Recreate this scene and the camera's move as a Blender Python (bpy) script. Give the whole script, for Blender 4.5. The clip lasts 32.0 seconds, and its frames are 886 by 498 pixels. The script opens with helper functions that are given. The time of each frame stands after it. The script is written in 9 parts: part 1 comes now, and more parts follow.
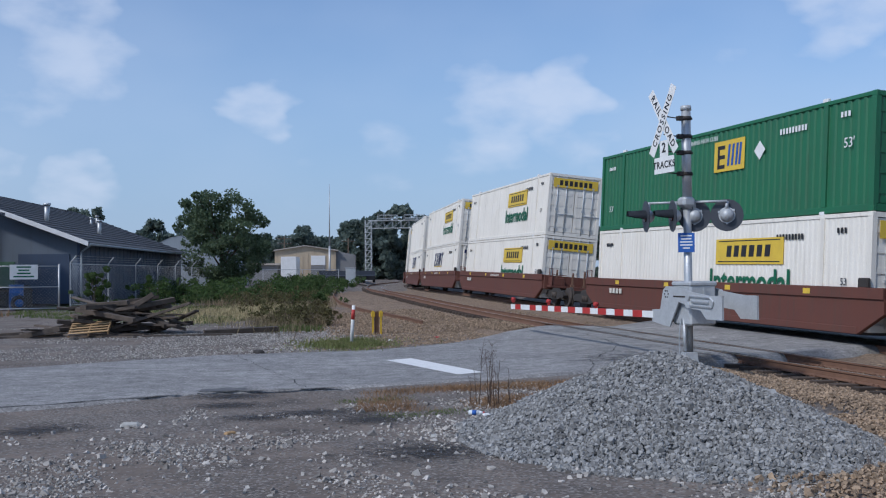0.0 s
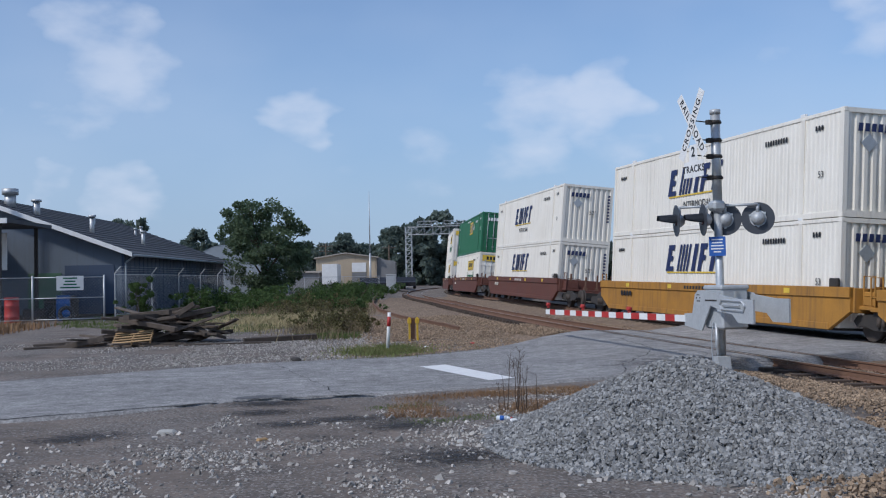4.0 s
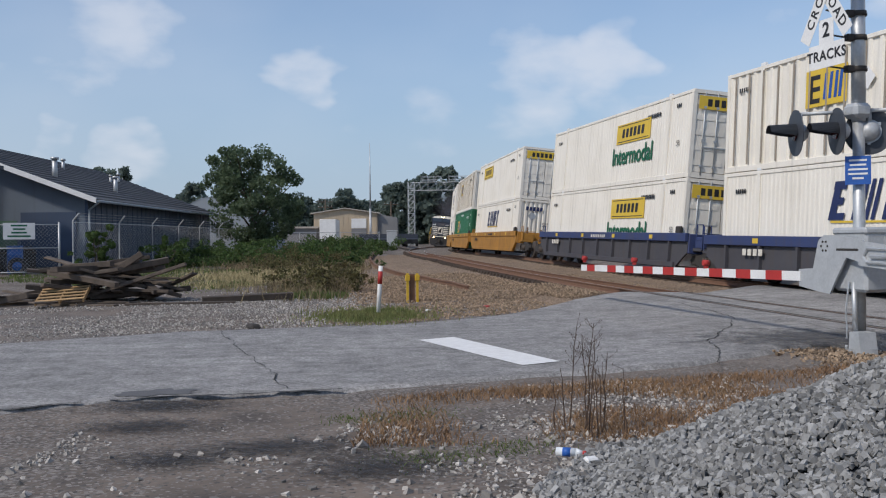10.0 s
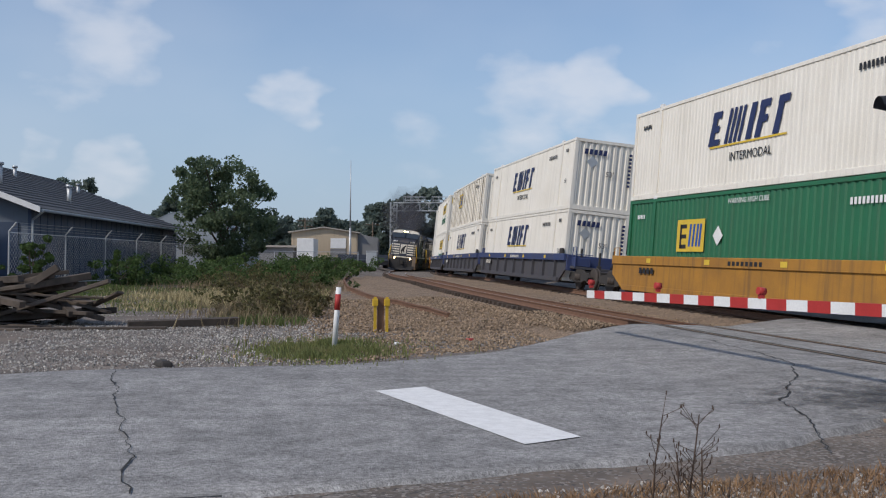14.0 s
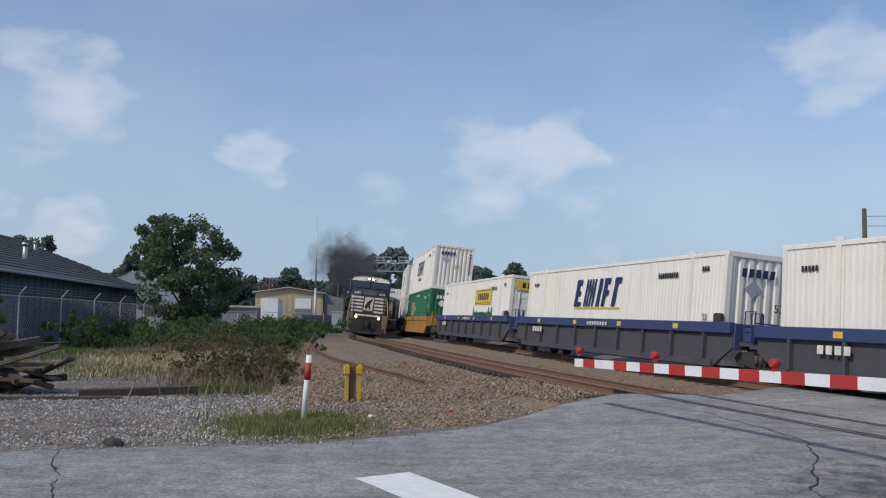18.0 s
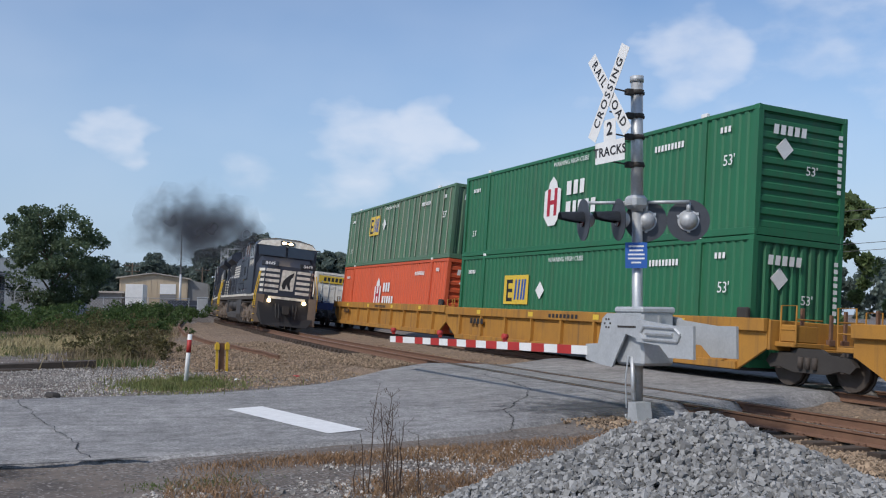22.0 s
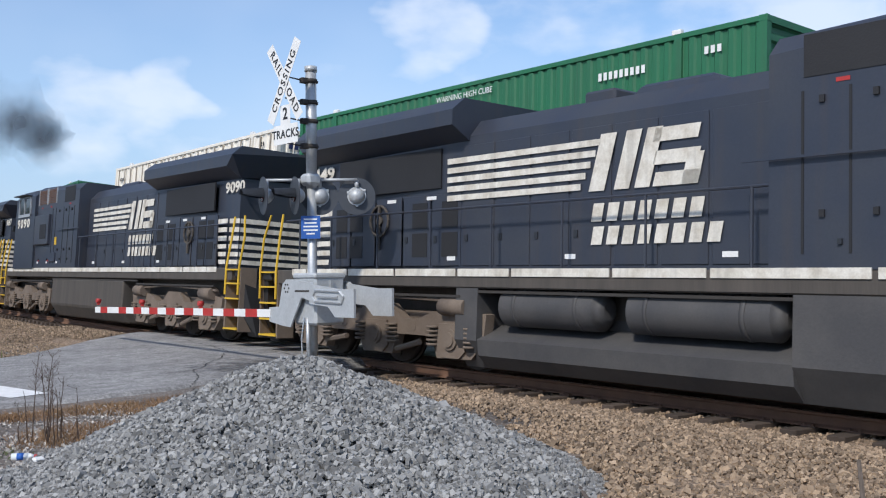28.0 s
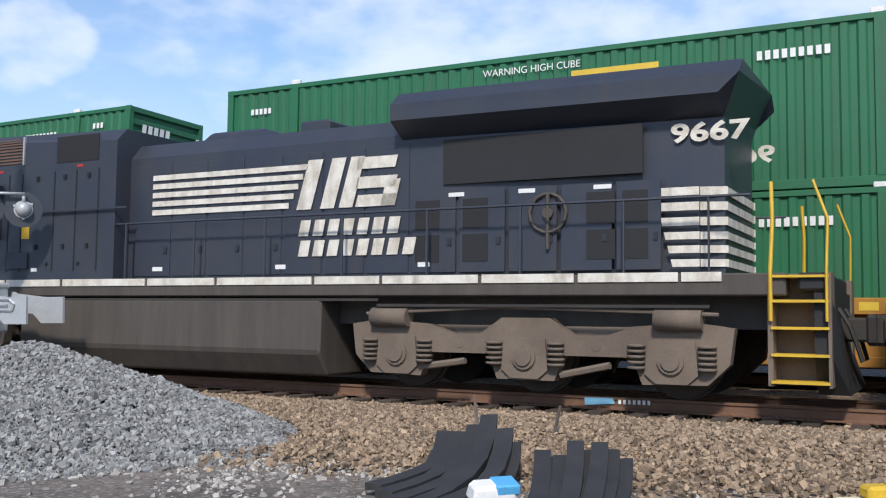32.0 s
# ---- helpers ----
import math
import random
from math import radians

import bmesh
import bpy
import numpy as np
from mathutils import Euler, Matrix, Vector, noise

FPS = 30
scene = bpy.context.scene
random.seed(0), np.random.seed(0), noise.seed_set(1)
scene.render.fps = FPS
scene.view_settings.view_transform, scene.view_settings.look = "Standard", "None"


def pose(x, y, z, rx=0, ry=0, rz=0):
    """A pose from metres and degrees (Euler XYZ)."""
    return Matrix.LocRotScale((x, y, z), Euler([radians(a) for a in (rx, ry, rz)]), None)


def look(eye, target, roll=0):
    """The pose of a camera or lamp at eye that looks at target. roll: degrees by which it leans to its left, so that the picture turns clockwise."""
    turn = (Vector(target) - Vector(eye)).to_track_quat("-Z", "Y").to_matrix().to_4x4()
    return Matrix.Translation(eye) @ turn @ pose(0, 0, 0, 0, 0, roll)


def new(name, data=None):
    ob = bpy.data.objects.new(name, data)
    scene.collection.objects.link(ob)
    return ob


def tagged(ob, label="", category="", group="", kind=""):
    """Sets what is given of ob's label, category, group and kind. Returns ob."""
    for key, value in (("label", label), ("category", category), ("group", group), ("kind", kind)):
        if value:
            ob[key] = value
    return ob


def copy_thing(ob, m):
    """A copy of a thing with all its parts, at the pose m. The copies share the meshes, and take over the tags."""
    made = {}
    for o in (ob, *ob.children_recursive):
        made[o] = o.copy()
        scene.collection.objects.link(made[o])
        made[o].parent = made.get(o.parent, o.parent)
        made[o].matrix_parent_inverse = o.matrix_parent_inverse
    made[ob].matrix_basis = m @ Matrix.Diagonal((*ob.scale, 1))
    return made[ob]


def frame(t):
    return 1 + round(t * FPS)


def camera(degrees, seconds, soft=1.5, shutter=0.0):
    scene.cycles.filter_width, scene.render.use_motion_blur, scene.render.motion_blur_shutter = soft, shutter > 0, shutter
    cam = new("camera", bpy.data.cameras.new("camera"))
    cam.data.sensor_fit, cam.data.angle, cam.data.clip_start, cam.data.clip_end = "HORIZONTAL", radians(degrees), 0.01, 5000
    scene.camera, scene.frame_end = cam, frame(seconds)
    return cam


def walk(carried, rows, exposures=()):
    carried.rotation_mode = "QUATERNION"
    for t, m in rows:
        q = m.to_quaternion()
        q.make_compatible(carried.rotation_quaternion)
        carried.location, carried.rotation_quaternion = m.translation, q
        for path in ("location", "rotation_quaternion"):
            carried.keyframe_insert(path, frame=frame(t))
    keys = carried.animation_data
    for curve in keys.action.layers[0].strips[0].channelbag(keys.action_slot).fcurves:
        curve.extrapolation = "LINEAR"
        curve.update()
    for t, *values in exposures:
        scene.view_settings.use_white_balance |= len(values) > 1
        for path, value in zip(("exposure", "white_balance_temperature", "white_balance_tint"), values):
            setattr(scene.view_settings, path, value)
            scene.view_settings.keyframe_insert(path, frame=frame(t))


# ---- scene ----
# Camera: one lens for the whole clip, the eye drifts back and forth along the yard edge.
cam = camera(49.0, 32.0, soft=1.15)
PATH = [
    (0.0, (-0.334, -5.933, 1.892), (1.071, 14.010, 2.410), -0.45),
    (0.5, (-0.249, -5.849, 1.886), (0.456, 14.124, 2.650), 0.30),
    (1.0, (-0.107, -5.913, 1.902), (0.207, 14.071, 2.642), -0.00),
    (1.5, (-0.043, -5.831, 1.906), (-0.108, 14.160, 2.530), -0.02),
    (2.0, (-0.046, -5.682, 1.901), (-0.209, 14.309, 2.496), -0.73),
    (2.5, (-0.119, -5.505, 1.894), (-0.016, 14.484, 2.557), -1.25),
    (4.5, (-0.140, -6.288, 1.930), (0.455, 13.693, 2.542), -1.07),
    (5.0, (-0.194, -5.810, 1.917), (0.361, 14.179, 2.307), -0.92),
    (5.5, (-0.142, -5.633, 1.940), (0.250, 14.363, 1.836), -1.20),
    (6.0, (-0.089, -4.808, 1.895), (0.013, 15.192, 1.878), -0.83),
    (6.5, (-0.104, -2.737, 1.740), (-0.005, 17.262, 1.538), -0.99),
    (7.0, (-0.090, -1.077, 1.625), (-0.001, 18.922, 1.459), -1.00),
    (7.5, (-0.054, -0.461, 1.587), (-0.028, 19.537, 1.332), -0.91),
    (8.0, (-0.035, -0.034, 1.562), (-0.077, 19.964, 1.262), -0.79),
    (8.5, (-0.030, 0.195, 1.553), (0.326, 20.189, 1.258), -1.06),
    (9.0, (-0.040, 0.196, 1.561), (0.304, 20.187, 1.087), -0.53),
    (9.5, (-0.053, 0.173, 1.575), (0.429, 20.165, 1.321), -0.35),
    (10.0, (-0.062, 0.135, 1.581), (0.411, 20.128, 1.407), -0.55),
    (10.5, (-0.066, 0.109, 1.578), (0.042, 20.108, 1.355), -0.50),
    (11.0, (-0.045, 0.715, 1.551), (0.173, 20.713, 1.630), 0.43),
    (11.5, (0.002, 2.467, 1.488), (-0.090, 22.463, 1.867), 0.76),
    (12.0, (-0.004, 4.381, 1.406), (0.071, 24.360, 2.331), 0.49),
    (12.5, (0.005, 5.042, 1.373), (0.568, 25.029, 1.815), 0.37),
    (13.0, (0.111, 4.640, 1.426), (0.982, 24.619, 1.715), 0.57),
    (13.5, (0.175, 4.455, 1.453), (0.985, 24.436, 1.749), 0.53),
    (15.5, (0.238, 4.172, 1.522), (1.153, 24.148, 1.891), 0.25),
    (16.0, (0.143, 4.375, 1.526), (1.532, 24.319, 2.060), 0.51),
    (16.5, (0.093, 4.743, 1.514), (1.941, 24.645, 2.210), 0.51),
    (17.0, (0.072, 5.163, 1.517), (1.795, 25.064, 2.498), 0.60),
    (17.5, (0.036, 5.480, 1.546), (1.690, 25.362, 2.942), 0.46),
    (18.0, (0.008, 5.543, 1.562), (1.525, 25.425, 3.112), 0.74),
    (18.5, (-0.015, 5.234, 1.562), (2.313, 25.054, 2.882), 0.99),
    (19.0, (-0.006, 4.874, 1.570), (2.470, 24.708, 2.270), 0.81),
    (19.5, (0.100, 4.531, 1.589), (2.497, 24.342, 2.916), 0.40),
    (20.0, (0.139, 3.594, 1.612), (2.718, 23.413, 2.367), -0.12),
    (20.5, (0.054, 2.036, 1.624), (2.742, 21.834, 2.512), -0.57),
    (21.0, (0.012, 0.586, 1.603), (2.664, 20.395, 2.349), -1.00),
    (21.5, (-0.001, -0.231, 1.597), (2.605, 19.598, 1.717), -0.51),
    (22.0, (-0.053, -0.499, 1.624), (4.167, 19.010, 2.881), 0.61),
    (22.5, (-0.130, -0.552, 1.626), (5.353, 18.657, 2.610), 1.41),
    (23.0, (-0.162, -0.572, 1.609), (5.133, 18.696, 2.447), 0.87),
    (23.5, (-0.125, -0.574, 1.616), (3.973, 18.967, 2.790), 0.01),
    (24.0, (-0.092, -0.537, 1.623), (3.616, 19.084, 2.751), 0.08),
    (24.5, (-0.065, -0.514, 1.617), (4.073, 19.042, 2.285), 0.56),
    (25.0, (-0.026, -0.513, 1.617), (4.668, 18.924, 2.047), 0.77),
    (25.5, (0.009, -0.502, 1.626), (5.340, 18.769, 2.071), 0.63),
    (27.5, (0.480, -2.576, 1.602), (7.898, 15.990, 2.124), -1.16),
    (28.0, (0.381, -2.475, 1.601), (9.513, 15.309, 2.192), -0.70),
    (28.5, (0.250, -2.450, 1.520), (10.419, 14.717, 2.887), 0.86),
    (29.0, (-0.200, -2.900, 1.420), (11.903, 12.933, 3.104), 1.98),
    (29.5, (-0.800, -3.700, 1.320), (12.158, 11.458, 2.846), 0.80),
    (30.0, (-1.050, -4.200, 1.270), (12.116, 10.777, 2.804), 0.71),
    (30.5, (-1.100, -4.250, 1.250), (12.269, 10.550, 2.750), 0.81),
    (31.0, (-1.250, -4.150, 1.250), (12.859, 9.945, 2.756), 0.18),
    (31.5, (-1.500, -4.050, 1.250), (13.320, 9.313, 2.592), 0.21),
    (32.0, (-1.750, -3.950, 1.270), (13.496, 8.949, 2.351), -0.74),
]
EXPOSURES = [(0.0, -0.03, 5850, 11), (2.5, -0.03, 5900, 11), (6.0, -0.02, 6150, 11), (12.0, 0.06, 6700, 11), (15.5, 0.0, 6600, 11), (19.0, 0.0, 6500, 11), (21.0, 0.11, 6450, 11), (25.5, 0.23, 6450, 11), (28.0, 0.42, 6400, 10), (32.0, 0.52, 6500, 10)]
walk(cam, [(t, look(e, g, r)) for t, e, g, r in PATH], EXPOSURES)

# ---------------------------------------------------------------- light
SUN_EL, SUN_AZ = radians(44), radians(-124)      # azimuth from +y towards +x
world = bpy.data.worlds.new("sky")
scene.world = world
world.use_nodes = True


def direction(az, el):
    a, e = radians(az), radians(el)
    return Vector((math.sin(a) * math.cos(e), math.cos(a) * math.cos(e), math.sin(e)))


def build_sky():
    nt = world.node_tree
    nt.nodes.clear()
    out = nt.nodes.new("ShaderNodeOutputWorld")
    bg = nt.nodes.new("ShaderNodeBackground")
    sky = nt.nodes.new("ShaderNodeTexSky")
    sky.sky_type, sky.sun_disc = "NISHITA", False
    sky.sun_elevation, sky.sun_rotation = SUN_EL, SUN_AZ
    sky.air_density, sky.dust_density, sky.ozone_density = 1.0, 0.5, 4.0
    co = nt.nodes.new("ShaderNodeTexCoord")
    # clouds: loose lobes in fixed directions of the sky, their edges torn by noise, over a thin veil
    mp = nt.nodes.new("ShaderNodeMapping")
    mp.inputs["Scale"].default_value = (1.0, 1.0, 1.9)
    nt.links.new(co.outputs["Generated"], mp.inputs["Vector"])

    def noise_at(scale, detail, rough):
        n = nt.nodes.new("ShaderNodeTexNoise")
        n.inputs["Scale"].default_value, n.inputs["Detail"].default_value, n.inputs["Roughness"].default_value = scale, detail, rough
        nt.links.new(mp.outputs["Vector"], n.inputs["Vector"])
        return n
    nz, veil, warp = noise_at(13, 6, 0.5), noise_at(2.2, 4, 0.5), noise_at(10, 3, 0.5)
    sh = nt.nodes.new("ShaderNodeVectorMath")      # bend the directions so that no outline stays round
    sh.operation = "SUBTRACT"
    nt.links.new(warp.outputs["Color"], sh.inputs[0])
    sh.inputs[1].default_value = (0.5, 0.5, 0.5)
    bent = nt.nodes.new("ShaderNodeVectorMath")
    bent.operation = "MULTIPLY_ADD"
    nt.links.new(sh.outputs["Vector"], bent.inputs[0])
    bent.inputs[1].default_value = (0.13, 0.13, 0.05)
    nt.links.new(co.outputs["Generated"], bent.inputs[2])
    unit = nt.nodes.new("ShaderNodeVectorMath")
    unit.operation = "NORMALIZE"
    nt.links.new(bent.outputs["Vector"], unit.inputs[0])
    lobes = [(-18.0, 12.6, 4.0, 0.9), (-15.6, 11.4, 2.8, 0.75), (-20.8, 9.6, 3.6, 0.6), (-6.2, 9.3, 2.2, 0.95), (-16.4, 5.0, 2.0, 0.8), (-20.3, 5.7, 1.9, 0.75), (-26.0, 13.6, 4.2, 0.4), (-26.0, 6.0, 2.6, 0.4),
             (10.9, 10.6, 2.8, 1.0), (7.0, 9.2, 3.6, 0.85), (12.6, 9.0, 3.4, 0.5), (7.9, 12.9, 3.0, 0.35), (0.6, 7.2, 2.6, 0.45), (-4.0, 5.4, 2.0, 0.3), (14.0, 4.8, 1.6, 0.5), (20.0, 8.4, 4.0, 0.35), (19.6, 12.6, 3.0, 0.35),
             (26.6, 14.4, 3.6, 0.95), (31.0, 13.0, 4.6, 0.5), (42.0, 12.0, 7.0, 0.45), (36.0, 22.0, 8.0, 0.8), (49.0, 18.0, 11.0, 1.0), (58.0, 23.0, 12.0, 1.0), (69.0, 22.0, 12.0, 1.0), (81.0, 21.0, 12.0, 1.0), (36.0, 17.0, 6.0, 0.6), (56.0, 11.0, 9.0, 0.6), (74.0, 12.0, 10.0, 0.6), (-36.0, 9.0, 6.0, 0.6), (100.0, 20.0, 16.0, 0.8), (-60.0, 16.0, 18.0, 0.7), (140.0, 18.0, 20.0, 0.7), (-120.0, 22.0, 22.0, 0.6)]
    total = None
    for az, el, rad, amount in lobes:
        dp = nt.nodes.new("ShaderNodeVectorMath")
        dp.operation = "DOT_PRODUCT"
        nt.links.new(unit.outputs["Vector"], dp.inputs[0])
        dp.inputs[1].default_value = direction(az, el)
        mr = nt.nodes.new("ShaderNodeMapRange")
        mr.interpolation_type = "SMOOTHSTEP"
        mr.inputs["From Min"].default_value, mr.inputs["From Max"].default_value = math.cos(radians(rad * 1.25)), 1 - (1 - math.cos(radians(rad))) * 0.12
        mr.inputs["To Min"].default_value, mr.inputs["To Max"].default_value = 0.0, amount
        nt.links.new(dp.outputs["Value"], mr.inputs["Value"])
        if total is None:
            total = mr.outputs["Result"]
        else:
            ad = nt.nodes.new("ShaderNodeMath")
            ad.operation = "MAXIMUM"
            nt.links.new(total, ad.inputs[0])
            nt.links.new(mr.outputs["Result"], ad.inputs[1])
            total = ad.outputs[0]
    m1 = nt.nodes.new("ShaderNodeMath")
    m1.operation = "MULTIPLY_ADD"
    nt.links.new(total, m1.inputs[0])
    m1.inputs[1].default_value = 0.55
    nt.links.new(nz.outputs["Fac"], m1.inputs[2])
    cl = nt.nodes.new("ShaderNodeMapRange")
    cl.inputs["From Min"].default_value, cl.inputs["From Max"].default_value = 0.66, 1.2
    cl.interpolation_type = "SMOOTHSTEP"
    cl.inputs["To Max"].default_value = 0.6
    nt.links.new(m1.outputs[0], cl.inputs["Value"])
    vr = nt.nodes.new("ShaderNodeMapRange")
    vr.inputs["From Min"].default_value, vr.inputs["From Max"].default_value = 0.4, 0.72
    vr.inputs["To Max"].default_value = 0.22
    nt.links.new(veil.outputs["Fac"], vr.inputs["Value"])
    mx = nt.nodes.new("ShaderNodeMath")
    mx.operation = "MAXIMUM"
    nt.links.new(cl.outputs["Result"], mx.inputs[0])
    nt.links.new(vr.outputs["Result"], mx.inputs[1])
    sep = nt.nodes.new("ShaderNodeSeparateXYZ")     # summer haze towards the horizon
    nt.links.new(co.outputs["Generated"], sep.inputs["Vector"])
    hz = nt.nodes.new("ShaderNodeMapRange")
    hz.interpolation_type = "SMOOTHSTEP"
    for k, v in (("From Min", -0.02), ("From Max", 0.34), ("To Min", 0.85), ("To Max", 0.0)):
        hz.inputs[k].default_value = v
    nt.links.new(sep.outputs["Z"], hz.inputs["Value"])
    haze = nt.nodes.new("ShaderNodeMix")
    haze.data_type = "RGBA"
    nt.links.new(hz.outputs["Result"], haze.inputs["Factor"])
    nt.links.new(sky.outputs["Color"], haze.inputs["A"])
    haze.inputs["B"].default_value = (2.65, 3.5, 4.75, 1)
    mix = nt.nodes.new("ShaderNodeMix")
    mix.data_type = "RGBA"
    nt.links.new(mx.outputs[0], mix.inputs["Factor"])
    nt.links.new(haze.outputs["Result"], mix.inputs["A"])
    mix.inputs["B"].default_value = CLOUD
    nt.links.new(mix.outputs["Result"], bg.inputs["Color"])
    bg.inputs["Strength"].default_value = SKY_STRENGTH
    nt.links.new(bg.outputs["Background"], out.inputs["Surface"])


SKY_STRENGTH = 0.127
CLOUD = (5.6, 5.9, 6.5, 1)
build_sky()
sun = new("sun", bpy.data.lights.new("sun", "SUN"))
sun.data.energy, sun.data.angle, sun.data.color = 2.45, radians(5.0), (1.0, 0.93, 0.84)
sun.matrix_world = look(direction(math.degrees(SUN_AZ), math.degrees(SUN_EL)) * 100, (0, 0, 0))
scene.view_settings.exposure = 0.0


# ---------------------------------------------------------------- materials
def mat(name, base, rough=0.7, metal=0.0, other=None, scale=3.0, amount=0.5, grain=40.0, bump=0.15, streak=0.0, spec=0.5, per_object=0.0, island=0.0, stretch=(1, 1, 1)):
    """A surface with stains at one scale and grain at a finer one, in real size (object space)."""
    m = bpy.data.materials.new(name)
    m.use_nodes = True
    nt = m.node_tree
    b = nt.nodes["Principled BSDF"]
    b.inputs["Roughness"].default_value, b.inputs["Metallic"].default_value = rough, metal
    b.inputs["Specular IOR Level"].default_value = spec
    other = other or tuple(c * 0.62 for c in base)
    co = nt.nodes.new("ShaderNodeTexCoord")
    mp = nt.nodes.new("ShaderNodeMapping")
    mp.inputs["Scale"].default_value = stretch
    nt.links.new(co.outputs["Object"], mp.inputs["Vector"])
    n1 = nt.nodes.new("ShaderNodeTexNoise")
    n1.inputs["Scale"].default_value, n1.inputs["Detail"].default_value, n1.inputs["Roughness"].default_value = scale, 6, 0.62
    nt.links.new(mp.outputs["Vector"], n1.inputs["Vector"])
    n2 = nt.nodes.new("ShaderNodeTexNoise")
    n2.inputs["Scale"].default_value, n2.inputs["Detail"].default_value = grain, 3
    nt.links.new(mp.outputs["Vector"], n2.inputs["Vector"])
    r1 = nt.nodes.new("ShaderNodeMapRange")
    r1.inputs["From Min"].default_value, r1.inputs["From Max"].default_value = 0.38, 0.72
    r1.inputs["To Max"].default_value = amount
    nt.links.new(n1.outputs["Fac"], r1.inputs["Value"])
    mix = nt.nodes.new("ShaderNodeMix")
    mix.data_type = "RGBA"
    nt.links.new(r1.outputs["Result"], mix.inputs["Factor"])
    mix.inputs["A"].default_value, mix.inputs["B"].default_value = (*base, 1), (*other, 1)
    col = mix.outputs["Result"]
    if streak:                                     # grime running down
        ms = nt.nodes.new("ShaderNodeMapping")
        ms.inputs["Scale"].default_value = (2.2, 2.2, 0.12)
        nt.links.new(co.outputs["Object"], ms.inputs["Vector"])
        n3 = nt.nodes.new("ShaderNodeTexNoise")
        n3.inputs["Scale"].default_value, n3.inputs["Detail"].default_value = 2.5, 5
        nt.links.new(ms.outputs["Vector"], n3.inputs["Vector"])
        r3 = nt.nodes.new("ShaderNodeMapRange")
        r3.inputs["From Min"].default_value, r3.inputs["From Max"].default_value, r3.inputs["To Max"].default_value = 0.52, 0.75, streak
        nt.links.new(n3.outputs["Fac"], r3.inputs["Value"])
        mx = nt.nodes.new("ShaderNodeMix")
        mx.data_type = "RGBA"
        nt.links.new(r3.outputs["Result"], mx.inputs["Factor"])
        nt.links.new(col, mx.inputs["A"])
        mx.inputs["B"].default_value = (0.075, 0.055, 0.04, 1)
        col = mx.outputs["Result"]
    if per_object or island:
        if island:
            src = nt.nodes.new("ShaderNodeNewGeometry").outputs["Random Per Island"]
        else:
            src = nt.nodes.new("ShaderNodeObjectInfo").outputs["Random"]
        k = island or per_object
        rr = nt.nodes.new("ShaderNodeMapRange")
        rr.inputs["To Min"].default_value, rr.inputs["To Max"].default_value = 1 - k, 1 + k
        nt.links.new(src, rr.inputs["Value"])
        hs = nt.nodes.new("ShaderNodeHueSaturation")
        nt.links.new(rr.outputs["Result"], hs.inputs["Value"])
        nt.links.new(col, hs.inputs["Color"])
        col = hs.outputs["Color"]
    gm = nt.nodes.new("ShaderNodeMapRange")        # fine grain in the colour
    gm.inputs["To Min"].default_value, gm.inputs["To Max"].default_value = 0.86, 1.14
    nt.links.new(n2.outputs["Fac"], gm.inputs["Value"])
    gv = nt.nodes.new("ShaderNodeHueSaturation")
    nt.links.new(gm.outputs["Result"], gv.inputs["Value"])
    nt.links.new(col, gv.inputs["Color"])
    nt.links.new(gv.outputs["Color"], b.inputs["Base Color"])
    if bump:
        bp = nt.nodes.new("ShaderNodeBump")
        bp.inputs["Strength"].default_value, bp.inputs["Distance"].default_value = bump, 0.02
        nt.links.new(n2.outputs["Fac"], bp.inputs["Height"])
        nt.links.new(bp.outputs["Normal"], b.inputs["Normal"])
    return m


def glow(name, colour, strength):
    m = bpy.data.materials.new(name)
    m.use_nodes = True
    b = m.node_tree.nodes["Principled BSDF"]
    b.inputs["Base Color"].default_value = (*colour, 1)
    b.inputs["Emission Color"].default_value = (*colour, 1)
    b.inputs["Emission Strength"].default_value = strength
    return m


def leafy(m):
    """Lets some of the light through the leaves."""
    nt = m.node_tree
    b = nt.nodes["Principled BSDF"]
    tr = nt.nodes.new("ShaderNodeBsdfTranslucent")
    nt.links.new(b.inputs["Base Color"].links[0].from_socket, tr.inputs["Color"])
    mx = nt.nodes.new("ShaderNodeMixShader")
    mx.inputs["Fac"].default_value = 0.5
    nt.links.new(b.outputs["BSDF"], mx.inputs[1])
    nt.links.new(tr.outputs["BSDF"], mx.inputs[2])
    out = [n for n in nt.nodes if n.type == "OUTPUT_MATERIAL"][0]
    nt.links.new(mx.outputs["Shader"], out.inputs["Surface"])


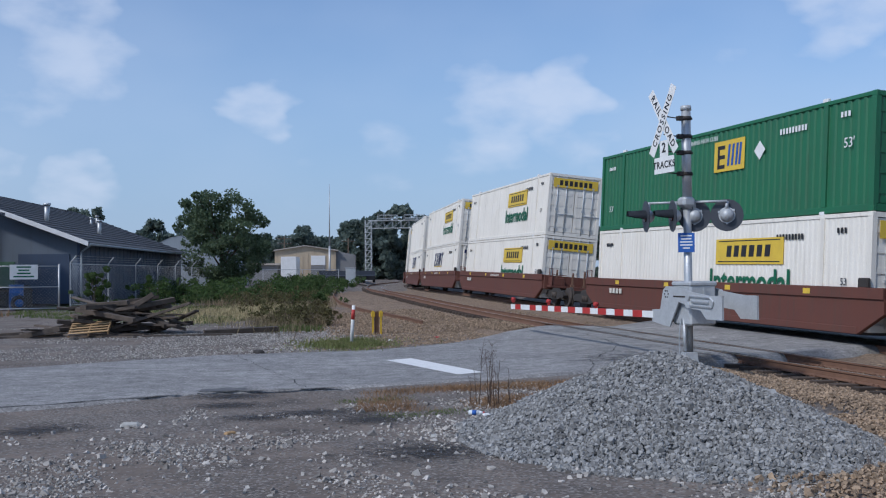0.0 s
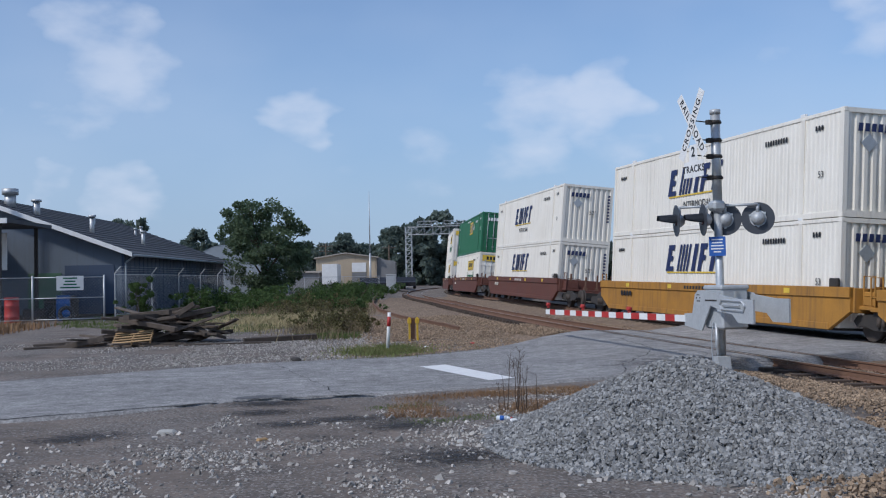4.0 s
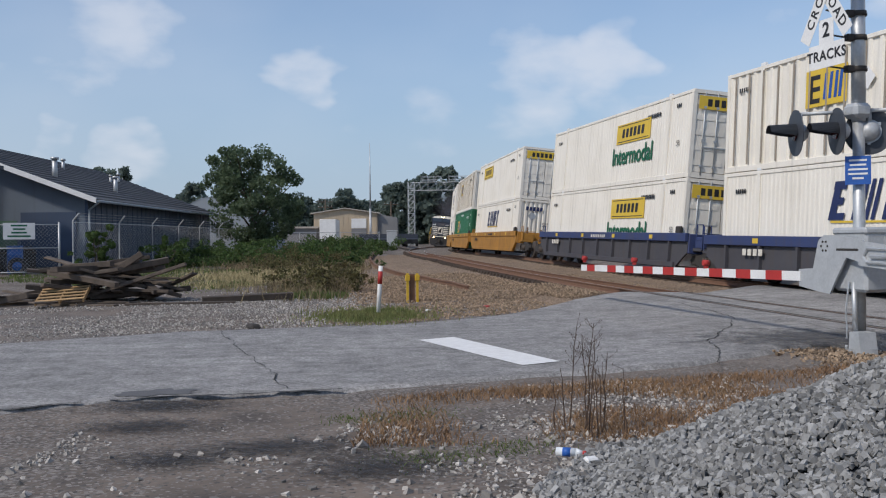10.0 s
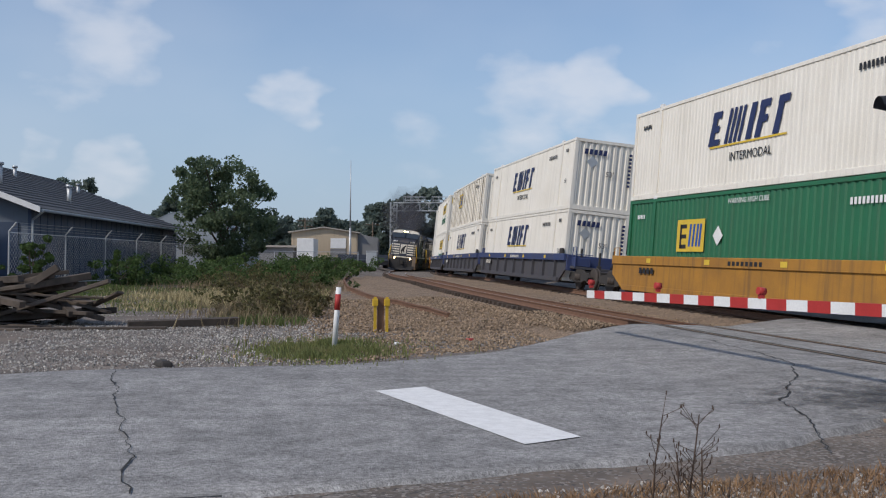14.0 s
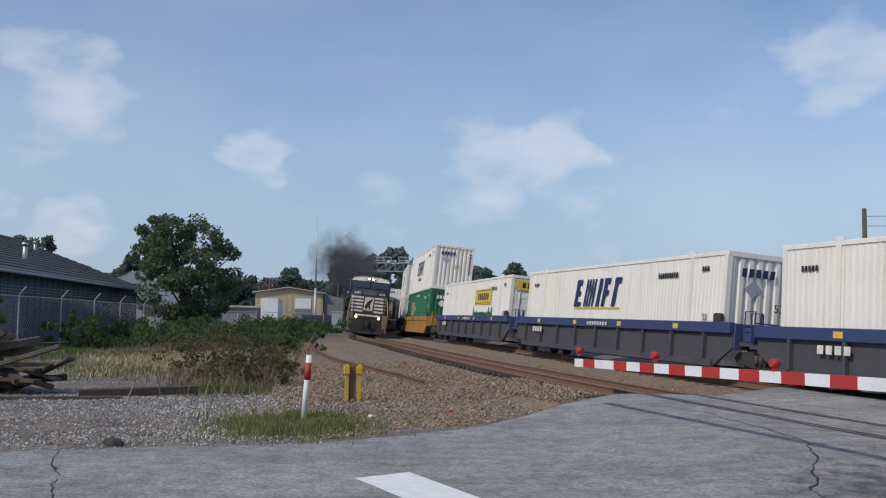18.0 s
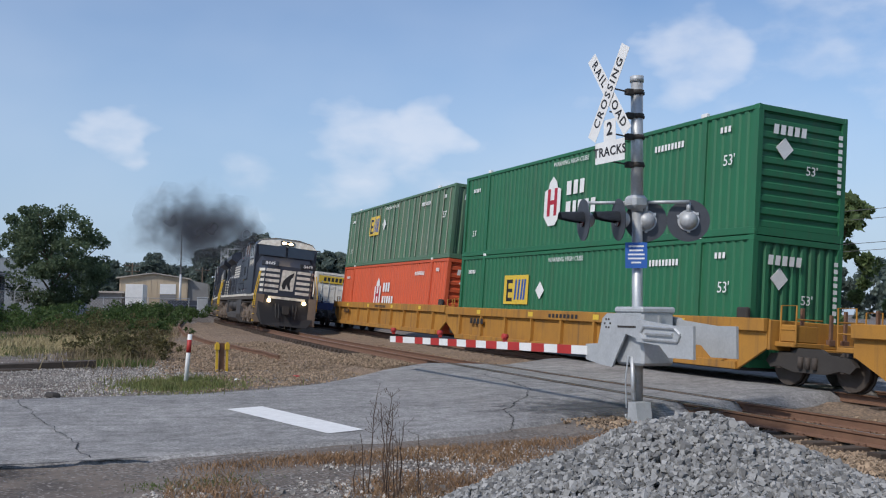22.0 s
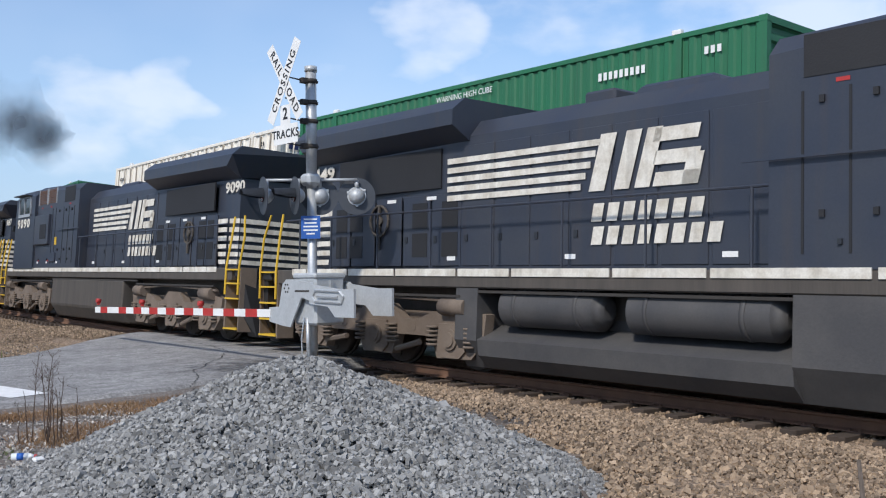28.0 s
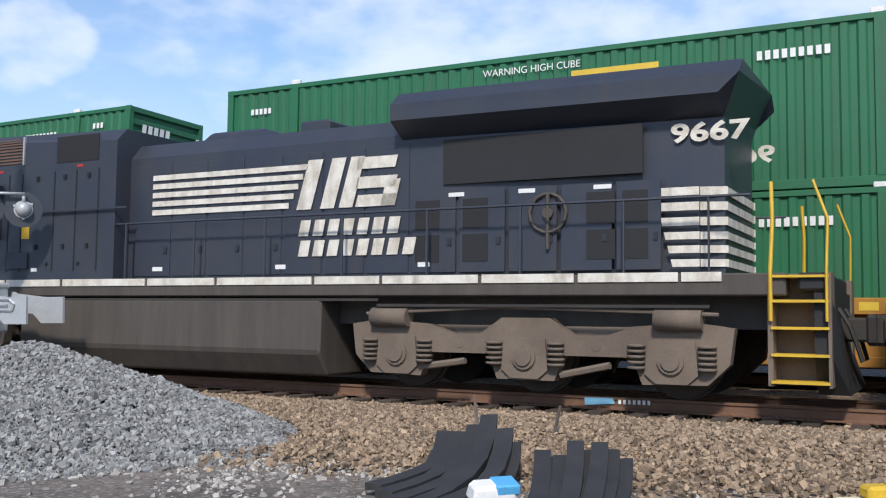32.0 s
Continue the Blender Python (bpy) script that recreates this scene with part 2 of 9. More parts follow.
def ground_mat():
    """Packed earth with gravel, oily patches and dry tufts of colour."""
    m = mat("packed_earth", (0.2, 0.16, 0.128), 0.95, other=(0.055, 0.047, 0.041), scale=0.9, amount=1.0, grain=14, bump=0.5)
    nt = m.node_tree
    b = nt.nodes["Principled BSDF"]
    prev = b.inputs["Base Color"].links[0].from_socket
    co = nt.nodes.new("ShaderNodeTexCoord")
    vo = nt.nodes.new("ShaderNodeTexVoronoi")
    vo.inputs["Scale"].default_value = 38
    nt.links.new(co.outputs["Object"], vo.inputs["Vector"])
    pick = nt.nodes.new("ShaderNodeSeparateColor")
    nt.links.new(vo.outputs["Color"], pick.inputs["Color"])
    n = nt.nodes.new("ShaderNodeTexNoise")
    n.inputs["Scale"].default_value, n.inputs["Detail"].default_value = 0.35, 4
    nt.links.new(co.outputs["Object"], n.inputs["Vector"])
    lim = nt.nodes.new("ShaderNodeMapRange")
    lim.inputs["From Min"].default_value, lim.inputs["From Max"].default_value = 0.35, 0.65
    lim.inputs["To Min"].default_value, lim.inputs["To Max"].default_value = 0.08, 0.75
    nt.links.new(n.outputs["Fac"], lim.inputs["Value"])
    lt = nt.nodes.new("ShaderNodeMath")
    lt.operation = "LESS_THAN"
    nt.links.new(pick.outputs["Red"], lt.inputs[0])
    nt.links.new(lim.outputs["Result"], lt.inputs[1])
    st = nt.nodes.new("ShaderNodeMapRange")
    st.inputs["To Min"].default_value, st.inputs["To Max"].default_value = 0.06, 0.27
    nt.links.new(pick.outputs["Green"], st.inputs["Value"])
    cc = nt.nodes.new("ShaderNodeCombineColor")
    for k, v in (("Red", 1.08), ("Green", 0.97), ("Blue", 0.86)):
        w = nt.nodes.new("ShaderNodeMath")
        w.operation = "MULTIPLY"
        w.inputs[1].default_value = v
        nt.links.new(st.outputs["Result"], w.inputs[0])
        nt.links.new(w.outputs[0], cc.inputs[k])
    mx = nt.nodes.new("ShaderNodeMix")
    mx.data_type = "RGBA"
    nt.links.new(lt.outputs[0], mx.inputs["Factor"])
    nt.links.new(prev, mx.inputs["A"])
    nt.links.new(cc.outputs["Color"], mx.inputs["B"])
    nt.links.new(mx.outputs["Result"], b.inputs["Base Color"])
    return m


def cells(m, scale, low, high):
    """Breaks a surface into stones, each of its own shade, with dark joints in relief."""
    nt = m.node_tree
    b = nt.nodes["Principled BSDF"]
    co = nt.nodes.new("ShaderNodeTexCoord")
    vo = nt.nodes.new("ShaderNodeTexVoronoi")
    vo.inputs["Scale"].default_value = scale
    nt.links.new(co.outputs["Object"], vo.inputs["Vector"])
    pick = nt.nodes.new("ShaderNodeSeparateColor")
    nt.links.new(vo.outputs["Color"], pick.inputs["Color"])
    r = nt.nodes.new("ShaderNodeMapRange")
    r.inputs["To Min"].default_value, r.inputs["To Max"].default_value = low, high
    nt.links.new(pick.outputs["Red"], r.inputs["Value"])
    h = nt.nodes.new("ShaderNodeHueSaturation")
    nt.links.new(r.outputs["Result"], h.inputs["Value"])
    nt.links.new(b.inputs["Base Color"].links[0].from_socket, h.inputs["Color"])
    nt.links.new(h.outputs["Color"], b.inputs["Base Color"])
    bp = nt.nodes.new("ShaderNodeBump")
    bp.invert = True
    bp.inputs["Strength"].default_value, bp.inputs["Distance"].default_value = 0.9, 0.03
    nt.links.new(vo.outputs["Distance"], bp.inputs["Height"])
    nt.links.new(bp.outputs["Normal"], b.inputs["Normal"])


def road_mat():
    """Old asphalt: coarse speckle, wheel-worn pale streaks along the road, dark blotches."""
    m = mat("asphalt", (0.31, 0.302, 0.292), 0.92, other=(0.19, 0.186, 0.18), scale=0.55, amount=0.85, grain=55, bump=0.7)
    nt = m.node_tree
    b = nt.nodes["Principled BSDF"]
    col = b.inputs["Base Color"].links[0].from_socket
    co = nt.nodes.new("ShaderNodeTexCoord")
    mp = nt.nodes.new("ShaderNodeMapping")
    mp.inputs["Rotation"].default_value = (0, 0, radians(-24))
    mp.inputs["Scale"].default_value = (0.16, 1.5, 1)
    nt.links.new(co.outputs["Object"], mp.inputs["Vector"])
    for vec, scale, detail, lo, hi, f0, f1 in ((mp.outputs["Vector"], 1.6, 8, 0.9, 1.08, 0.3, 0.7), (co.outputs["Object"], 22, 5, 0.62, 1.34, 0.3, 0.7), (co.outputs["Object"], 95, 2, 0.62, 1.38, 0.25, 0.75), (co.outputs["Object"], 3.5, 6, 0.8, 1.12, 0.35, 0.6)):
        n = nt.nodes.new("ShaderNodeTexNoise")
        n.inputs["Scale"].default_value, n.inputs["Detail"].default_value = scale, detail
        nt.links.new(vec, n.inputs["Vector"])
        r = nt.nodes.new("ShaderNodeMapRange")
        for k, v in (("From Min", f0), ("From Max", f1), ("To Min", lo), ("To Max", hi)):
            r.inputs[k].default_value = v
        nt.links.new(n.outputs["Fac"], r.inputs["Value"])
        h = nt.nodes.new("ShaderNodeHueSaturation")
        nt.links.new(r.outputs["Result"], h.inputs["Value"])
        nt.links.new(col, h.inputs["Color"])
        col = h.outputs["Color"]
    nt.links.new(col, b.inputs["Base Color"])
    return m


def stain_mat(name, colour, most):
    """A dark stain that thins out towards its ragged rim (the disc is one metre in radius)."""
    m = bpy.data.materials.new(name)
    m.use_nodes = True
    nt = m.node_tree
    b = nt.nodes["Principled BSDF"]
    b.inputs["Base Color"].default_value, b.inputs["Roughness"].default_value = (*colour, 1), 0.7
    co = nt.nodes.new("ShaderNodeTexCoord")
    ln = nt.nodes.new("ShaderNodeVectorMath")
    ln.operation = "LENGTH"
    nt.links.new(co.outputs["Object"], ln.inputs[0])
    n = nt.nodes.new("ShaderNodeTexNoise")
    n.inputs["Scale"].default_value, n.inputs["Detail"].default_value, n.inputs["Roughness"].default_value = 6.0, 8, 0.75
    nt.links.new(co.outputs["Object"], n.inputs["Vector"])
    ad = nt.nodes.new("ShaderNodeMath")
    ad.operation = "MULTIPLY_ADD"
    nt.links.new(n.outputs["Fac"], ad.inputs[0])
    ad.inputs[1].default_value = 3.4
    nt.links.new(ln.outputs["Value"], ad.inputs[2])
    r = nt.nodes.new("ShaderNodeMapRange")
    r.inputs["From Min"].default_value, r.inputs["From Max"].default_value = 1.6, 2.5
    r.inputs["To Min"].default_value, r.inputs["To Max"].default_value = most, 0.0
    nt.links.new(ad.outputs[0], r.inputs["Value"])
    nt.links.new(r.outputs["Result"], b.inputs["Alpha"])
    return m


M = {}
M["oil"] = stain_mat("oil_stain", (0.025, 0.023, 0.022), 0.8)
M["tar"] = stain_mat("worn_patch", (0.07, 0.07, 0.073), 0.95)
M["earth"] = ground_mat()
M["asphalt"] = road_mat()
M["patch"] = mat("asphalt_patch", (0.135, 0.135, 0.138), 0.88, other=(0.09, 0.09, 0.092), scale=2.5, amount=0.7, grain=60, bump=0.5)
M["crack"] = mat("crack", (0.03, 0.03, 0.03), 0.95)
M["paint"] = mat("road_paint", (0.82, 0.82, 0.8), 0.75, other=(0.55, 0.54, 0.52), scale=7, amount=0.45, grain=70)
M["ballast"] = mat("ballast_stone", (0.25, 0.18, 0.12), 0.95, other=(0.13, 0.095, 0.07), scale=1.2, amount=0.6, grain=16, bump=1.0)
cells(M["ballast"], 24, 0.55, 1.5)
M["stone_brown"] = mat("ballast_chips", (0.31, 0.228, 0.152), 0.92, other=(0.17, 0.12, 0.083), scale=6, amount=0.6, grain=30, island=0.5)
M["stone_grey"] = mat("grey_chips", (0.275, 0.274, 0.265), 0.9, other=(0.17, 0.17, 0.165), scale=9, amount=0.7, grain=50, island=0.5)
# heap core, much darker than the stones strewn over it
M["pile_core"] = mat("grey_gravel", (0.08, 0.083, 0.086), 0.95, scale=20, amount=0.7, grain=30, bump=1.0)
M["rust"] = mat("rail_rust", (0.185, 0.1, 0.062), 0.85, other=(0.1, 0.055, 0.038), scale=4, amount=0.6, grain=50)
M["railtop"] = mat("rail_head", (0.42, 0.38, 0.34), 0.35, 0.9, scale=3, amount=0.5)
M["tie"] = mat("sleeper_wood", (0.075, 0.055, 0.042), 0.95, scale=3, amount=0.6, grain=25, bump=0.5, per_object=0.3)
M["wood_old"] = mat("weathered_wood", (0.12, 0.095, 0.075), 0.9, other=(0.05, 0.04, 0.033), scale=3, amount=0.7, grain=20, bump=0.4, per_object=0.45)
M["wood_new"] = mat("pallet_wood", (0.42, 0.27, 0.13), 0.85, scale=5, amount=0.5, grain=30, per_object=0.2)
M["galv"] = mat("galvanised_steel", (0.52, 0.54, 0.55), 0.5, 0.55, other=(0.38, 0.4, 0.41), scale=6, amount=0.6, grain=30, bump=0.05)
M["alu"] = mat("grey_painted_steel", (0.5, 0.52, 0.53), 0.5, 0.25, other=(0.38, 0.4, 0.41), scale=5, amount=0.6, grain=30, bump=0.05)
M["black"] = mat("black_paint", (0.025, 0.027, 0.032), 0.38, scale=4, amount=0.4)
M["dark"] = mat("dark_grime", (0.045, 0.04, 0.036), 0.85, scale=3, amount=0.6)
M["white"] = mat("white_paint", (0.8, 0.8, 0.78), 0.55, other=(0.6, 0.59, 0.56), scale=3, amount=0.4)
M["red"] = mat("red_paint", (0.46, 0.035, 0.03), 0.55, scale=4, amount=0.4)
M["yellow"] = mat("yellow_paint", (0.66, 0.42, 0.03), 0.6, other=(0.42, 0.27, 0.03), scale=4, amount=0.5)
M["blue_sign"] = mat("blue_enamel", (0.02, 0.11, 0.42), 0.5)
M["glass_red"] = mat("red_lens", (0.07, 0.01, 0.01), 0.25)
# faded black, lifted to blue-grey for the sky light it reflects
M["lamp_black"] = mat("weathered_black_paint", (0.055, 0.062, 0.075), 0.5, other=(0.04, 0.045, 0.055), scale=5, amount=0.6)
M["navy_logo"] = mat("navy_lettering", (0.018, 0.03, 0.105), 0.6)
M["green_logo"] = mat("green_lettering", (0.01, 0.13, 0.06), 0.6)
M["gold"] = mat("yellow_panel", (0.72, 0.5, 0.05), 0.6, other=(0.55, 0.36, 0.05), scale=3)
M["black_logo"] = mat("black_lettering", (0.02, 0.02, 0.022), 0.6)
M["red_logo"] = mat("red_lettering", (0.42, 0.02, 0.04), 0.6)
M["blue_logo"] = mat("blue_lettering", (0.02, 0.09, 0.36), 0.6)
M["c_white"] = mat("white_container", (0.83, 0.79, 0.7), 0.6, other=(0.72, 0.67, 0.57), scale=0.7, amount=0.6, grain=30, streak=0.2, bump=0.03)
M["c_green"] = mat("green_container", (0.018, 0.148, 0.065), 0.55, other=(0.024, 0.12, 0.058), scale=0.8, amount=0.7, streak=0.25, bump=0.03)
M["c_olive"] = mat("faded_green_container", (0.07, 0.17, 0.1), 0.65, other=(0.12, 0.17, 0.12), scale=0.8, amount=0.8, streak=0.35, bump=0.03)
M["c_orange"] = mat("orange_container", (0.6, 0.1, 0.035), 0.6, other=(0.5, 0.09, 0.04), scale=0.8, amount=0.6, streak=0.2, bump=0.03)
M["batten_pale"] = mat("pale_batten", (0.36, 0.38, 0.3), 0.7, other=(0.22, 0.24, 0.18), scale=1.5, amount=0.7)
# rusty brown that also carries the shadow lines along the ribs
M["batten_brown"] = mat("grimy_batten", (0.36, 0.32, 0.26), 0.7, other=(0.24, 0.19, 0.14), scale=1.5, amount=0.7)
M["w_yellow"] = mat("yellow_well_car", (0.43, 0.205, 0.03), 0.75, other=(0.25, 0.12, 0.03), scale=0.9, amount=0.7, streak=0.55)
M["w_blue"] = mat("blue_well_car", (0.03, 0.05, 0.15), 0.7, other=(0.05, 0.058, 0.09), scale=0.9, amount=0.6, streak=0.35)
M["w_dark"] = mat("grimy_well_car", (0.07, 0.068, 0.075), 0.8, other=(0.045, 0.045, 0.06), scale=0.9, amount=0.7, streak=0.5)
M["w_brown"] = mat("oxide_well_car", (0.13, 0.046, 0.03), 0.75, other=(0.11, 0.04, 0.03), scale=0.9, amount=0.7, streak=0.5)
M["w_rust"] = mat("rusty_orange_well_car", (0.29, 0.125, 0.035), 0.8, other=(0.15, 0.068, 0.03), scale=0.9, amount=0.7, streak=0.5)
M["loco"] = mat("locomotive_black", (0.03, 0.037, 0.056), 0.44, other=(0.055, 0.057, 0.062), scale=0.8, amount=0.6, streak=0.25, bump=0.04)
M["loco_dirt"] = mat("locomotive_grime", (0.185, 0.145, 0.112), 0.9, other=(0.105, 0.08, 0.062), scale=1.2, amount=0.8, grain=30, bump=0.2)
M["loco_tank"] = mat("fuel_tank_grime", (0.066, 0.058, 0.05), 0.75, other=(0.115, 0.098, 0.082), scale=2.2, amount=0.6, grain=30, bump=0.1, stretch=(1.6, 1.6, 0.16))
M["tank_dark"] = mat("dusty_black_tank", (0.056, 0.055, 0.057), 0.7, other=(0.1, 0.094, 0.088), scale=1.6, amount=0.6, grain=30, bump=0.1)
M["wheel"] = mat("wheel_grime", (0.075, 0.06, 0.05), 0.85, other=(0.04, 0.034, 0.03), scale=3, amount=0.7)
M["loco_grille"] = mat("grille_black", (0.018, 0.018, 0.02), 0.7, scale=2)
M["loco_white"] = mat("locomotive_white", (0.74, 0.71, 0.63), 0.6, other=(0.42, 0.36, 0.27), scale=4.5, amount=0.75, streak=0.3)
M["screen"] = mat("cab_glass", (0.03, 0.036, 0.044), 0.08, 0.0, spec=0.8, bump=0)
M["head"] = glow("headlight", (1.0, 0.74, 0.4), 9.0)
M["grass"] = mat("grass", (0.125, 0.175, 0.055), 0.9, other=(0.17, 0.19, 0.07), scale=0.3, amount=0.9, grain=6, island=0.35)
M["grass_dry"] = mat("dry_grass", (0.27, 0.165, 0.085), 0.9, other=(0.19, 0.105, 0.055), scale=0.6, amount=0.9, grain=6, island=0.35)
M["grass_pale"] = mat("pale_grass", (0.21, 0.24, 0.085), 0.9, other=(0.27, 0.25, 0.11), scale=0.9, amount=0.8, grain=6, island=0.35)
M["straw"] = mat("straw", (0.42, 0.35, 0.19), 0.9, other=(0.28, 0.24, 0.12), scale=0.6, amount=0.8, grain=6, island=0.3)
M["brush"] = mat("dead_brush", (0.19, 0.14, 0.085), 0.95, other=(0.25, 0.22, 0.12), scale=0.6, amount=0.8, grain=6, island=0.4)
# broad tree's green, raised and blued to paint in the air's haze
M["leaf"] = mat("leaves", (0.125, 0.175, 0.095), 0.75, other=(0.085, 0.125, 0.07), scale=0.6, amount=0.7, grain=8, island=0.25, bump=0)
M["leaf_light"] = mat("bush_leaves", (0.085, 0.14, 0.04), 0.75, other=(0.05, 0.09, 0.03), scale=0.6, amount=0.8, grain=8, island=0.45, bump=0)
# brighter copy of the leaf green, with sunlight and haze painted in
M["leaf_sunny"] = mat("sunlit_leaves", (0.15, 0.21, 0.08), 0.75, other=(0.1, 0.15, 0.06), scale=0.6, amount=0.8, grain=8, island=0.4, bump=0)
M["leaf_olive"] = mat("olive_leaves", (0.15, 0.145, 0.06), 0.8, other=(0.12, 0.085, 0.045), scale=0.8, amount=0.8, grain=8, island=0.5, bump=0)
# distance haze is put into this green: paler and bluer than the leaves
M["leaf_hazy"] = mat("far_leaves", (0.16, 0.205, 0.17), 0.85, other=(0.12, 0.16, 0.14), scale=0.2, amount=0.8, grain=3, island=0.2, bump=0)
for k in ("leaf", "leaf_light", "leaf_hazy", "leaf_olive", "leaf_sunny", "grass", "grass_pale"):
    leafy(M[k])
M["bark"] = mat("bark", (0.12, 0.09, 0.065), 0.95, scale=5, amount=0.7, grain=20, bump=0.6)
M["stem"] = mat("dead_stem", (0.085, 0.056, 0.04), 0.95, scale=8)
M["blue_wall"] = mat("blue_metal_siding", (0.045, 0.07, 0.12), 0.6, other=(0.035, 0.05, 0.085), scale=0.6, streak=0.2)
# gable siding: blue-grey lowered to paint the shade on that face
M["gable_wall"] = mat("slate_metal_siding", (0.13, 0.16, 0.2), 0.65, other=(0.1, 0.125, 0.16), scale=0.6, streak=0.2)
M["pale_wall"] = mat("pale_metal_siding", (0.3, 0.34, 0.37), 0.65, other=(0.24, 0.27, 0.3), scale=0.6, streak=0.2)
M["tan_wall"] = mat("tan_metal_siding", (0.5, 0.4, 0.28), 0.7, other=(0.42, 0.34, 0.24), scale=0.4, streak=0.15)
M["grey_wall"] = mat("grey_metal_siding", (0.22, 0.22, 0.22), 0.7, scale=0.4)
M["roof"] = mat("dark_shingles", (0.07, 0.075, 0.085), 0.85, other=(0.1, 0.105, 0.11), scale=0.8, amount=0.6, grain=12)
M["roof_pale"] = mat("pale_roof", (0.42, 0.38, 0.33), 0.7, scale=0.5)
M["rubber"] = mat("rubber_mat", (0.028, 0.028, 0.03), 0.75, other=(0.05, 0.048, 0.045), scale=4, amount=0.6)
M["blue_plastic"] = mat("blue_plastic", (0.02, 0.13, 0.42), 0.45)
M["concrete"] = mat("concrete", (0.45, 0.44, 0.41), 0.9, scale=3)


# ---------------------------------------------------------------- helpers for meshes
def box(bm, x0, x1, y0, y1, z0, z1, bevel=0.0, taper=None):
    """A box; taper=(dx, dy) draws its top in on each side."""
    tx, ty = taper or (0, 0)
    v = [bm.verts.new(p) for p in ((x0, y0, z0), (x1, y0, z0), (x1, y1, z0), (x0, y1, z0),
                                   (x0 + tx, y0 + ty, z1), (x1 - tx, y0 + ty, z1), (x1 - tx, y1 - ty, z1), (x0 + tx, y1 - ty, z1))]
    fs = [bm.faces.new([v[i] for i in q]) for q in ((3, 2, 1, 0), (4, 5, 6, 7), (0, 1, 5, 4), (1, 2, 6, 5), (2, 3, 7, 6), (3, 0, 4, 7))]
    if bevel:
        es = {e for f in fs for e in f.edges}
        bmesh.ops.bevel(bm, geom=list(es), offset=bevel, segments=1, affect="EDGES")
    return v


def rod(bm, a, b, r, n=8, r2=None, caps=True):
    """A round bar from a to b."""
    a, b = Vector(a), Vector(b)
    d = (b - a).normalized()
    u = d.orthogonal().normalized()
    w = d.cross(u)
    r2 = r if r2 is None else r2
    ring = [[bm.verts.new(p + (u * math.cos(2 * math.pi * i / n) + w * math.sin(2 * math.pi * i / n)) * q) for i in range(n)] for p, q in ((a, r), (b, r2))]
    for i in range(n):
        f = bm.faces.new((ring[0][i], ring[0][(i + 1) % n], ring[1][(i + 1) % n], ring[1][i]))
        f.smooth = n > 6
    if caps:
        bm.faces.new(ring[0][::-1])
        bm.faces.new(ring[1])


def pipe(bm, pts, r, n=6):
    for a, b in zip(pts, pts[1:]):
        rod(bm, a, b, r, n)


def extrude(bm, outline, axis, lo, hi):
    """A prism: a 2D outline in the plane across the axis, from lo to hi along it."""
    def at(u, v, k):
        return {"x": (k, u, v), "y": (u, k, v), "z": (u, v, k)}[axis]
    a = [bm.verts.new(at(u, v, lo)) for u, v in outline]
    b = [bm.verts.new(at(u, v, hi)) for u, v in outline]
    n = len(outline)
    for i in range(n):
        bm.faces.new((a[i], a[(i + 1) % n], b[(i + 1) % n], b[i]))
    bm.faces.new(a[::-1])
    bm.faces.new(b)


def quad(bm, pts):
    return bm.faces.new([bm.verts.new(p) for p in pts])


def finish(bm, name, material):
    bmesh.ops.recalc_face_normals(bm, faces=bm.faces)
    me = bpy.data.meshes.new(name)
    bm.to_mesh(me)
    bm.free()
    me.materials.append(material)
    return me


def part(name, bm, material, parent, label="", at=None):
    ob = new(name, bm if isinstance(bm, bpy.types.Mesh) else finish(bm, name, material))
    ob.parent = parent
    if at is not None:
        ob.matrix_basis = at
    return tagged(ob, label) if label else ob


def thing(name, label, category, group="", kind="", m=None):
    ob = new(name)
    ob.empty_display_size = 0.3
    if m is not None:
        ob.matrix_basis = m
    return tagged(ob, label, category, group, kind)


def single(name, bm, material, label, category, group="", kind="", m=None):
    ob = new(name, bm if isinstance(bm, bpy.types.Mesh) else finish(bm, name, material))
    if m is not None:
        ob.matrix_basis = m
    return tagged(ob, label, category, group, kind)


LETTERS = {}


def letters(text, size, material, bold=0.0, spacing=1.0, shear=0.0):
    """The mesh of a line of writing in the built-in font, in the xy plane, centred."""
    key = (text, size, material.name, bold, spacing, shear)
    if key not in LETTERS:
        cu = bpy.data.curves.new("letters", "FONT")
        cu.body, cu.size, cu.align_x, cu.align_y = text, size, "CENTER", "CENTER"
        cu.offset, cu.space_character, cu.shear, cu.extrude, cu.resolution_u = bold, spacing, shear, 0.002, 3
        ob = bpy.data.objects.new("letters", cu)
        scene.collection.objects.link(ob)
        dg = bpy.context.evaluated_depsgraph_get()
        me = bpy.data.meshes.new_from_object(ob.evaluated_get(dg))
        me.materials.clear()
        me.materials.append(material)
        bpy.data.objects.remove(ob)
        LETTERS[key] = me
    return LETTERS[key]


# ---------------------------------------------------------------- the two tracks
X0, Y0, HEAD0, RADIUS, SPACING, GAUGE = 8.98, 13.0, math.atan(-0.226), 380.0, 4.55, 1.5


def track(s, off=0.0):
    """A point s metres along the near track's centre line (0 at the crossing, growing away), off metres to its right; and the heading."""
    if s < 0:
        h, x, y = HEAD0, X0 + math.sin(HEAD0) * s, Y0 + math.cos(HEAD0) * s
    else:
        h = HEAD0 + s / RADIUS
        x, y = X0 + RADIUS * (math.cos(HEAD0) - math.cos(h)), Y0 + RADIUS * (math.sin(h) - math.sin(HEAD0))
    return x + off * math.cos(h), y - off * math.sin(h), h


def ease(a, b, v):
    v = min(1.0, max(0.0, (v - a) / (b - a)))
    return v * v * (3 - 2 * v)


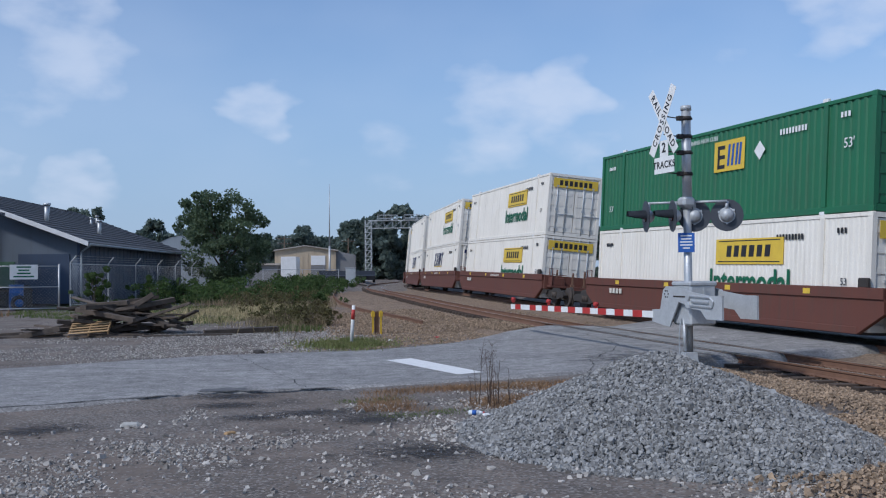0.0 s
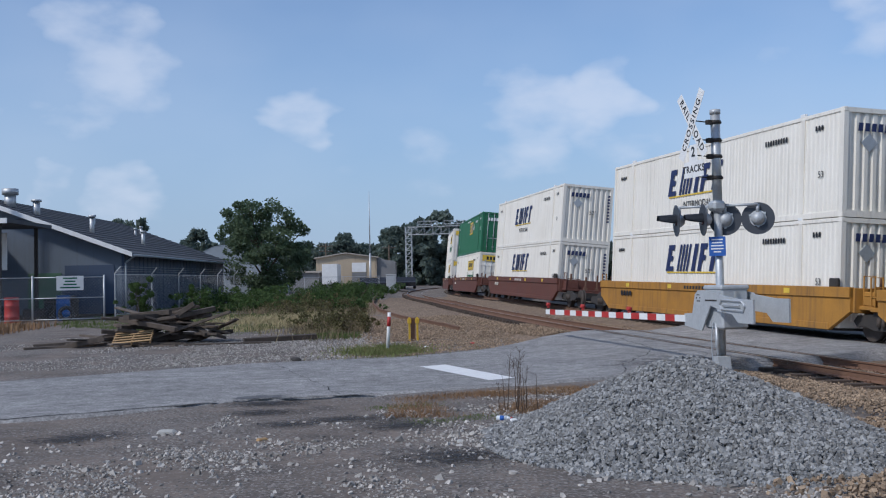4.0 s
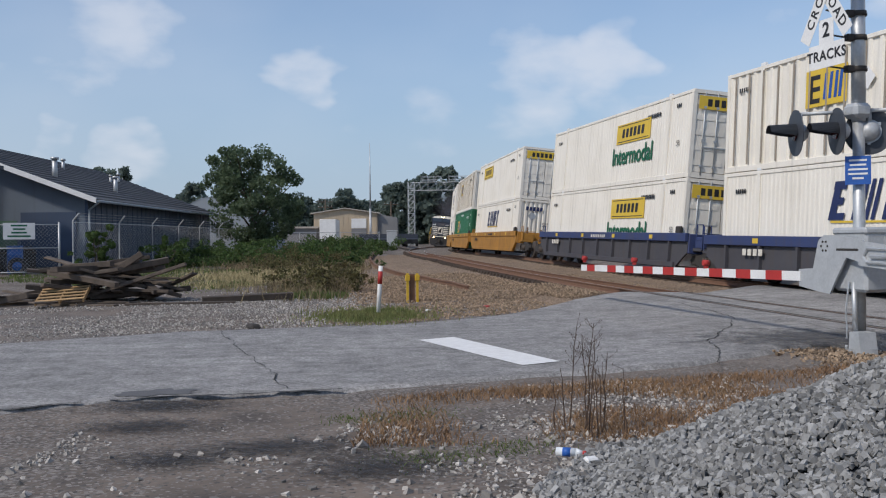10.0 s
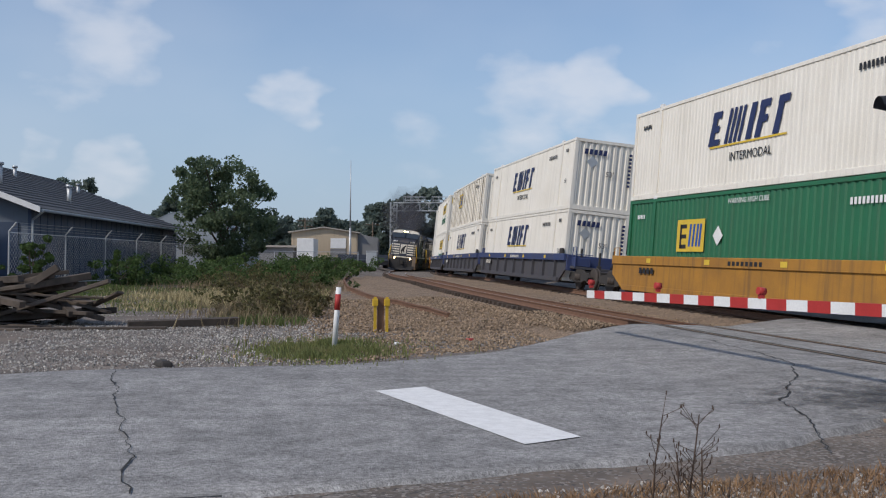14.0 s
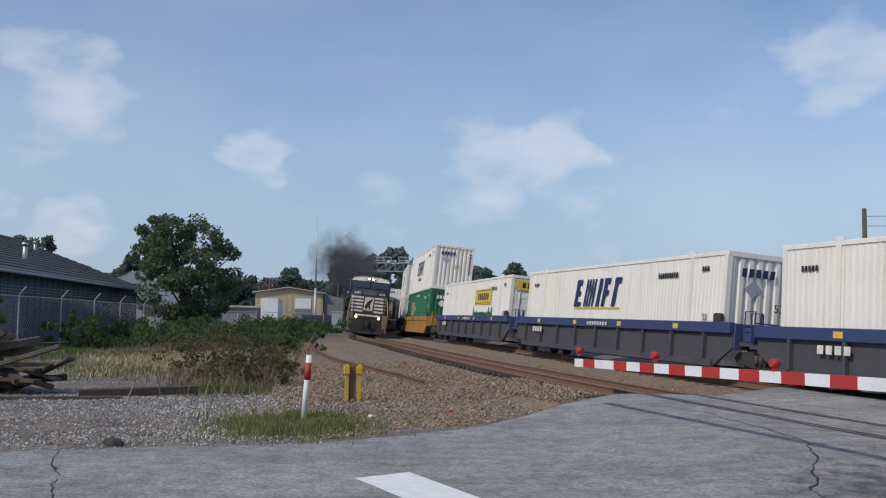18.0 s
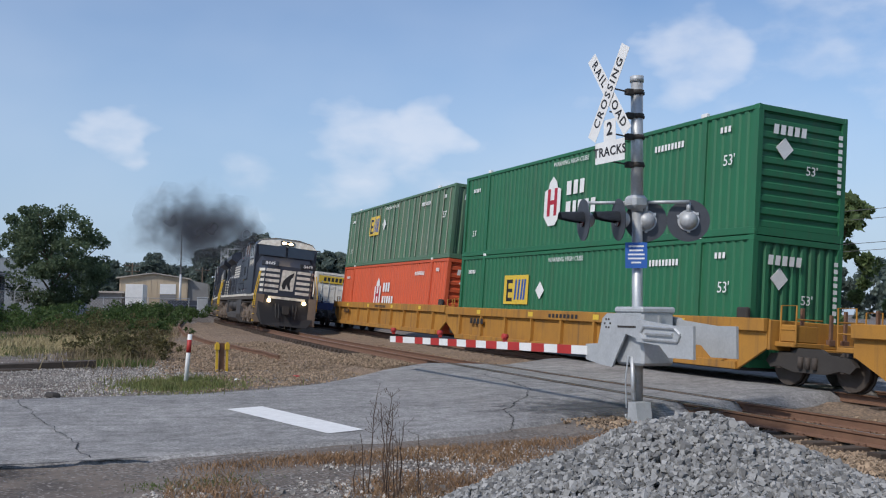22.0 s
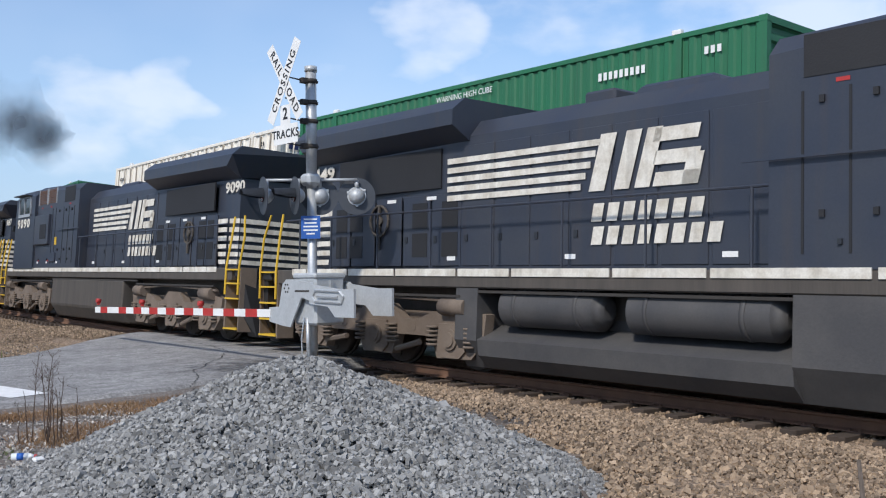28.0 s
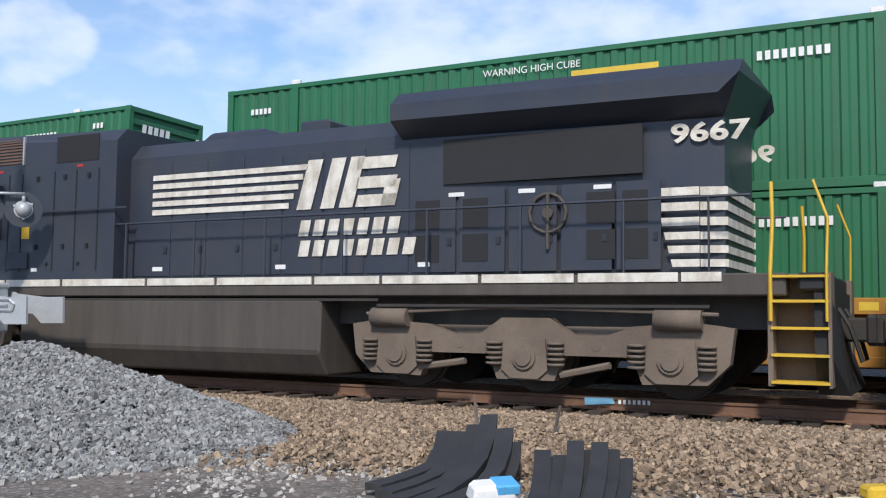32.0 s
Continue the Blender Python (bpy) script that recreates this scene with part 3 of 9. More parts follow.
def cant(s):
    """The lean of the track on the curve, in degrees."""
    return 1.5 + 4.0 * ease(-5, 35, s)


def lift(s):
    """The gentle grade of both tracks: they climb away from the yard."""
    return 0.0135 * min(45.0, max(-30.0, s))


def rise(s):
    """The lie of the land: it climbs with the tracks beyond the road."""
    return 0.0135 * min(66.0, max(0.0, s - 14.0))


def on_track(s, off, dz=0.0, turned=False):
    x, y, h = track(s, off)
    m = pose(x, y, 0, 0, 0, -math.degrees(h)) @ pose(0, 0, lift(s), 0, cant(s), 0) @ pose(0, 0, dz)
    return m @ pose(0, 0, 0, 0, 0, 180) if turned else m


def riding(s0, s1, off, turned=False):
    """The pose of a body that rides on two bogies at s0 and s1; its origin is at s0."""
    a, b = track(s0, off), track(s1, off)
    h = math.atan2(b[0] - a[0], b[1] - a[1])
    za, zb = lift(s0), lift(s1)
    rise = math.degrees(math.atan2(zb - za, s1 - s0))
    return pose(a[0], a[1], za, 0, 0, -math.degrees(h)) @ pose(0, 0, 0, rise, 0, 0) @ pose(0, 0, 0, 0, cant((s0 + s1) / 2), 0)


def offset_of(x, y):
    """Distance along and across (right positive) from the near track's centre line."""
    s = (x - X0) * math.sin(HEAD0) + (y - Y0) * math.cos(HEAD0)
    if s <= 0:
        return s, (x - X0) * math.cos(HEAD0) - (y - Y0) * math.sin(HEAD0)
    cx, cy = X0 + RADIUS * math.cos(HEAD0), Y0 - RADIUS * math.sin(HEAD0)
    h = math.atan2(y - cy, -(x - cx))
    return (h - HEAD0) * RADIUS, RADIUS - math.hypot(x - cx, y - cy)


def ground_z(x, y):
    s, d = offset_of(x, y)
    bed = ease(-3.2, -1.6, d) * (1 - ease(SPACING + 1.6, SPACING + 4.0, d))
    rough = 0.03 * noise.noise((x * 0.5, y * 0.5, 0)) + 0.02 * noise.noise((x * 1.7, y * 1.7, 3)) - 0.03
    fade = 1 - ease(35, 80, math.hypot(x, y))
    return rise(s) - 0.36 * bed + min(0.0, lift(s)) * ease(-8.5, -3.0, d) + rough * fade * (1 - bed)


# ---------------------------------------------------------------- ground, road, ballast, rails
def lines(fine, step, far):
    k, v, st = [], 0.0, step
    while v < far:
        k.append(v)
        if v > fine:
            st *= 1.16
        v += st
    return k + [far]


def build_ground():
    xs = lines(26, 0.45, 2500)
    xs = [-v for v in xs[:0:-1]] + xs
    yl = lines(46, 0.5, 3000)
    ys = [-v for v in lines(10, 0.6, 1500)[:0:-1]] + yl
    co = [(x, y, ground_z(x, y)) for y in ys for x in xs]
    n = len(xs)
    fa = [(j * n + i, j * n + i + 1, (j + 1) * n + i + 1, (j + 1) * n + i) for j in range(len(ys) - 1) for i in range(n - 1)]
    me = bpy.data.meshes.new("ground")
    me.from_pydata(co, [], fa)
    me.materials.append(M["earth"])
    me.shade_smooth()
    single("ground", me, None, "packed earth yard strewn with gravel and oil stains", "ground", kind="structure")


def resample(pts, n):
    pts = [Vector(p) for p in pts]
    ln = [0.0]
    for a, b in zip(pts, pts[1:]):
        ln.append(ln[-1] + (b - a).length)
    out = []
    for k in range(n):
        d = ln[-1] * k / (n - 1)
        i = max(j for j in range(len(pts) - 1) if ln[j] <= d + 1e-9)
        f = (d - ln[i]) / (ln[i + 1] - ln[i])
        out.append(pts[i].lerp(pts[i + 1], min(1, f)))
    return out


NEAR_EDGE = [(-60, -15), (-40, -6.5), (-14, 4.6), (-5.3, 8.2), (-3.1, 9.6), (-1.2, 10.05), (0.4, 10.6), (3.2, 11.75), (5.2, 13.15), (6.2, 13.95), (7.4, 14.8), (9.2, 15.5), (14, 17.6), (22, 21), (60, 36)]
FAR_EDGE = [(-60, -9), (-40, 0.5), (-16, 11), (-9.2, 14.4), (-7, 15.9), (-4.3, 17.9), (-0.6, 18.8), (1.6, 20.6), (3.45, 23.5), (4.8, 25.2), (6.5, 26.4), (9, 27.4), (13, 28.6), (22, 32), (60, 46)]


def road_z(x, y):
    s, d = offset_of(x, y)
    t = math.tan(radians(cant(s)))
    return lift(min(14.0, max(1.0, s))) * ease(-6.0, -1.4, d) + float(np.interp(d, [-7, -1.3, 1.3, SPACING - 1.3, SPACING + 1.3, 10], [0.012, 1.3 * t - 0.006, -1.3 * t - 0.006, 1.3 * t - 0.006, -1.3 * t - 0.006, 0.0]))


def build_road():
    near, far = resample(NEAR_EDGE, 420), resample(FAR_EDGE, 420)
    co, fa, m = [], [], 22
    for i, (a, b) in enumerate(zip(near, far)):
        wob = [0.22 * noise.noise((i * 0.09, k * 9.0, 1)) + 0.1 * noise.noise((i * 0.5, k * 9.0, 2)) for k in (0, 1)]
        d = (b - a).normalized()
        a, b = a + d * wob[0], b + d * wob[1]
        for k in range(m):
            p = a.lerp(b, k / (m - 1))
            co.append((p.x, p.y, road_z(p.x, p.y) + 0.006 * noise.noise((p.x * 0.6, p.y * 0.6, 7)) - (0.42 if k in (0, m - 1) else 0)))
    for i in range(419):
        for k in range(m - 1):
            fa.append((i * m + k, (i + 1) * m + k, (i + 1) * m + k + 1, i * m + k + 1))
    me = bpy.data.meshes.new("road")
    me.from_pydata(co, [], fa)
    me.materials.append(M["asphalt"])
    me.shade_smooth()
    road = single("road", me, None, "worn grey asphalt road over the railway crossing", "road", kind="structure")
    bm = bmesh.new()
    c = [(-0.1, 15.45), (0.47, 15.85), (1.72, 12.55), (1.2, 12.2)]
    grid = [[Vector(c[0]).lerp(Vector(c[3]), j / 16).lerp(Vector(c[1]).lerp(Vector(c[2]), j / 16), i / 4) for i in range(5)] for j in range(17)]
    vs = [[bm.verts.new((p.x, p.y, road_z(p.x, p.y) + 0.009)) for p in row] for row in grid]
    for j in range(16):
        for i in range(4):
            bm.faces.new((vs[j][i], vs[j][i + 1], vs[j + 1][i + 1], vs[j + 1][i]))
    part("stop_line", bm, M["paint"], road, "worn white painted stop line")

    def ribbon(pts, w, material, name, label):
        bm = bmesh.new()
        pts = resample(pts, len(pts) * 16)
        prev = None
        for i, p in enumerate(pts):
            d = (pts[min(i + 1, len(pts) - 1)] - pts[max(i - 1, 0)]).normalized()
            nrm = Vector((-d.y, d.x))
            p = p + nrm * (0.12 * noise.noise((p.x * 1.3, p.y * 1.3, 4)) + 0.05 * noise.noise((p.x * 5, p.y * 5, 1)))
            k = w * (0.15 + 0.9 * abs(noise.noise((p.x * 2, p.y * 2, 5))) + 0.25 * abs(noise.noise((p.x * 9, p.y * 9, 3))))
            cur = [bm.verts.new((*(p + nrm * e), road_z(*p) + 0.009)) for e in (-k, k)]
            if prev:
                bm.faces.new((prev[0], cur[0], cur[1], prev[1]))
            prev = cur
        part(name, bm, material, road, label)
    ribbon([(-1.5, 10.5), (-1.9, 12.0), (-2.5, 13.8), (-3.1, 15.8), (-3.7, 17.6)], 0.014, M["crack"], "crack", "")
    ribbon([(3.6, 11.95), (3.9, 12.9), (4.25, 14.6), (5.0, 16.1), (5.7, 17.8)], 0.022, M["crack"], "crack", "")
    ribbon([(6.7, 15.3), (6.5, 17.2), (5.7, 17.8), (5.7, 19.6), (5.5, 21.6), (4.6, 24.0)], 0.018, M["crack"], "crack", "")
    ribbon([(-9.5, 6.7), (-6.5, 8.1), (-4.2, 9.4), (-3.4, 9.75)], 0.07, M["crack"], "crack", "")
    ribbon([(-3.2, 9.95), (-1.8, 10.3), (-0.9, 10.45)], 0.05, M["crack"], "crack", "")
    ribbon([(-9, 11.5), (-5, 13.6), (-2.7, 14.4)], 0.012, M["crack"], "crack", "")

    def blot(cx, cy, rx, ry, turn, name, label, material, lift):
        bm = bmesh.new()
        ring = []
        for i in range(70):
            a = 2 * math.pi * i / 70
            k = 0.75 + 0.5 * noise.noise((math.cos(a) * 1.3 + cx, math.sin(a) * 1.3 + cy, 2)) + 0.14 * noise.noise((math.cos(a) * 6 + cx, math.sin(a) * 6, 5))
            x, y = rx * math.cos(a) * k, ry * math.sin(a) * k
            px, py = cx + x * math.cos(turn) - y * math.sin(turn), cy + x * math.sin(turn) + y * math.cos(turn)
            ring.append(bm.verts.new((px, py, road_z(px, py) + lift)))
        bm.faces.new(ring)
        part(name, bm, material, road, label)
    def disc(cx, cy, rx, ry, height):
        z0 = height(cx, cy) + 0.014
        bm = bmesh.new()
        rings = [[bm.verts.new((q * math.cos(a), q * math.sin(a), height(cx + rx * q * math.cos(a), cy + ry * q * math.sin(a)) + 0.014 - z0)) for a in [2 * math.pi * i / 24 for i in range(24)]] for q in (0.2, 0.4, 0.6, 0.8, 1.0)]
        bm.faces.new(rings[0])
        for u, v in zip(rings, rings[1:]):
            for i in range(24):
                bm.faces.new((u[i], v[i], v[(i + 1) % 24], u[(i + 1) % 24]))
        return bm, Matrix.Translation((cx, cy, z0)) @ Matrix.Diagonal((rx, ry, 1, 1))
    for cx, cy, rx, ry in ((-1.25, 7.75, 1.2, 0.55), (-2.5, 8.7, 0.9, 0.5), (-1.9, 7.3, 0.75, 0.42), (-4.6, 6.6, 1.05, 0.7), (-2.6, 9.75, 1.0, 0.65), (-0.4, 7.0, 0.9, 0.6), (0.3, 4.6, 1.3, 0.85), (-5.5, 4.0, 1.5, 0.85)):
        bm, m = disc(cx, cy, rx, ry, ground_z)
        single("oil_stain", bm, M["oil"], "dark oily stain on the packed earth", "stain", kind="structure", m=m)
    bm, m = disc(5.9, 14.6, 2.4, 1.9, road_z)
    part("patch", bm, M["tar"], road, "worn dark asphalt patch", m)
    blot(-2.85, 10.38, 0.5, 0.3, 0.3, "patch", "dark asphalt patch", M["patch"], 0.007)
    # flangeway strips along the rails across the road
    for off in (0.0, SPACING):
        for side in (-1, 1):
            for inner in (-0.09, 0.06):
                bm = bmesh.new()
                prev = None
                for i in range(25):
                    s = 1.5 + 12.5 * i / 24
                    cur = []
                    for w in (0, 0.07):
                        x, y, h = track(s, off + side * (GAUGE / 2 + inner) + (w if inner > 0 else -w) * side)
                        cur.append(bm.verts.new((x, y, road_z(x, y) + 0.006)))
                    if prev:
                        bm.faces.new((prev[0], cur[0], cur[1], prev[1]))
                    prev = cur
                part("flangeway_strip", bm, M["rubber"], road)


def build_ballast():
    co, fa = [], []
    ds = [-8.8, -8.0, -7.2, -6.3, -5.4, -4.4, -3.6, -2.9, -2.3, -1.9, -1.5, -1.1, -0.7, -0.3, 0.1, 0.5, 0.9, 1.3, 1.8, 2.3, 2.8, 3.3, 3.8, 4.3, 4.8, 5.3, 5.8, 6.3, 7, 8, 9.5]
    zs = np.interp(ds, [-8.8, -7.6, -3, -2.2, -1.4, 1.4, 2.3, 3.1, 6.0, 7.0, 9.5], [-0.2, 0.0, -0.04, -0.13, -0.235, -0.24, -0.22, -0.19, -0.24, -0.3, -0.55])
    ss = list(np.arange(-60, 40, 0.35)) + list(np.arange(40, 330, 2.0))
    for s in ss:
        for d, z in zip(ds, zs):
            x, y, h = track(s, d)
            z += rise(s) + (lift(s) - rise(s)) * ease(-5.5, -2, d) * ease(11, 7, d) - (0.35 * ease(-2.8, -4.2, d) if -5.5 < s < 14 else 0)
            co.append((x, y, z + 0.035 * noise.noise((x * 1.5, y * 1.5, 2)) + 0.025 * noise.noise((x * 4, y * 4, 6)) - math.sin(radians(cant(s))) * (d if abs(d) < 1.3 else (d - SPACING if abs(d - SPACING) < 1.3 else 0)) * 0.8))
    n = len(ds)
    for i in range(len(ss) - 1):
        for k in range(n - 1):
            fa.append((i * n + k, i * n + k + 1, (i + 1) * n + k + 1, (i + 1) * n + k))
    me = bpy.data.meshes.new("ballast_bed")
    me.from_pydata(co, [], fa)
    me.materials.append(M["ballast"])
    single("ballast_bed", me, None, "brown and grey crushed stone track bed", "ballast", kind="structure")


RAIL = [(-0.075, -0.18), (0.075, -0.18), (0.075, -0.165), (0.015, -0.14), (0.012, -0.05), (0.036, -0.035), (0.036, -0.004), (0.03, 0.0), (-0.03, 0.0), (-0.036, -0.004), (-0.036, -0.035), (-0.012, -0.05), (-0.015, -0.14), (-0.075, -0.165)]


def rail_mesh(off, lo, hi, dz=0.0):
    ss = list(np.arange(lo, min(0, hi), 4.0)) + list(np.arange(max(0, lo), hi, 1.5)) + [hi]
    co, fa, n = [], [], len(RAIL)
    for s in ss:
        base = 0.0 if off < SPACING / 2 else SPACING
        m = on_track(s, base, dz)
        for u, v in RAIL:
            co.append(m @ Vector((off - base + u, 0, v)))
    for i in range(len(ss) - 1):
        for k in range(n):
            fa.append((i * n + k, i * n + (k + 1) % n, (i + 1) * n + (k + 1) % n, (i + 1) * n + k))
    me = bpy.data.meshes.new("rail")
    me.from_pydata(co, [], fa)
    me.materials.append(M["rust"])
    me.materials.append(M["railtop"])
    for p in me.polygons:
        if p.index % n in (7,):
            p.material_index = 1
    me.update()
    return me


def build_tracks():
    bm = bmesh.new()
    box(bm, -1.3, 1.3, -0.11, 0.11, -0.36, -0.18, 0.01)
    tie = finish(bm, "tie", M["tie"])
    bm = bmesh.new()
    box(bm, -0.12, 0.12, -0.09, 0.09, -0.182, -0.166)
    for sx in (-0.1, 0.1):
        for sy in (-0.06, 0.06):
            box(bm, sx - 0.015, sx + 0.015, sy - 0.015, sy + 0.015, -0.17, -0.145)
    plate = finish(bm, "tie_plate", M["rust"])
    for name, off, label in (("track_near", 0.0, "rusty rails on dark timber sleepers in brown ballast"), ("track_far", SPACING, "rusty rails under the container train")):
        tr = thing(name, label, "railway track", kind="structure")
        for side in (-1, 1):
            part("rail", rail_mesh(off + side * GAUGE / 2, -420, 330), None, tr, "rusty steel rail with a worn head")
        k, s = 0, -26.0
        while s < 118:
            if not 2.0 < s < 13.5:
                t = part("tie", tie, None, tr, at=on_track(s + random.uniform(-0.03, 0.03), off, random.uniform(-0.015, 0.01)) @ pose(0, 0, 0, 0, 0, random.uniform(-1.5, 1.5)))
                if -14 < s < 12 and off == 0:
                    for side in (-1, 1):
                        part("tie_plate", plate, None, t, at=pose(side * GAUGE / 2, 0, 0))
                k += 1
            s += 0.56
    # an old length of rail lying in the stones beside the track
    bm = bmesh.new()
    pts = [(1.38, 29.3), (0.73, 32.5), (-0.15, 35.9), (-1.1, 40), (-2.2, 47), (-3.0, 57), (-3.5, 75), (-3.4, 100)]
    pts = resample(pts, 60)
    rings = []
    for i, p in enumerate(pts):
        d = (pts[min(i + 1, 59)] - pts[max(i - 1, 0)]).normalized()
        nr = Vector((d.y, -d.x))
        rings.append([bm.verts.new((*(p + nr * u * 1.2), v * 1.2 + 0.2 + ground_z(*p))) for u, v in RAIL])
    for a, b in zip(rings, rings[1:]):
        for k in range(len(RAIL)):
            bm.faces.new((a[k], a[(k + 1) % 14], b[(k + 1) % 14], b[k]))
    bm.faces.new(rings[0])
    single("spare_rail", bm, M["rust"], "long rusty spare rail lying on the ballast", "rail")


def chips(name, spots, size, material, label, category):
    """Many loose angular stones in one mesh; spots are (x, y, z)."""
    rng = np.random.default_rng(7)
    base = np.array([(-1, -1, -1), (1, -1, -1), (1, 1, -1), (-1, 1, -1), (-1, -1, 1), (1, -1, 1), (1, 1, 1), (-1, 1, 1)], float)
    n = len(spots)
    sp = np.array(spots)
    v = base[None] * rng.uniform(0.45, 1.0, (n, 8, 3))
    v *= (size * rng.lognormal(0, 0.24, (n, 1, 1))) * rng.uniform(0.45, 1.0, (n, 1, 3))
    q = rng.normal(size=(n, 4))
    q /= np.linalg.norm(q, axis=1)[:, None]
    w, x, y, z = q.T
    r = np.stack([1 - 2 * (y * y + z * z), 2 * (x * y - z * w), 2 * (x * z + y * w), 2 * (x * y + z * w), 1 - 2 * (x * x + z * z), 2 * (y * z - x * w), 2 * (x * z - y * w), 2 * (y * z + x * w), 1 - 2 * (x * x + y * y)], 1).reshape(n, 3, 3)
    v = np.einsum("nij,nkj->nki", r, v) + sp[:, None, :]
    f = np.array([(3, 2, 1, 0), (4, 5, 6, 7), (0, 1, 5, 4), (1, 2, 6, 5), (2, 3, 7, 6), (3, 0, 4, 7)])
    fa = (f[None] + (np.arange(n) * 8)[:, None, None]).reshape(-1, 4)
    me = bpy.data.meshes.new(name)
    me.from_pydata(v.reshape(-1, 3).tolist(), [], fa.tolist())
    me.materials.append(material)
    return single(name, me, None, label, category, kind="stuff")


PILE, PILE_R, PILE_H = (3.14, 5.96), 2.3, 0.97


def pile_z(x, y):
    dx, dy = x - PILE[0], y - PILE[1]
    a = math.atan2(dy, dx)
    r = math.hypot(dx, dy) / (PILE_R * (1 + 0.12 * noise.noise((math.cos(a), math.sin(a), 3))) * (1 + 0.32 * max(0.0, -math.sin(a)) ** 1.5))
    if r > 1.15:
        return -1
    h = PILE_H * (1 - ((r * r + 0.012) ** 0.5)) * 1.06
    return h + 0.05 * noise.noise((x * 2.2, y * 2.2, 9)) - 0.04


def build_stones():
    xs = np.linspace(PILE[0] - 2.9, PILE[0] + 2.9, 70)
    ys = np.linspace(PILE[1] - 3.8, PILE[1] + 2.9, 70)
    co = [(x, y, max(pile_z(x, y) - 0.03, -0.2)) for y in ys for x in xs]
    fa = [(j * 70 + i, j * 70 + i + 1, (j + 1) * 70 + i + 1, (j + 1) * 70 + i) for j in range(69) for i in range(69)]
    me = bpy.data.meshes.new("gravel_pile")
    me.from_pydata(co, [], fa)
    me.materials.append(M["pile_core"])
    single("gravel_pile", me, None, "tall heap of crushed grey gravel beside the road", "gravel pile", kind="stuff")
    sp = []
    while len(sp) < 40000:
        x, y = random.uniform(-2.8, 2.8) + PILE[0], random.uniform(-3.7, 2.8) + PILE[1]
        z = pile_z(x, y)
        if z > -0.12:
            sp.append((x, y, max(z, ground_z(x, y)) + random.uniform(-0.012, 0.02)))
    chips("gravel_stones", sp, 0.0255, M["stone_grey"], "loose angular grey stones of the gravel heap", "gravel")
    sp = []
    while len(sp) < 58000:
        s, d = random.choice((random.uniform(-22, 27), random.uniform(-15, 1.5))), random.uniform(-8.4, 2.2)
        if 1.5 < s < 14 and d > -9:
            continue
        x, y, h = track(s, d)
        if d > -1.3 and random.random() < 0.55:
            continue
        if d < -6.5 and random.random() < (-6.5 - d) / 2.2:
            continue
        if pile_z(x, y) > -0.05 or (-5.5 < s < 14 and d < -3.2 - random.random()):
            continue
        z = rise(s) + (lift(s) - rise(s)) * ease(-5.5, -2, d) + float(np.interp(d, [-8.8, -7.6, -3, -2.2, -1.4, 1.4], [-0.15, 0.015, -0.025, -0.11, -0.22, -0.22]))
        sp.append((x, y, z + random.uniform(-0.01, 0.02)))
    grey = []
    fx, fy = zip(*FAR_EDGE)
    while len(sp) + len(grey) < 74000:
        x, y = random.uniform(-7, 6.5), random.uniform(15, 31)
        s, d = offset_of(x, y)
        if y < float(np.interp(x, fx, fy)) + 0.3 or d > -1.4 or (x < -3.5 and random.random() < 0.5) or s > 18 or noise.noise((x * 0.5, y * 0.5, 21)) < random.uniform(-0.8, 0.1):
            continue
        (sp if x > random.gauss(-1.2, 0.9) else grey).append((x, y, max(ground_z(x, y), rise(s) + (lift(s) - rise(s)) * ease(-5.5, -2, d) - 0.03 if d > -3 else -1) + random.uniform(-0.005, 0.02)))
    chips("ballast_stones", sp, 0.0245, M["stone_brown"], "loose brown and tan ballast stones", "ballast")
    yard = mat("yard_chips", (0.4, 0.375, 0.34), 0.92, other=(0.17, 0.155, 0.14), scale=6, amount=0.6, island=0.6)
    sp = grey
    base = len(sp)
    while len(sp) < base + 46000:
        x, y = random.uniform(-11, 6), random.uniform(-3.5, 12)
        k = noise.noise((x * 0.35, y * 0.35, 12)) + 0.45 * noise.noise((x * 1.1, y * 1.1, 2))
        if random.random() < 0.12 + 1.7 * k:
            if y < 7.6 + 0.42 * x or (x > 0 and y < 10.4 + 0.3 * x) or (x > -3 and y < 9):
                sp.append((x, y, ground_z(x, y) + random.uniform(-0.012, 0.008)))
    for _ in range(15000):
        x, y = random.uniform(-14, -0.5), random.uniform(17, 30)
        if noise.noise((x * 0.3, y * 0.3, 5)) > -0.15:
            sp.append((x, y, ground_z(x, y) + random.uniform(0, 0.012)))
    chips("yard_stones", sp, 0.0175, yard, "scattered pale gravel on the packed earth", "gravel")
    sp = []
    while len(sp) < 2600:
        x, y = random.uniform(-9, 4), random.uniform(-2, 9.5)
        if noise.noise((x * 0.35, y * 0.35, 12)) + 0.45 * noise.noise((x * 1.1, y * 1.1, 2)) > random.uniform(-0.5, 0.5) and y < 8.6 + 0.4 * x:
            sp.append((x, y, ground_z(x, y)))
    chips("yard_lumps", sp, 0.034, yard, "larger grey stones lying in the yard", "gravel")


build_ground()
build_road()
build_ballast()
build_tracks()
build_stones()


# ---------------------------------------------------------------- containers and well cars
BOX_L, BOX_W, BOX_H = 15.8, 2.6, 2.93
SIDE = Matrix(((0, 0, -1, 0), (-1, 0, 0, 0), (0, 1, 0, 0), (0, 0, 0, 1)))      # writing on a side that faces -x
ENDM = Matrix(((1, 0, 0, 0), (0, 0, -1, 0), (0, 1, 0, 0), (0, 0, 0, 1)))       # writing on an end that faces -y
MESH = {}


def side_at(x, y, z):
    return Matrix.Translation((x, y, z)) @ SIDE


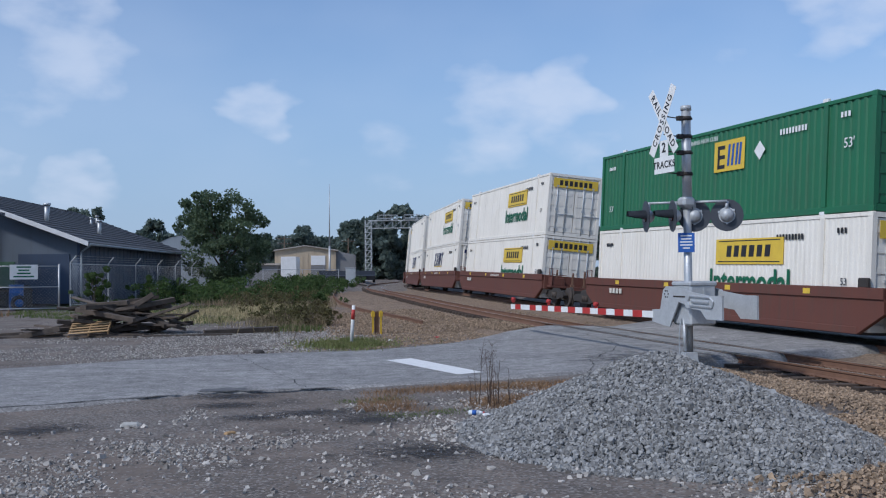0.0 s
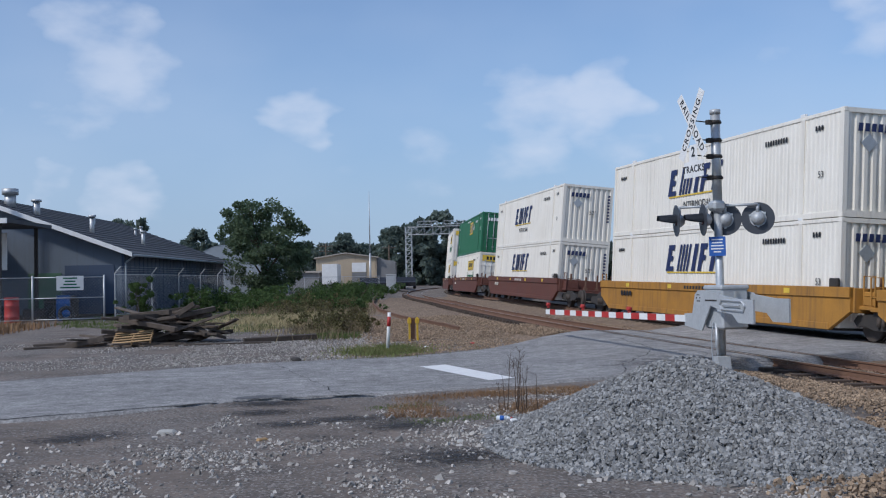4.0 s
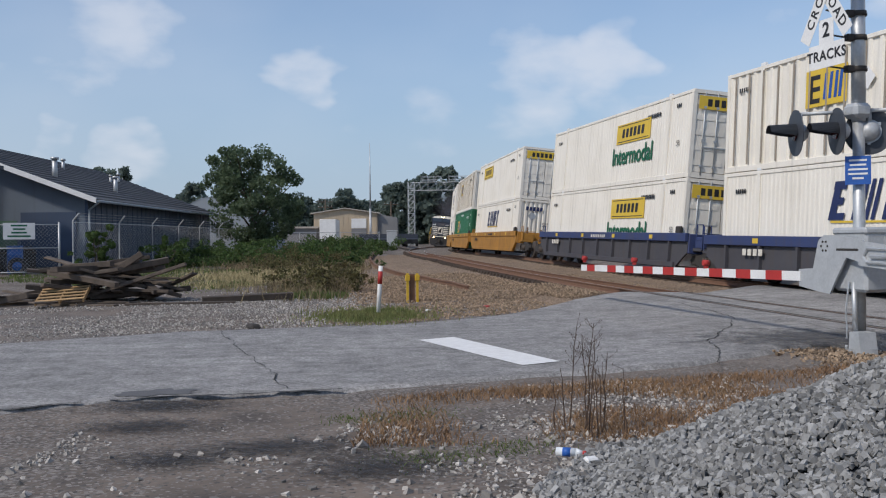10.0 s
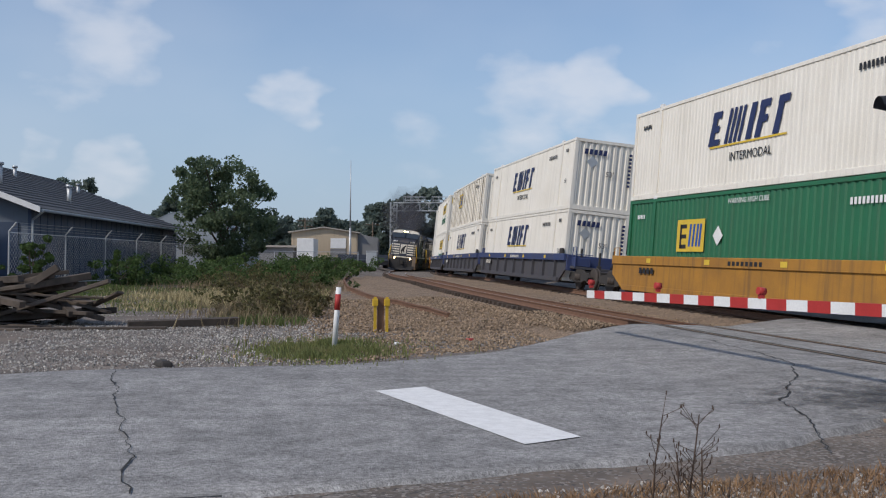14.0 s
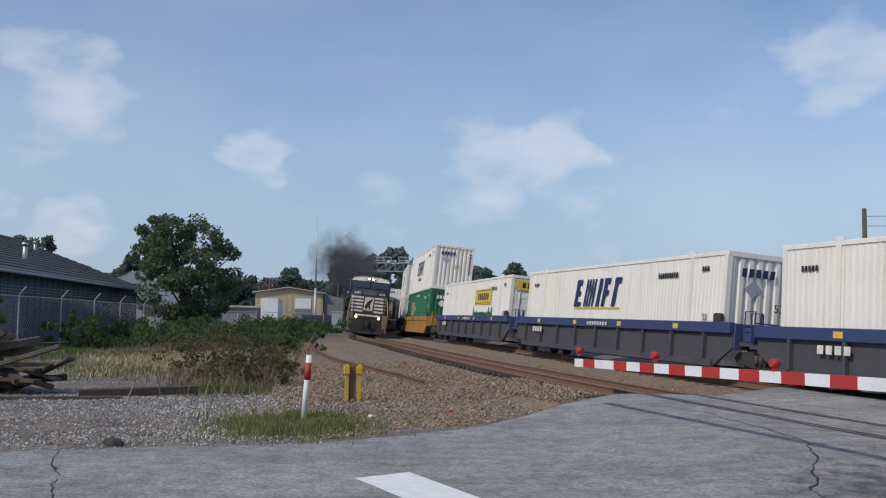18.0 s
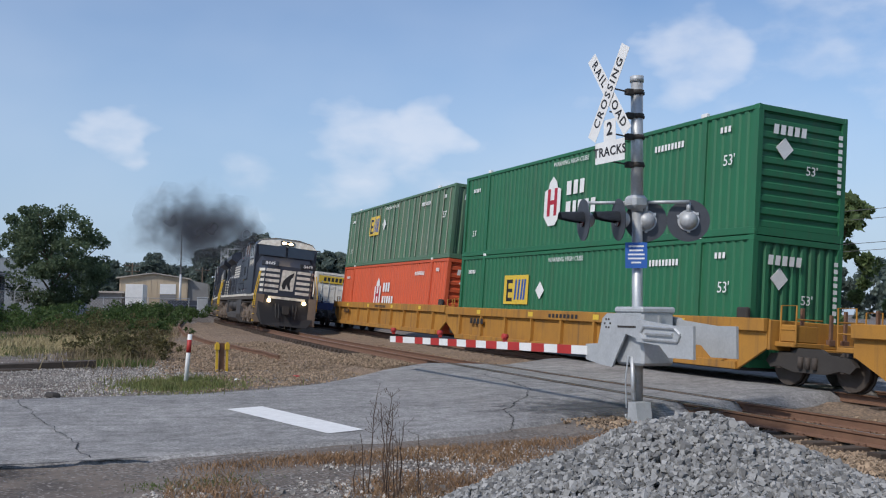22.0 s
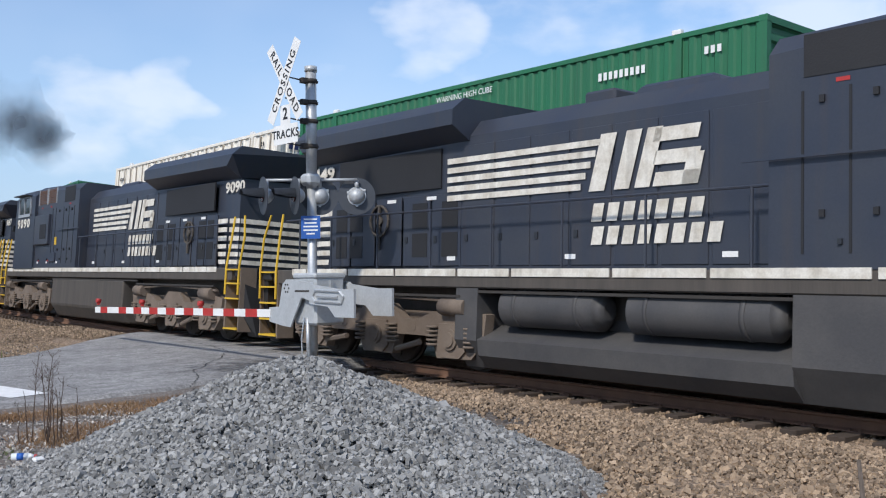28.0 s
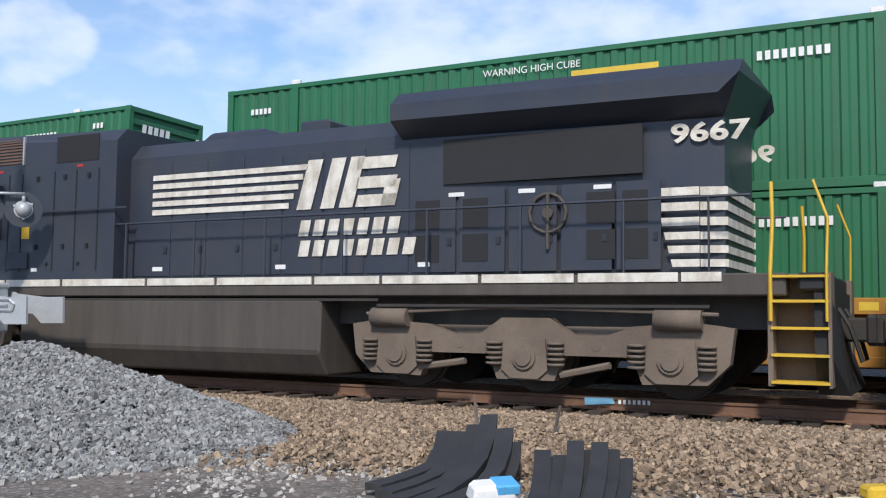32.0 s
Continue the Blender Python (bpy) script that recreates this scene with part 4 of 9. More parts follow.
def box_meshes(kind, colour):
    """The shared meshes of a 53-foot container: kind is ribbed (deep corrugation), fine (shallow) or barred (vertical posts)."""
    key = (kind, colour)
    if key in MESH:
        return MESH[key]
    m = M[colour]
    h, hw = BOX_H, BOX_W / 2
    pitch, depth = {"ribbed": (0.285, 0.036), "fine": (0.2, 0.012), "barred": (0.42, 0.045)}[kind]
    y0, y1, z0, z1 = 0.12, BOX_L - 0.12, 0.16, h - 0.1
    n = int((y1 - y0) / pitch)
    st = (y1 - y0) / n
    sides = []
    for sx in (-1, 1):
        bm = bmesh.new()
        outer, inner = sx * (hw - 0.022), sx * (hw - 0.022 - depth)
        prof = []
        for i in range(n):
            a = y0 + i * st
            if kind == "barred":
                prof += [(a, inner), (a + st * 0.62, inner), (a + st * 0.7, outer), (a + st * 0.92, outer)]
            else:
                prof += [(a, outer), (a + st * 0.36, outer), (a + st * 0.5, inner), (a + st * 0.86, inner)]
        prof.append((y1, prof[0][1]))
        prev = None
        for y, x in prof:
            cur = (bm.verts.new((x, y, z0)), bm.verts.new((x, y, z1)))
            if prev:
                bm.faces.new((prev[0], cur[0], cur[1], prev[1]))
            prev = cur
        sides.append(finish(bm, "side_panel", m))
    bm = bmesh.new()
    box(bm, -hw + 0.05, hw - 0.05, BOX_L - 0.09, BOX_L - 0.05, z0, z1)
    sides.append(finish(bm, "end_panel", m))
    bm = bmesh.new()
    box(bm, -hw + 0.03, hw - 0.03, 0.03, BOX_L - 0.03, 0.05, 0.12)
    sides.append(finish(bm, "floor_panel", m))
    bm = bmesh.new()
    prev = None
    for i in range(53):
        y, z = 0.06 + i * (BOX_L - 0.12) / 52, h - 0.03 - (0.02 if i % 4 > 1 else 0)
        cur = (bm.verts.new((-hw + 0.05, y, z)), bm.verts.new((hw - 0.05, y, z)))
        if prev:
            bm.faces.new((prev[0], prev[1], cur[1], cur[0]))
        prev = cur
    sides.append(finish(bm, "roof_panel", m))
    walls = sides
    bm = bmesh.new()
    for sx in (-1, 1):
        x0, x1 = (sx * hw, sx * (hw - 0.09)) if sx < 0 else (sx * (hw - 0.09), sx * hw)
        box(bm, x0, x1, 0, BOX_L, h - 0.11, h, 0.012)
        box(bm, x0, x1, 0, BOX_L, 0, 0.17, 0.012)
        for y in (0, BOX_L - 0.16):
            box(bm, sx * hw - (0 if sx < 0 else 0.14), sx * hw + (0.14 if sx < 0 else 0), y, y + 0.16, 0.16, h - 0.1)
        for y in (1.82, BOX_L - 2.0):
            box(bm, x0 - 0.004, x1 + 0.004, y, y + 0.18, 0.17, h - 0.1)
    for y in (0.0, BOX_L - 0.12):
        box(bm, -hw + 0.09, hw - 0.09, y, y + 0.12, h - 0.13, h - 0.004)
        box(bm, -hw + 0.09, hw - 0.09, y, y + 0.12, 0, 0.18)
    frame_me = finish(bm, "frame", m)
    bm = bmesh.new()
    box(bm, -0.045, 0.048, 0, 0.18, 0, 0.126, 0.01)
    castings = finish(bm, "corner_casting", m)
    bm = bmesh.new()
    box(bm, -hw / 2 + 0.015, hw / 2 - 0.015, 0.03, 0.075, 0.2, h - 0.15)
    for i in range(5):
        z = 0.42 + i * 0.5
        box(bm, -hw / 2 + 0.12, hw / 2 - 0.14, 0.012, 0.035, z, z + 0.16)
    door = finish(bm, "door", m)
    bm = bmesh.new()
    rod(bm, (0, 0, 0.1), (0, 0, h - 0.08), 0.022)
    for z in (0.35, 1.2, 2.3):
        box(bm, -0.05, 0.05, -0.03, 0.03, z, z + 0.08)
    box(bm, 0, 0.4, -0.02, 0.02, 1.0, 1.04)
    lock = finish(bm, "lock_rod", M["galv"])
    MESH[key] = walls, frame_me, castings, door, lock
    return MESH[key]


def slanted(bm, y, z, w, h, x, lean=0.25):
    """A slanted bar on the side that faces -x; y is its end towards the reader's left."""
    quad(bm, [(x, y, z), (x, y - w, z), (x, y - w - lean * h, z + h), (x, y - lean * h, z + h)])


def logo(ob, style, colour):
    """The livery of the side that faces the yard, drawn in plain shapes."""
    x = -BOX_W / 2 - 0.004
    mid, h = BOX_L / 2, BOX_H
    ys, zs = {"swift": (mid + 0.6, 1.95), "swift_word": (mid + 0.6, 1.75), "hunt": (mid - 2.6, 2.0), "emp": (mid - 1.4, 2.0), "emp_far": (mid + 3.4, 1.7), "emp2": (mid + 3.0, 1.9), "hub": (mid + 1.3, 1.5), "hubemp": (mid - 1.0, 2.0), "": (0, 0), "hunt_far": (mid + 4.0, 2.2)}[style]
    if style in ("swift", "swift_word"):
        bm = bmesh.new()
        y = ys + 2.1
        for k in range(5):
            if k in (1,):
                for j in range(4):
                    slanted(bm, y - 0.24 * j, zs - 0.45, 0.14, 0.95, x, 0.3)
            else:
                slanted(bm, y, zs - 0.45, 0.27, 0.95, x, 0.3)
                if k != 2:
                    slanted(bm, y - 0.2, zs + 0.3, 0.5, 0.2, x - 0.001, 0.3)
                if k in (0, 3):
                    slanted(bm, y - 0.2, zs - 0.08, 0.38, 0.18, x - 0.001, 0.3)
                if k == 0:
                    slanted(bm, y - 0.2, zs - 0.45, 0.42, 0.17, x - 0.001, 0.3)
            y -= (0.9, 1.12, 0.46, 0.86, 0.9)[k]
        tagged(part("emblem", bm, M["navy_logo"], ob, "navy slanted emblem bars"), kind="stuff")
        bm = bmesh.new()
        slanted(bm, ys + 2.0, zs - 0.52, 3.9, 0.05, x, 0.3)
        part("emblem_shade", bm, M["gold"], ob)
        if style == "swift_word":
            part("word", letters("INTERMODAL", 0.34, M["black_logo"]), None, ob, "", side_at(x, ys - 0.2, zs - 0.85))
    if style in ("hunt", "hunt_far"):
        bm = bmesh.new()
        box(bm, x - 0.004, x + 0.004, ys - 1.75, ys + 1.75, zs - 0.36, zs + 0.4)
        p = part("sign_panel", bm, M["gold"], ob, "yellow rectangular sign panel")
        bm = bmesh.new()
        for k in range(6):
            slanted(bm, ys + 1.15 - 0.4 * k, zs - 0.14, 0.26, 0.34, x - 0.008, 0.12)
        for z in (zs - 0.3, zs + 0.32):
            quad(bm, [(x - 0.008, ys - 1.6, z), (x - 0.008, ys + 1.6, z), (x - 0.008, ys + 1.6, z + 0.03), (x - 0.008, ys - 1.6, z + 0.03)])
        tagged(part("lettering", bm, M["black_logo"], p), kind="stuff")
        if style == "hunt":
            part("word", letters("Intermodal", 0.95, M["green_logo"], 0.02), None, ob, "dark green lettering", side_at(x - 0.004, ys, zs - 0.88))
    if style in ("emp", "emp2", "hubemp", "emp_far"):
        bm = bmesh.new()
        box(bm, x - 0.004, x + 0.004, ys - 0.85, ys + 0.85, zs - 0.45, zs + 0.5)
        p = part("sign_panel", bm, M["gold"], ob, "yellow sign panel with dark emblem")
        bm = bmesh.new()
        for z in (zs - 0.3, zs, zs + 0.3):
            slanted(bm, ys + 0.65, z - 0.06, 0.42, 0.12, x - 0.008, 0)
        slanted(bm, ys + 0.65, zs - 0.36, 0.12, 0.72, x - 0.008, 0)
        tagged(part("lettering", bm, M["black_logo"], p), kind="stuff")
        bm = bmesh.new()
        for k in (0, 0.22, 0.44, 0.62):
            slanted(bm, ys + 0.1 - k, zs - 0.3, 0.12, 0.66, x - 0.008, 0.1)
        tagged(part("lettering", bm, M["blue_logo"], p), kind="stuff")
        bm = bmesh.new()
        extrude(bm, [(ys - 1.35, zs), (ys - 1.63, zs + 0.28), (ys - 1.91, zs), (ys - 1.63, zs - 0.28)], "x", x - 0.006, x - 0.001)
        part("placard", bm, M["white"], ob, "white diamond placard")
    if style == "hub":
        bm = bmesh.new()
        extrude(bm, [(ys + a, zs + b) for a, b in ((0.5, -0.45), (0.5, 0.35), (0.28, 0.42), (0.22, 0.6), (0, 0.78), (-0.22, 0.6), (-0.28, 0.42), (-0.5, 0.35), (-0.5, -0.45), (-0.2, -0.75), (0.2, -0.75))], "x", x - 0.004, x + 0.004)
        p = part("shield", bm, M["white"], ob, "white shield emblem")
        bm = bmesh.new()
        for a in (0.3, -0.12):
            slanted(bm, ys + a, zs - 0.45, 0.18, 0.85, x - 0.008, 0)
        slanted(bm, ys + 0.14, zs - 0.1, 0.28, 0.14, x - 0.008, 0)
        tagged(part("lettering", bm, M["red_logo"], p), kind="stuff")
        bm = bmesh.new()
        for r, wds in ((0.12, (0.34, 0.3, 0.3)), (-0.5, (0.34, 0.24, 0.3, 0.3, 0.3))):
            yy = ys - 0.85
            for w in wds:
                slanted(bm, yy, zs + r, w * 0.8, 0.42, x - 0.004, 0.0)
                yy -= w + 0.06
        tagged(part("lettering", bm, M["white"], ob, "white lettering blocks"), kind="stuff")
    # small marks: number bars, length mark, data lines
    ink = M["white"] if colour in ("c_green", "c_olive", "c_orange") else M["black_logo"]
    bm = bmesh.new()
    for k in range(9):
        slanted(bm, 3.9 - 0.14 * k, h - 0.62, 0.09, 0.16, x - 0.003, 0)
    for k in range(3):
        slanted(bm, 1.3 - 0.14 * k, h - 0.5, 0.09, 0.14, x - 0.003, 0)
    for k in range(5):
        slanted(bm, BOX_L - 0.7 - 0.12 * k, h - 0.62, 0.08, 0.13, x - 0.003, 0)
    tagged(part("marking", bm, ink, ob), kind="stuff")
    if colour in ("c_green", "c_olive"):
        part("length_mark", letters("53'", 0.36, ink), None, ob, "", side_at(x - 0.003, 0.95, 1.75))
        part("length_mark", letters("53'", 0.3, ink), None, ob, "", side_at(x - 0.003, BOX_L - 1.0, 0.8))
        tagged(part("caution_words", letters("WARNING HIGH CUBE", 0.2, ink), None, ob, "", side_at(x - 0.003, mid + 0.3, h - 0.3)), kind="stuff")
    elif colour == "c_white":
        part("length_mark", letters("53", 0.26, ink), None, ob, "", side_at(x - 0.003, 1.0, 1.2))


BOXES = []


def container(kind, colour, style, label):
    key = ("box", kind, colour, style)
    if key in MESH:
        ob = copy_thing(MESH[key], Matrix())
    else:
        walls, fr, cast, door, lock = box_meshes(kind, colour)
        ob = thing("container", label, "shipping container", "containers on the train")
        for me in walls:
            part(me.name.split(".")[0], me, None, ob)
        part("frame", fr, None, ob)
        h = BOX_H
        for sx in (-1, 1):
            for y in (-0.006, 1.82, BOX_L - 2.0, BOX_L - 0.17):
                for z in (-0.006, h - 0.12):
                    part("corner_casting", cast, None, ob, at=pose(sx * (BOX_W / 2 - 0.042), y, z))
        if kind == "barred":                          # riveted battens on the side; the brown ones paint rib shadows
            bm = bmesh.new()
            box(bm, -0.012, 0.012, -0.03, 0.03, 0.2, h - 0.14)
            bar = finish(bm, "side_batten", M["batten_pale" if colour == "c_olive" else "batten_brown"])
            for i in range(21):
                part("side_batten", bar, None, ob, at=pose(-BOX_W / 2 - 0.004, 0.5 + i * (BOX_L - 1.0) / 20, 0))
        bm = bmesh.new()
        box(bm, -0.05, 0.05, 0, 0.22, 0, 0.1, 0.01)
        lug = finish(bm, "lifting_bracket", M["white"])
        for sx in (-1, 1):
            for y in (1.84, BOX_L - 2.04):
                part("lifting_bracket", lug, None, ob, at=pose(sx * (BOX_W / 2 - 0.045), y, h - 0.015))
        closed = {"swift": "x", "swift_word": "x", "emp2": "x", "emp_far": "x", "hub": "z"}.get(style, "")
        if closed:                                    # a blank corrugated end instead of doors
            bm = bmesh.new()
            lo, hi = (-BOX_W / 2 + 0.13, BOX_W / 2 - 0.13) if closed == "x" else (0.19, h - 0.14)
            n = 9
            prof = []
            for i in range(n):
                u = lo + (hi - lo) * i / n
                w = (hi - lo) / n
                prof += [(u, 0.03), (u + w * 0.4, 0.03), (u + w * 0.52, 0.08), (u + w * 0.88, 0.08)]
            prof.append((hi, 0.03))
            prev = None
            for u, y in prof:
                ends = ((u, y, 0.17), (u, y, h - 0.12)) if closed == "x" else ((BOX_W / 2 - 0.12, y, u), (-BOX_W / 2 + 0.12, y, u))
                cur = [bm.verts.new(q) for q in ends]
                if prev:
                    bm.faces.new((prev[0], cur[0], cur[1], prev[1]))
                prev = cur
            part("end_panel", bm, M[colour], ob, "corrugated closed end")
            bm = bmesh.new()
            extrude(bm, [(-0.52, 1.75), (-0.27, 2.0), (-0.52, 2.25), (-0.77, 2.0)], "y", 0.012, 0.028)
            part("placard_frame", bm, M["galv" if colour == "c_white" else "white"], ob, "diamond placard frame")
        else:
            for sx in (-1, 1):
                d = part("door", door, None, ob, at=pose(sx * BOX_W / 4, 0, 0))
                for k in (-0.22, 0.22):
                    part("lock_rod", lock, None, d, at=pose(k, 0.0, 0))
        if style.startswith("hunt"):
            bm = bmesh.new()
            box(bm, -1.1, 1.1, -0.028, -0.02, 2.28, 2.72)
            p = part("sign_panel", bm, M["gold"], ob, "yellow sign panel on the doors")
            bm = bmesh.new()
            for k in range(7):
                quad(bm, [(-0.8 + 0.24 * k, -0.032, 2.38), (-0.64 + 0.24 * k, -0.032, 2.38), (-0.64 + 0.24 * k, -0.032, 2.62), (-0.8 + 0.24 * k, -0.032, 2.62)])
            tagged(part("lettering", bm, M["black_logo"], p), kind="stuff")
        else:
            bm = bmesh.new()
            for k in range(5):
                quad(bm, [(-0.9 + 0.2 * k, -0.03, 2.3), (-0.76 + 0.2 * k, -0.03, 2.3), (-0.74 + 0.2 * k, -0.03, 2.52), (-0.88 + 0.2 * k, -0.03, 2.52)])
            for k in range(9):
                quad(bm, [(1.02, -0.03, 2.4 - 0.16 * k), (1.14, -0.03, 2.4 - 0.16 * k), (1.14, -0.03, 2.5 - 0.16 * k), (1.02, -0.03, 2.5 - 0.16 * k)])
            tagged(part("lettering", bm, M["navy_logo"] if colour == "c_white" else M["white"], ob), kind="stuff")
            part("placard", letters("53'", 0.3, M["black_logo"] if colour == "c_white" else M["white"]), None, ob, "", Matrix.Translation((0.25, -0.032, 1.55)) @ ENDM)
        logo(ob, style, colour)
        MESH[key] = ob
    return ob


WELL_L = 17.2


def well_meshes(livery):
    key = ("well", livery)
    if key in MESH:
        return MESH[key]
    body, band, ribs = {"yellow": ("w_yellow", "w_yellow", True), "plain": ("w_yellow", "w_yellow", False), "blue": ("w_dark", "w_blue", True), "brown": ("w_brown", "w_brown", False), "rust": ("w_rust", "w_rust", False)}[livery]
    lo, hi = -0.7, BOX_L + 0.7

    def low(bm, name, material):
        """The deck of the well lies low: sets drawn heights to built ones."""
        for v in bm.verts:
            v.co.z = float(np.interp(v.co.z, [0.3, 0.5, 1.42, 1.74, 2.05], [0.22, 0.42, 1.1, 1.38, 1.68]))
        return finish(bm, name, material)
    bm = bmesh.new()
    extrude(bm, [(lo + 0.9, 0.34), (hi - 0.9, 0.34), (hi, 0.95), (hi, 1.72), (lo, 1.72), (lo, 0.95)], "x", -1.48 if not ribs else -1.42, -1.36)
    side = low(bm, "side_wall", M[body])
    bm = bmesh.new()
    box(bm, -1.53, -1.36, lo, hi, 1.42, 1.74, 0.015)
    chord = low(bm, "top_chord", M[band])
    bm = bmesh.new()
    box(bm, -1.5, -1.36, lo + 0.9, hi - 0.9, 0.32, 0.5, 0.012)
    sill = low(bm, "bottom_sill", M[body])
    bm = bmesh.new()
    extrude(bm, [(-1.53, 0.5), (-1.42, 0.5), (-1.42, 1.42), (-1.53, 1.42)], "y", -0.05, 0.05)
    rib = low(bm, "rib", M[body])
    bm = bmesh.new()
    box(bm, -1.4, 1.4, lo - 0.05, lo + 0.08, 0.9, 1.72, 0.02)
    bulk = low(bm, "bulkhead", M[band])
    bm = bmesh.new()
    box(bm, -1.25, 1.25, -1.3, -0.7, 1.02, 1.16, 0.02)
    box(bm, -0.5, 0.5, -1.35, -0.7, 0.7, 1.02, 0.03)
    platform = low(bm, "end_platform", M["w_dark" if livery == "blue" else band])
    ladder = []
    for sx in (-1, 1):
        bm = bmesh.new()
        for y in (-1.3, -0.85):
            rod(bm, (sx * 1.2, y, 1.1), (sx * 1.2, y, 2.05), 0.02, 6)
        for z in (1.5, 2.05):
            rod(bm, (sx * 1.2, -1.3, z), (sx * 1.2, -0.85, z), 0.018, 6)
        pipe(bm, [(sx * 1.2, -1.3, 1.75), (sx * 0.5, -1.3, 1.75)], 0.018)
        ladder.append(low(bm, "grab_rail", M[band]))
    posts = []
    for x, y, z in ((-0.95, -1.2, 2.0), (-0.2, -1.25, 1.9), (0.45, -1.0, 2.02)):
        bm = bmesh.new()
        box(bm, x - 0.04, x + 0.04, y - 0.03, y + 0.03, 1.1, z, 0.008)
        box(bm, x - 0.09, x + 0.09, y - 0.05, y + 0.05, 1.1, 1.3, 0.01)
        posts.append(low(bm, "stanchion", M["rust" if livery != "blue" else "dark"]))
    bm = bmesh.new()
    box(bm, -1.2, -0.55, -1.28, -0.82, 1.16, 1.62, 0.03)
    gear = low(bm, "brake_box", M[band])
    bm = bmesh.new()
    box(bm, -1.45, -1.33, -0.06, 0.3, 1.72, 1.98, 0.03)
    guide = low(bm, "corner_guide", M["dark"])
    bm = bmesh.new()
    box(bm, -1.36, 1.36, lo + 0.9, hi - 0.9, 0.3, 0.36)
    floor = low(bm, "well_floor", M["dark"])
    refl = []
    for i in range(4):
        bm = bmesh.new()
        y = 2 + i * 3.8
        quad(bm, [(-1.537, y, 1.5), (-1.537, y + 0.3, 1.5), (-1.537, y + 0.3, 1.66), (-1.537, y, 1.66)])
        refl.append(low(bm, "reflector", M["gold"]))
    bm = bmesh.new()
    for k in range(4):
        quad(bm, [(-1.537, 14.2 - 0.28 * k, 1.05), (-1.537, 14.0 - 0.28 * k, 1.05), (-1.537, 14.0 - 0.28 * k, 1.3), (-1.537, 14.2 - 0.28 * k, 1.3)])
    for k in range(8):
        quad(bm, [(-1.537, 8.6 - 0.22 * k, 1.5), (-1.537, 8.46 - 0.22 * k, 1.5), (-1.537, 8.46 - 0.22 * k, 1.63), (-1.537, 8.6 - 0.22 * k, 1.63)])
    marks = low(bm, "marking", M["loco_white"] if livery in ("blue", "brown") else M["black_logo"])
    MESH[key] = dict(stanchion=posts, brake_box=gear, side_wall=side, top_chord=chord, bottom_sill=sill, rib=rib, bulkhead=bulk, end_platform=platform, grab_rail=ladder, corner_guide=guide, well_floor=floor, reflector=refl, marking=marks, ribs=ribs)
    return MESH[key]


def truck_meshes():
    if "truck" in MESH:
        return MESH["truck"]
    bm = bmesh.new()
    extrude(bm, [(-1.25, 0.5), (-1.1, 0.66), (-0.5, 0.7), (-0.3, 0.8), (0.3, 0.8), (0.5, 0.7), (1.1, 0.66), (1.25, 0.5), (1.1, 0.36), (0.85, 0.4), (0.45, 0.3), (-0.45, 0.3), (-0.85, 0.4), (-1.1, 0.36)], "x", -1.12, -1.0)
    sf = finish(bm, "side_frame", M["dark"])
    bm = bmesh.new()
    for k in (-0.2, 0.0, 0.2):
        rod(bm, (-1.14, k, 0.38), (-1.14, k, 0.62), 0.06, 8)
    spring = finish(bm, "spring", M["wheel"])
    bm = bmesh.new()
    for sx in (-1, 1):
        rod(bm, (sx * 0.68, 0, 0), (sx * 0.82, 0, 0), 0.43, 24)
        rod(bm, (sx * 0.64, 0, 0), (sx * 0.69, 0, 0), 0.47, 24)
    rod(bm, (-1.1, 0, 0), (1.1, 0, 0), 0.08, 10)
    wheel = finish(bm, "wheelset", M["wheel"])
    MESH["truck"] = sf, spring, wheel
    return MESH["truck"]


def add_truck(parent, y):
    sf, spring, wheel = truck_meshes()
    bm = bmesh.new()
    box(bm, -1.0, 1.0, -0.2, 0.2, 0.5, 0.75)
    t = part("truck", bm, M["dark"], parent, "grimy two-axle bogie", pose(0, y, 0))
    part("side_frame", sf, None, t)
    part("side_frame", sf, None, t, at=pose(0, 0, 0, 0, 0, 180))
    part("spring", spring, None, t)
    for k in (-0.88, 0.88):
        part("wheelset", wheel, None, t, at=pose(0, k, 0.43))


def well_car(livery, label, end=True):
    key = ("wellcar", livery, end)
    if key in MESH:
        return copy_thing(MESH[key], Matrix())
    w = well_meshes(livery)
    ob = thing("well_car", label, "freight car", "well cars of the container train")
    flip = pose(0, BOX_L, 0, 0, 0, 180)
    for m in (None, flip):
        for k in ("side_wall", "top_chord", "bottom_sill", "bulkhead", "end_platform", "grab_rail", "corner_guide", "reflector", "marking", "stanchion", "brake_box"):
            for me in w[k] if isinstance(w[k], list) else [w[k]]:
                p = part(k, me, None, ob, at=m)
                if k == "marking":
                    tagged(p, kind="stuff")
        if w["ribs"]:
            for i in range(9):
                y = 0.6 + i * (BOX_L - 1.2) / 8
                part("rib", w["rib"], None, ob, at=(m or Matrix()) @ pose(0, y, 0))
    part("well_floor", w["well_floor"], None, ob)
    if livery == "rust":
        for y in (0.75, BOX_L - 0.75):
            part("size_number", letters("53", 0.6, M["w_brown"], 0.012), None, ob, "dark painted size number", side_at(-1.484, y, 0.8))
    add_truck(ob, -1.6)
    if end:
        add_truck(ob, BOX_L + 1.6)
        bm = bmesh.new()
        box(bm, -0.2, 0.2, BOX_L + 1.3, BOX_L + 3.2, 0.72, 0.98, 0.04)
        part("coupler", bm, M["dark"], ob)
    MESH[key] = ob
    return ob


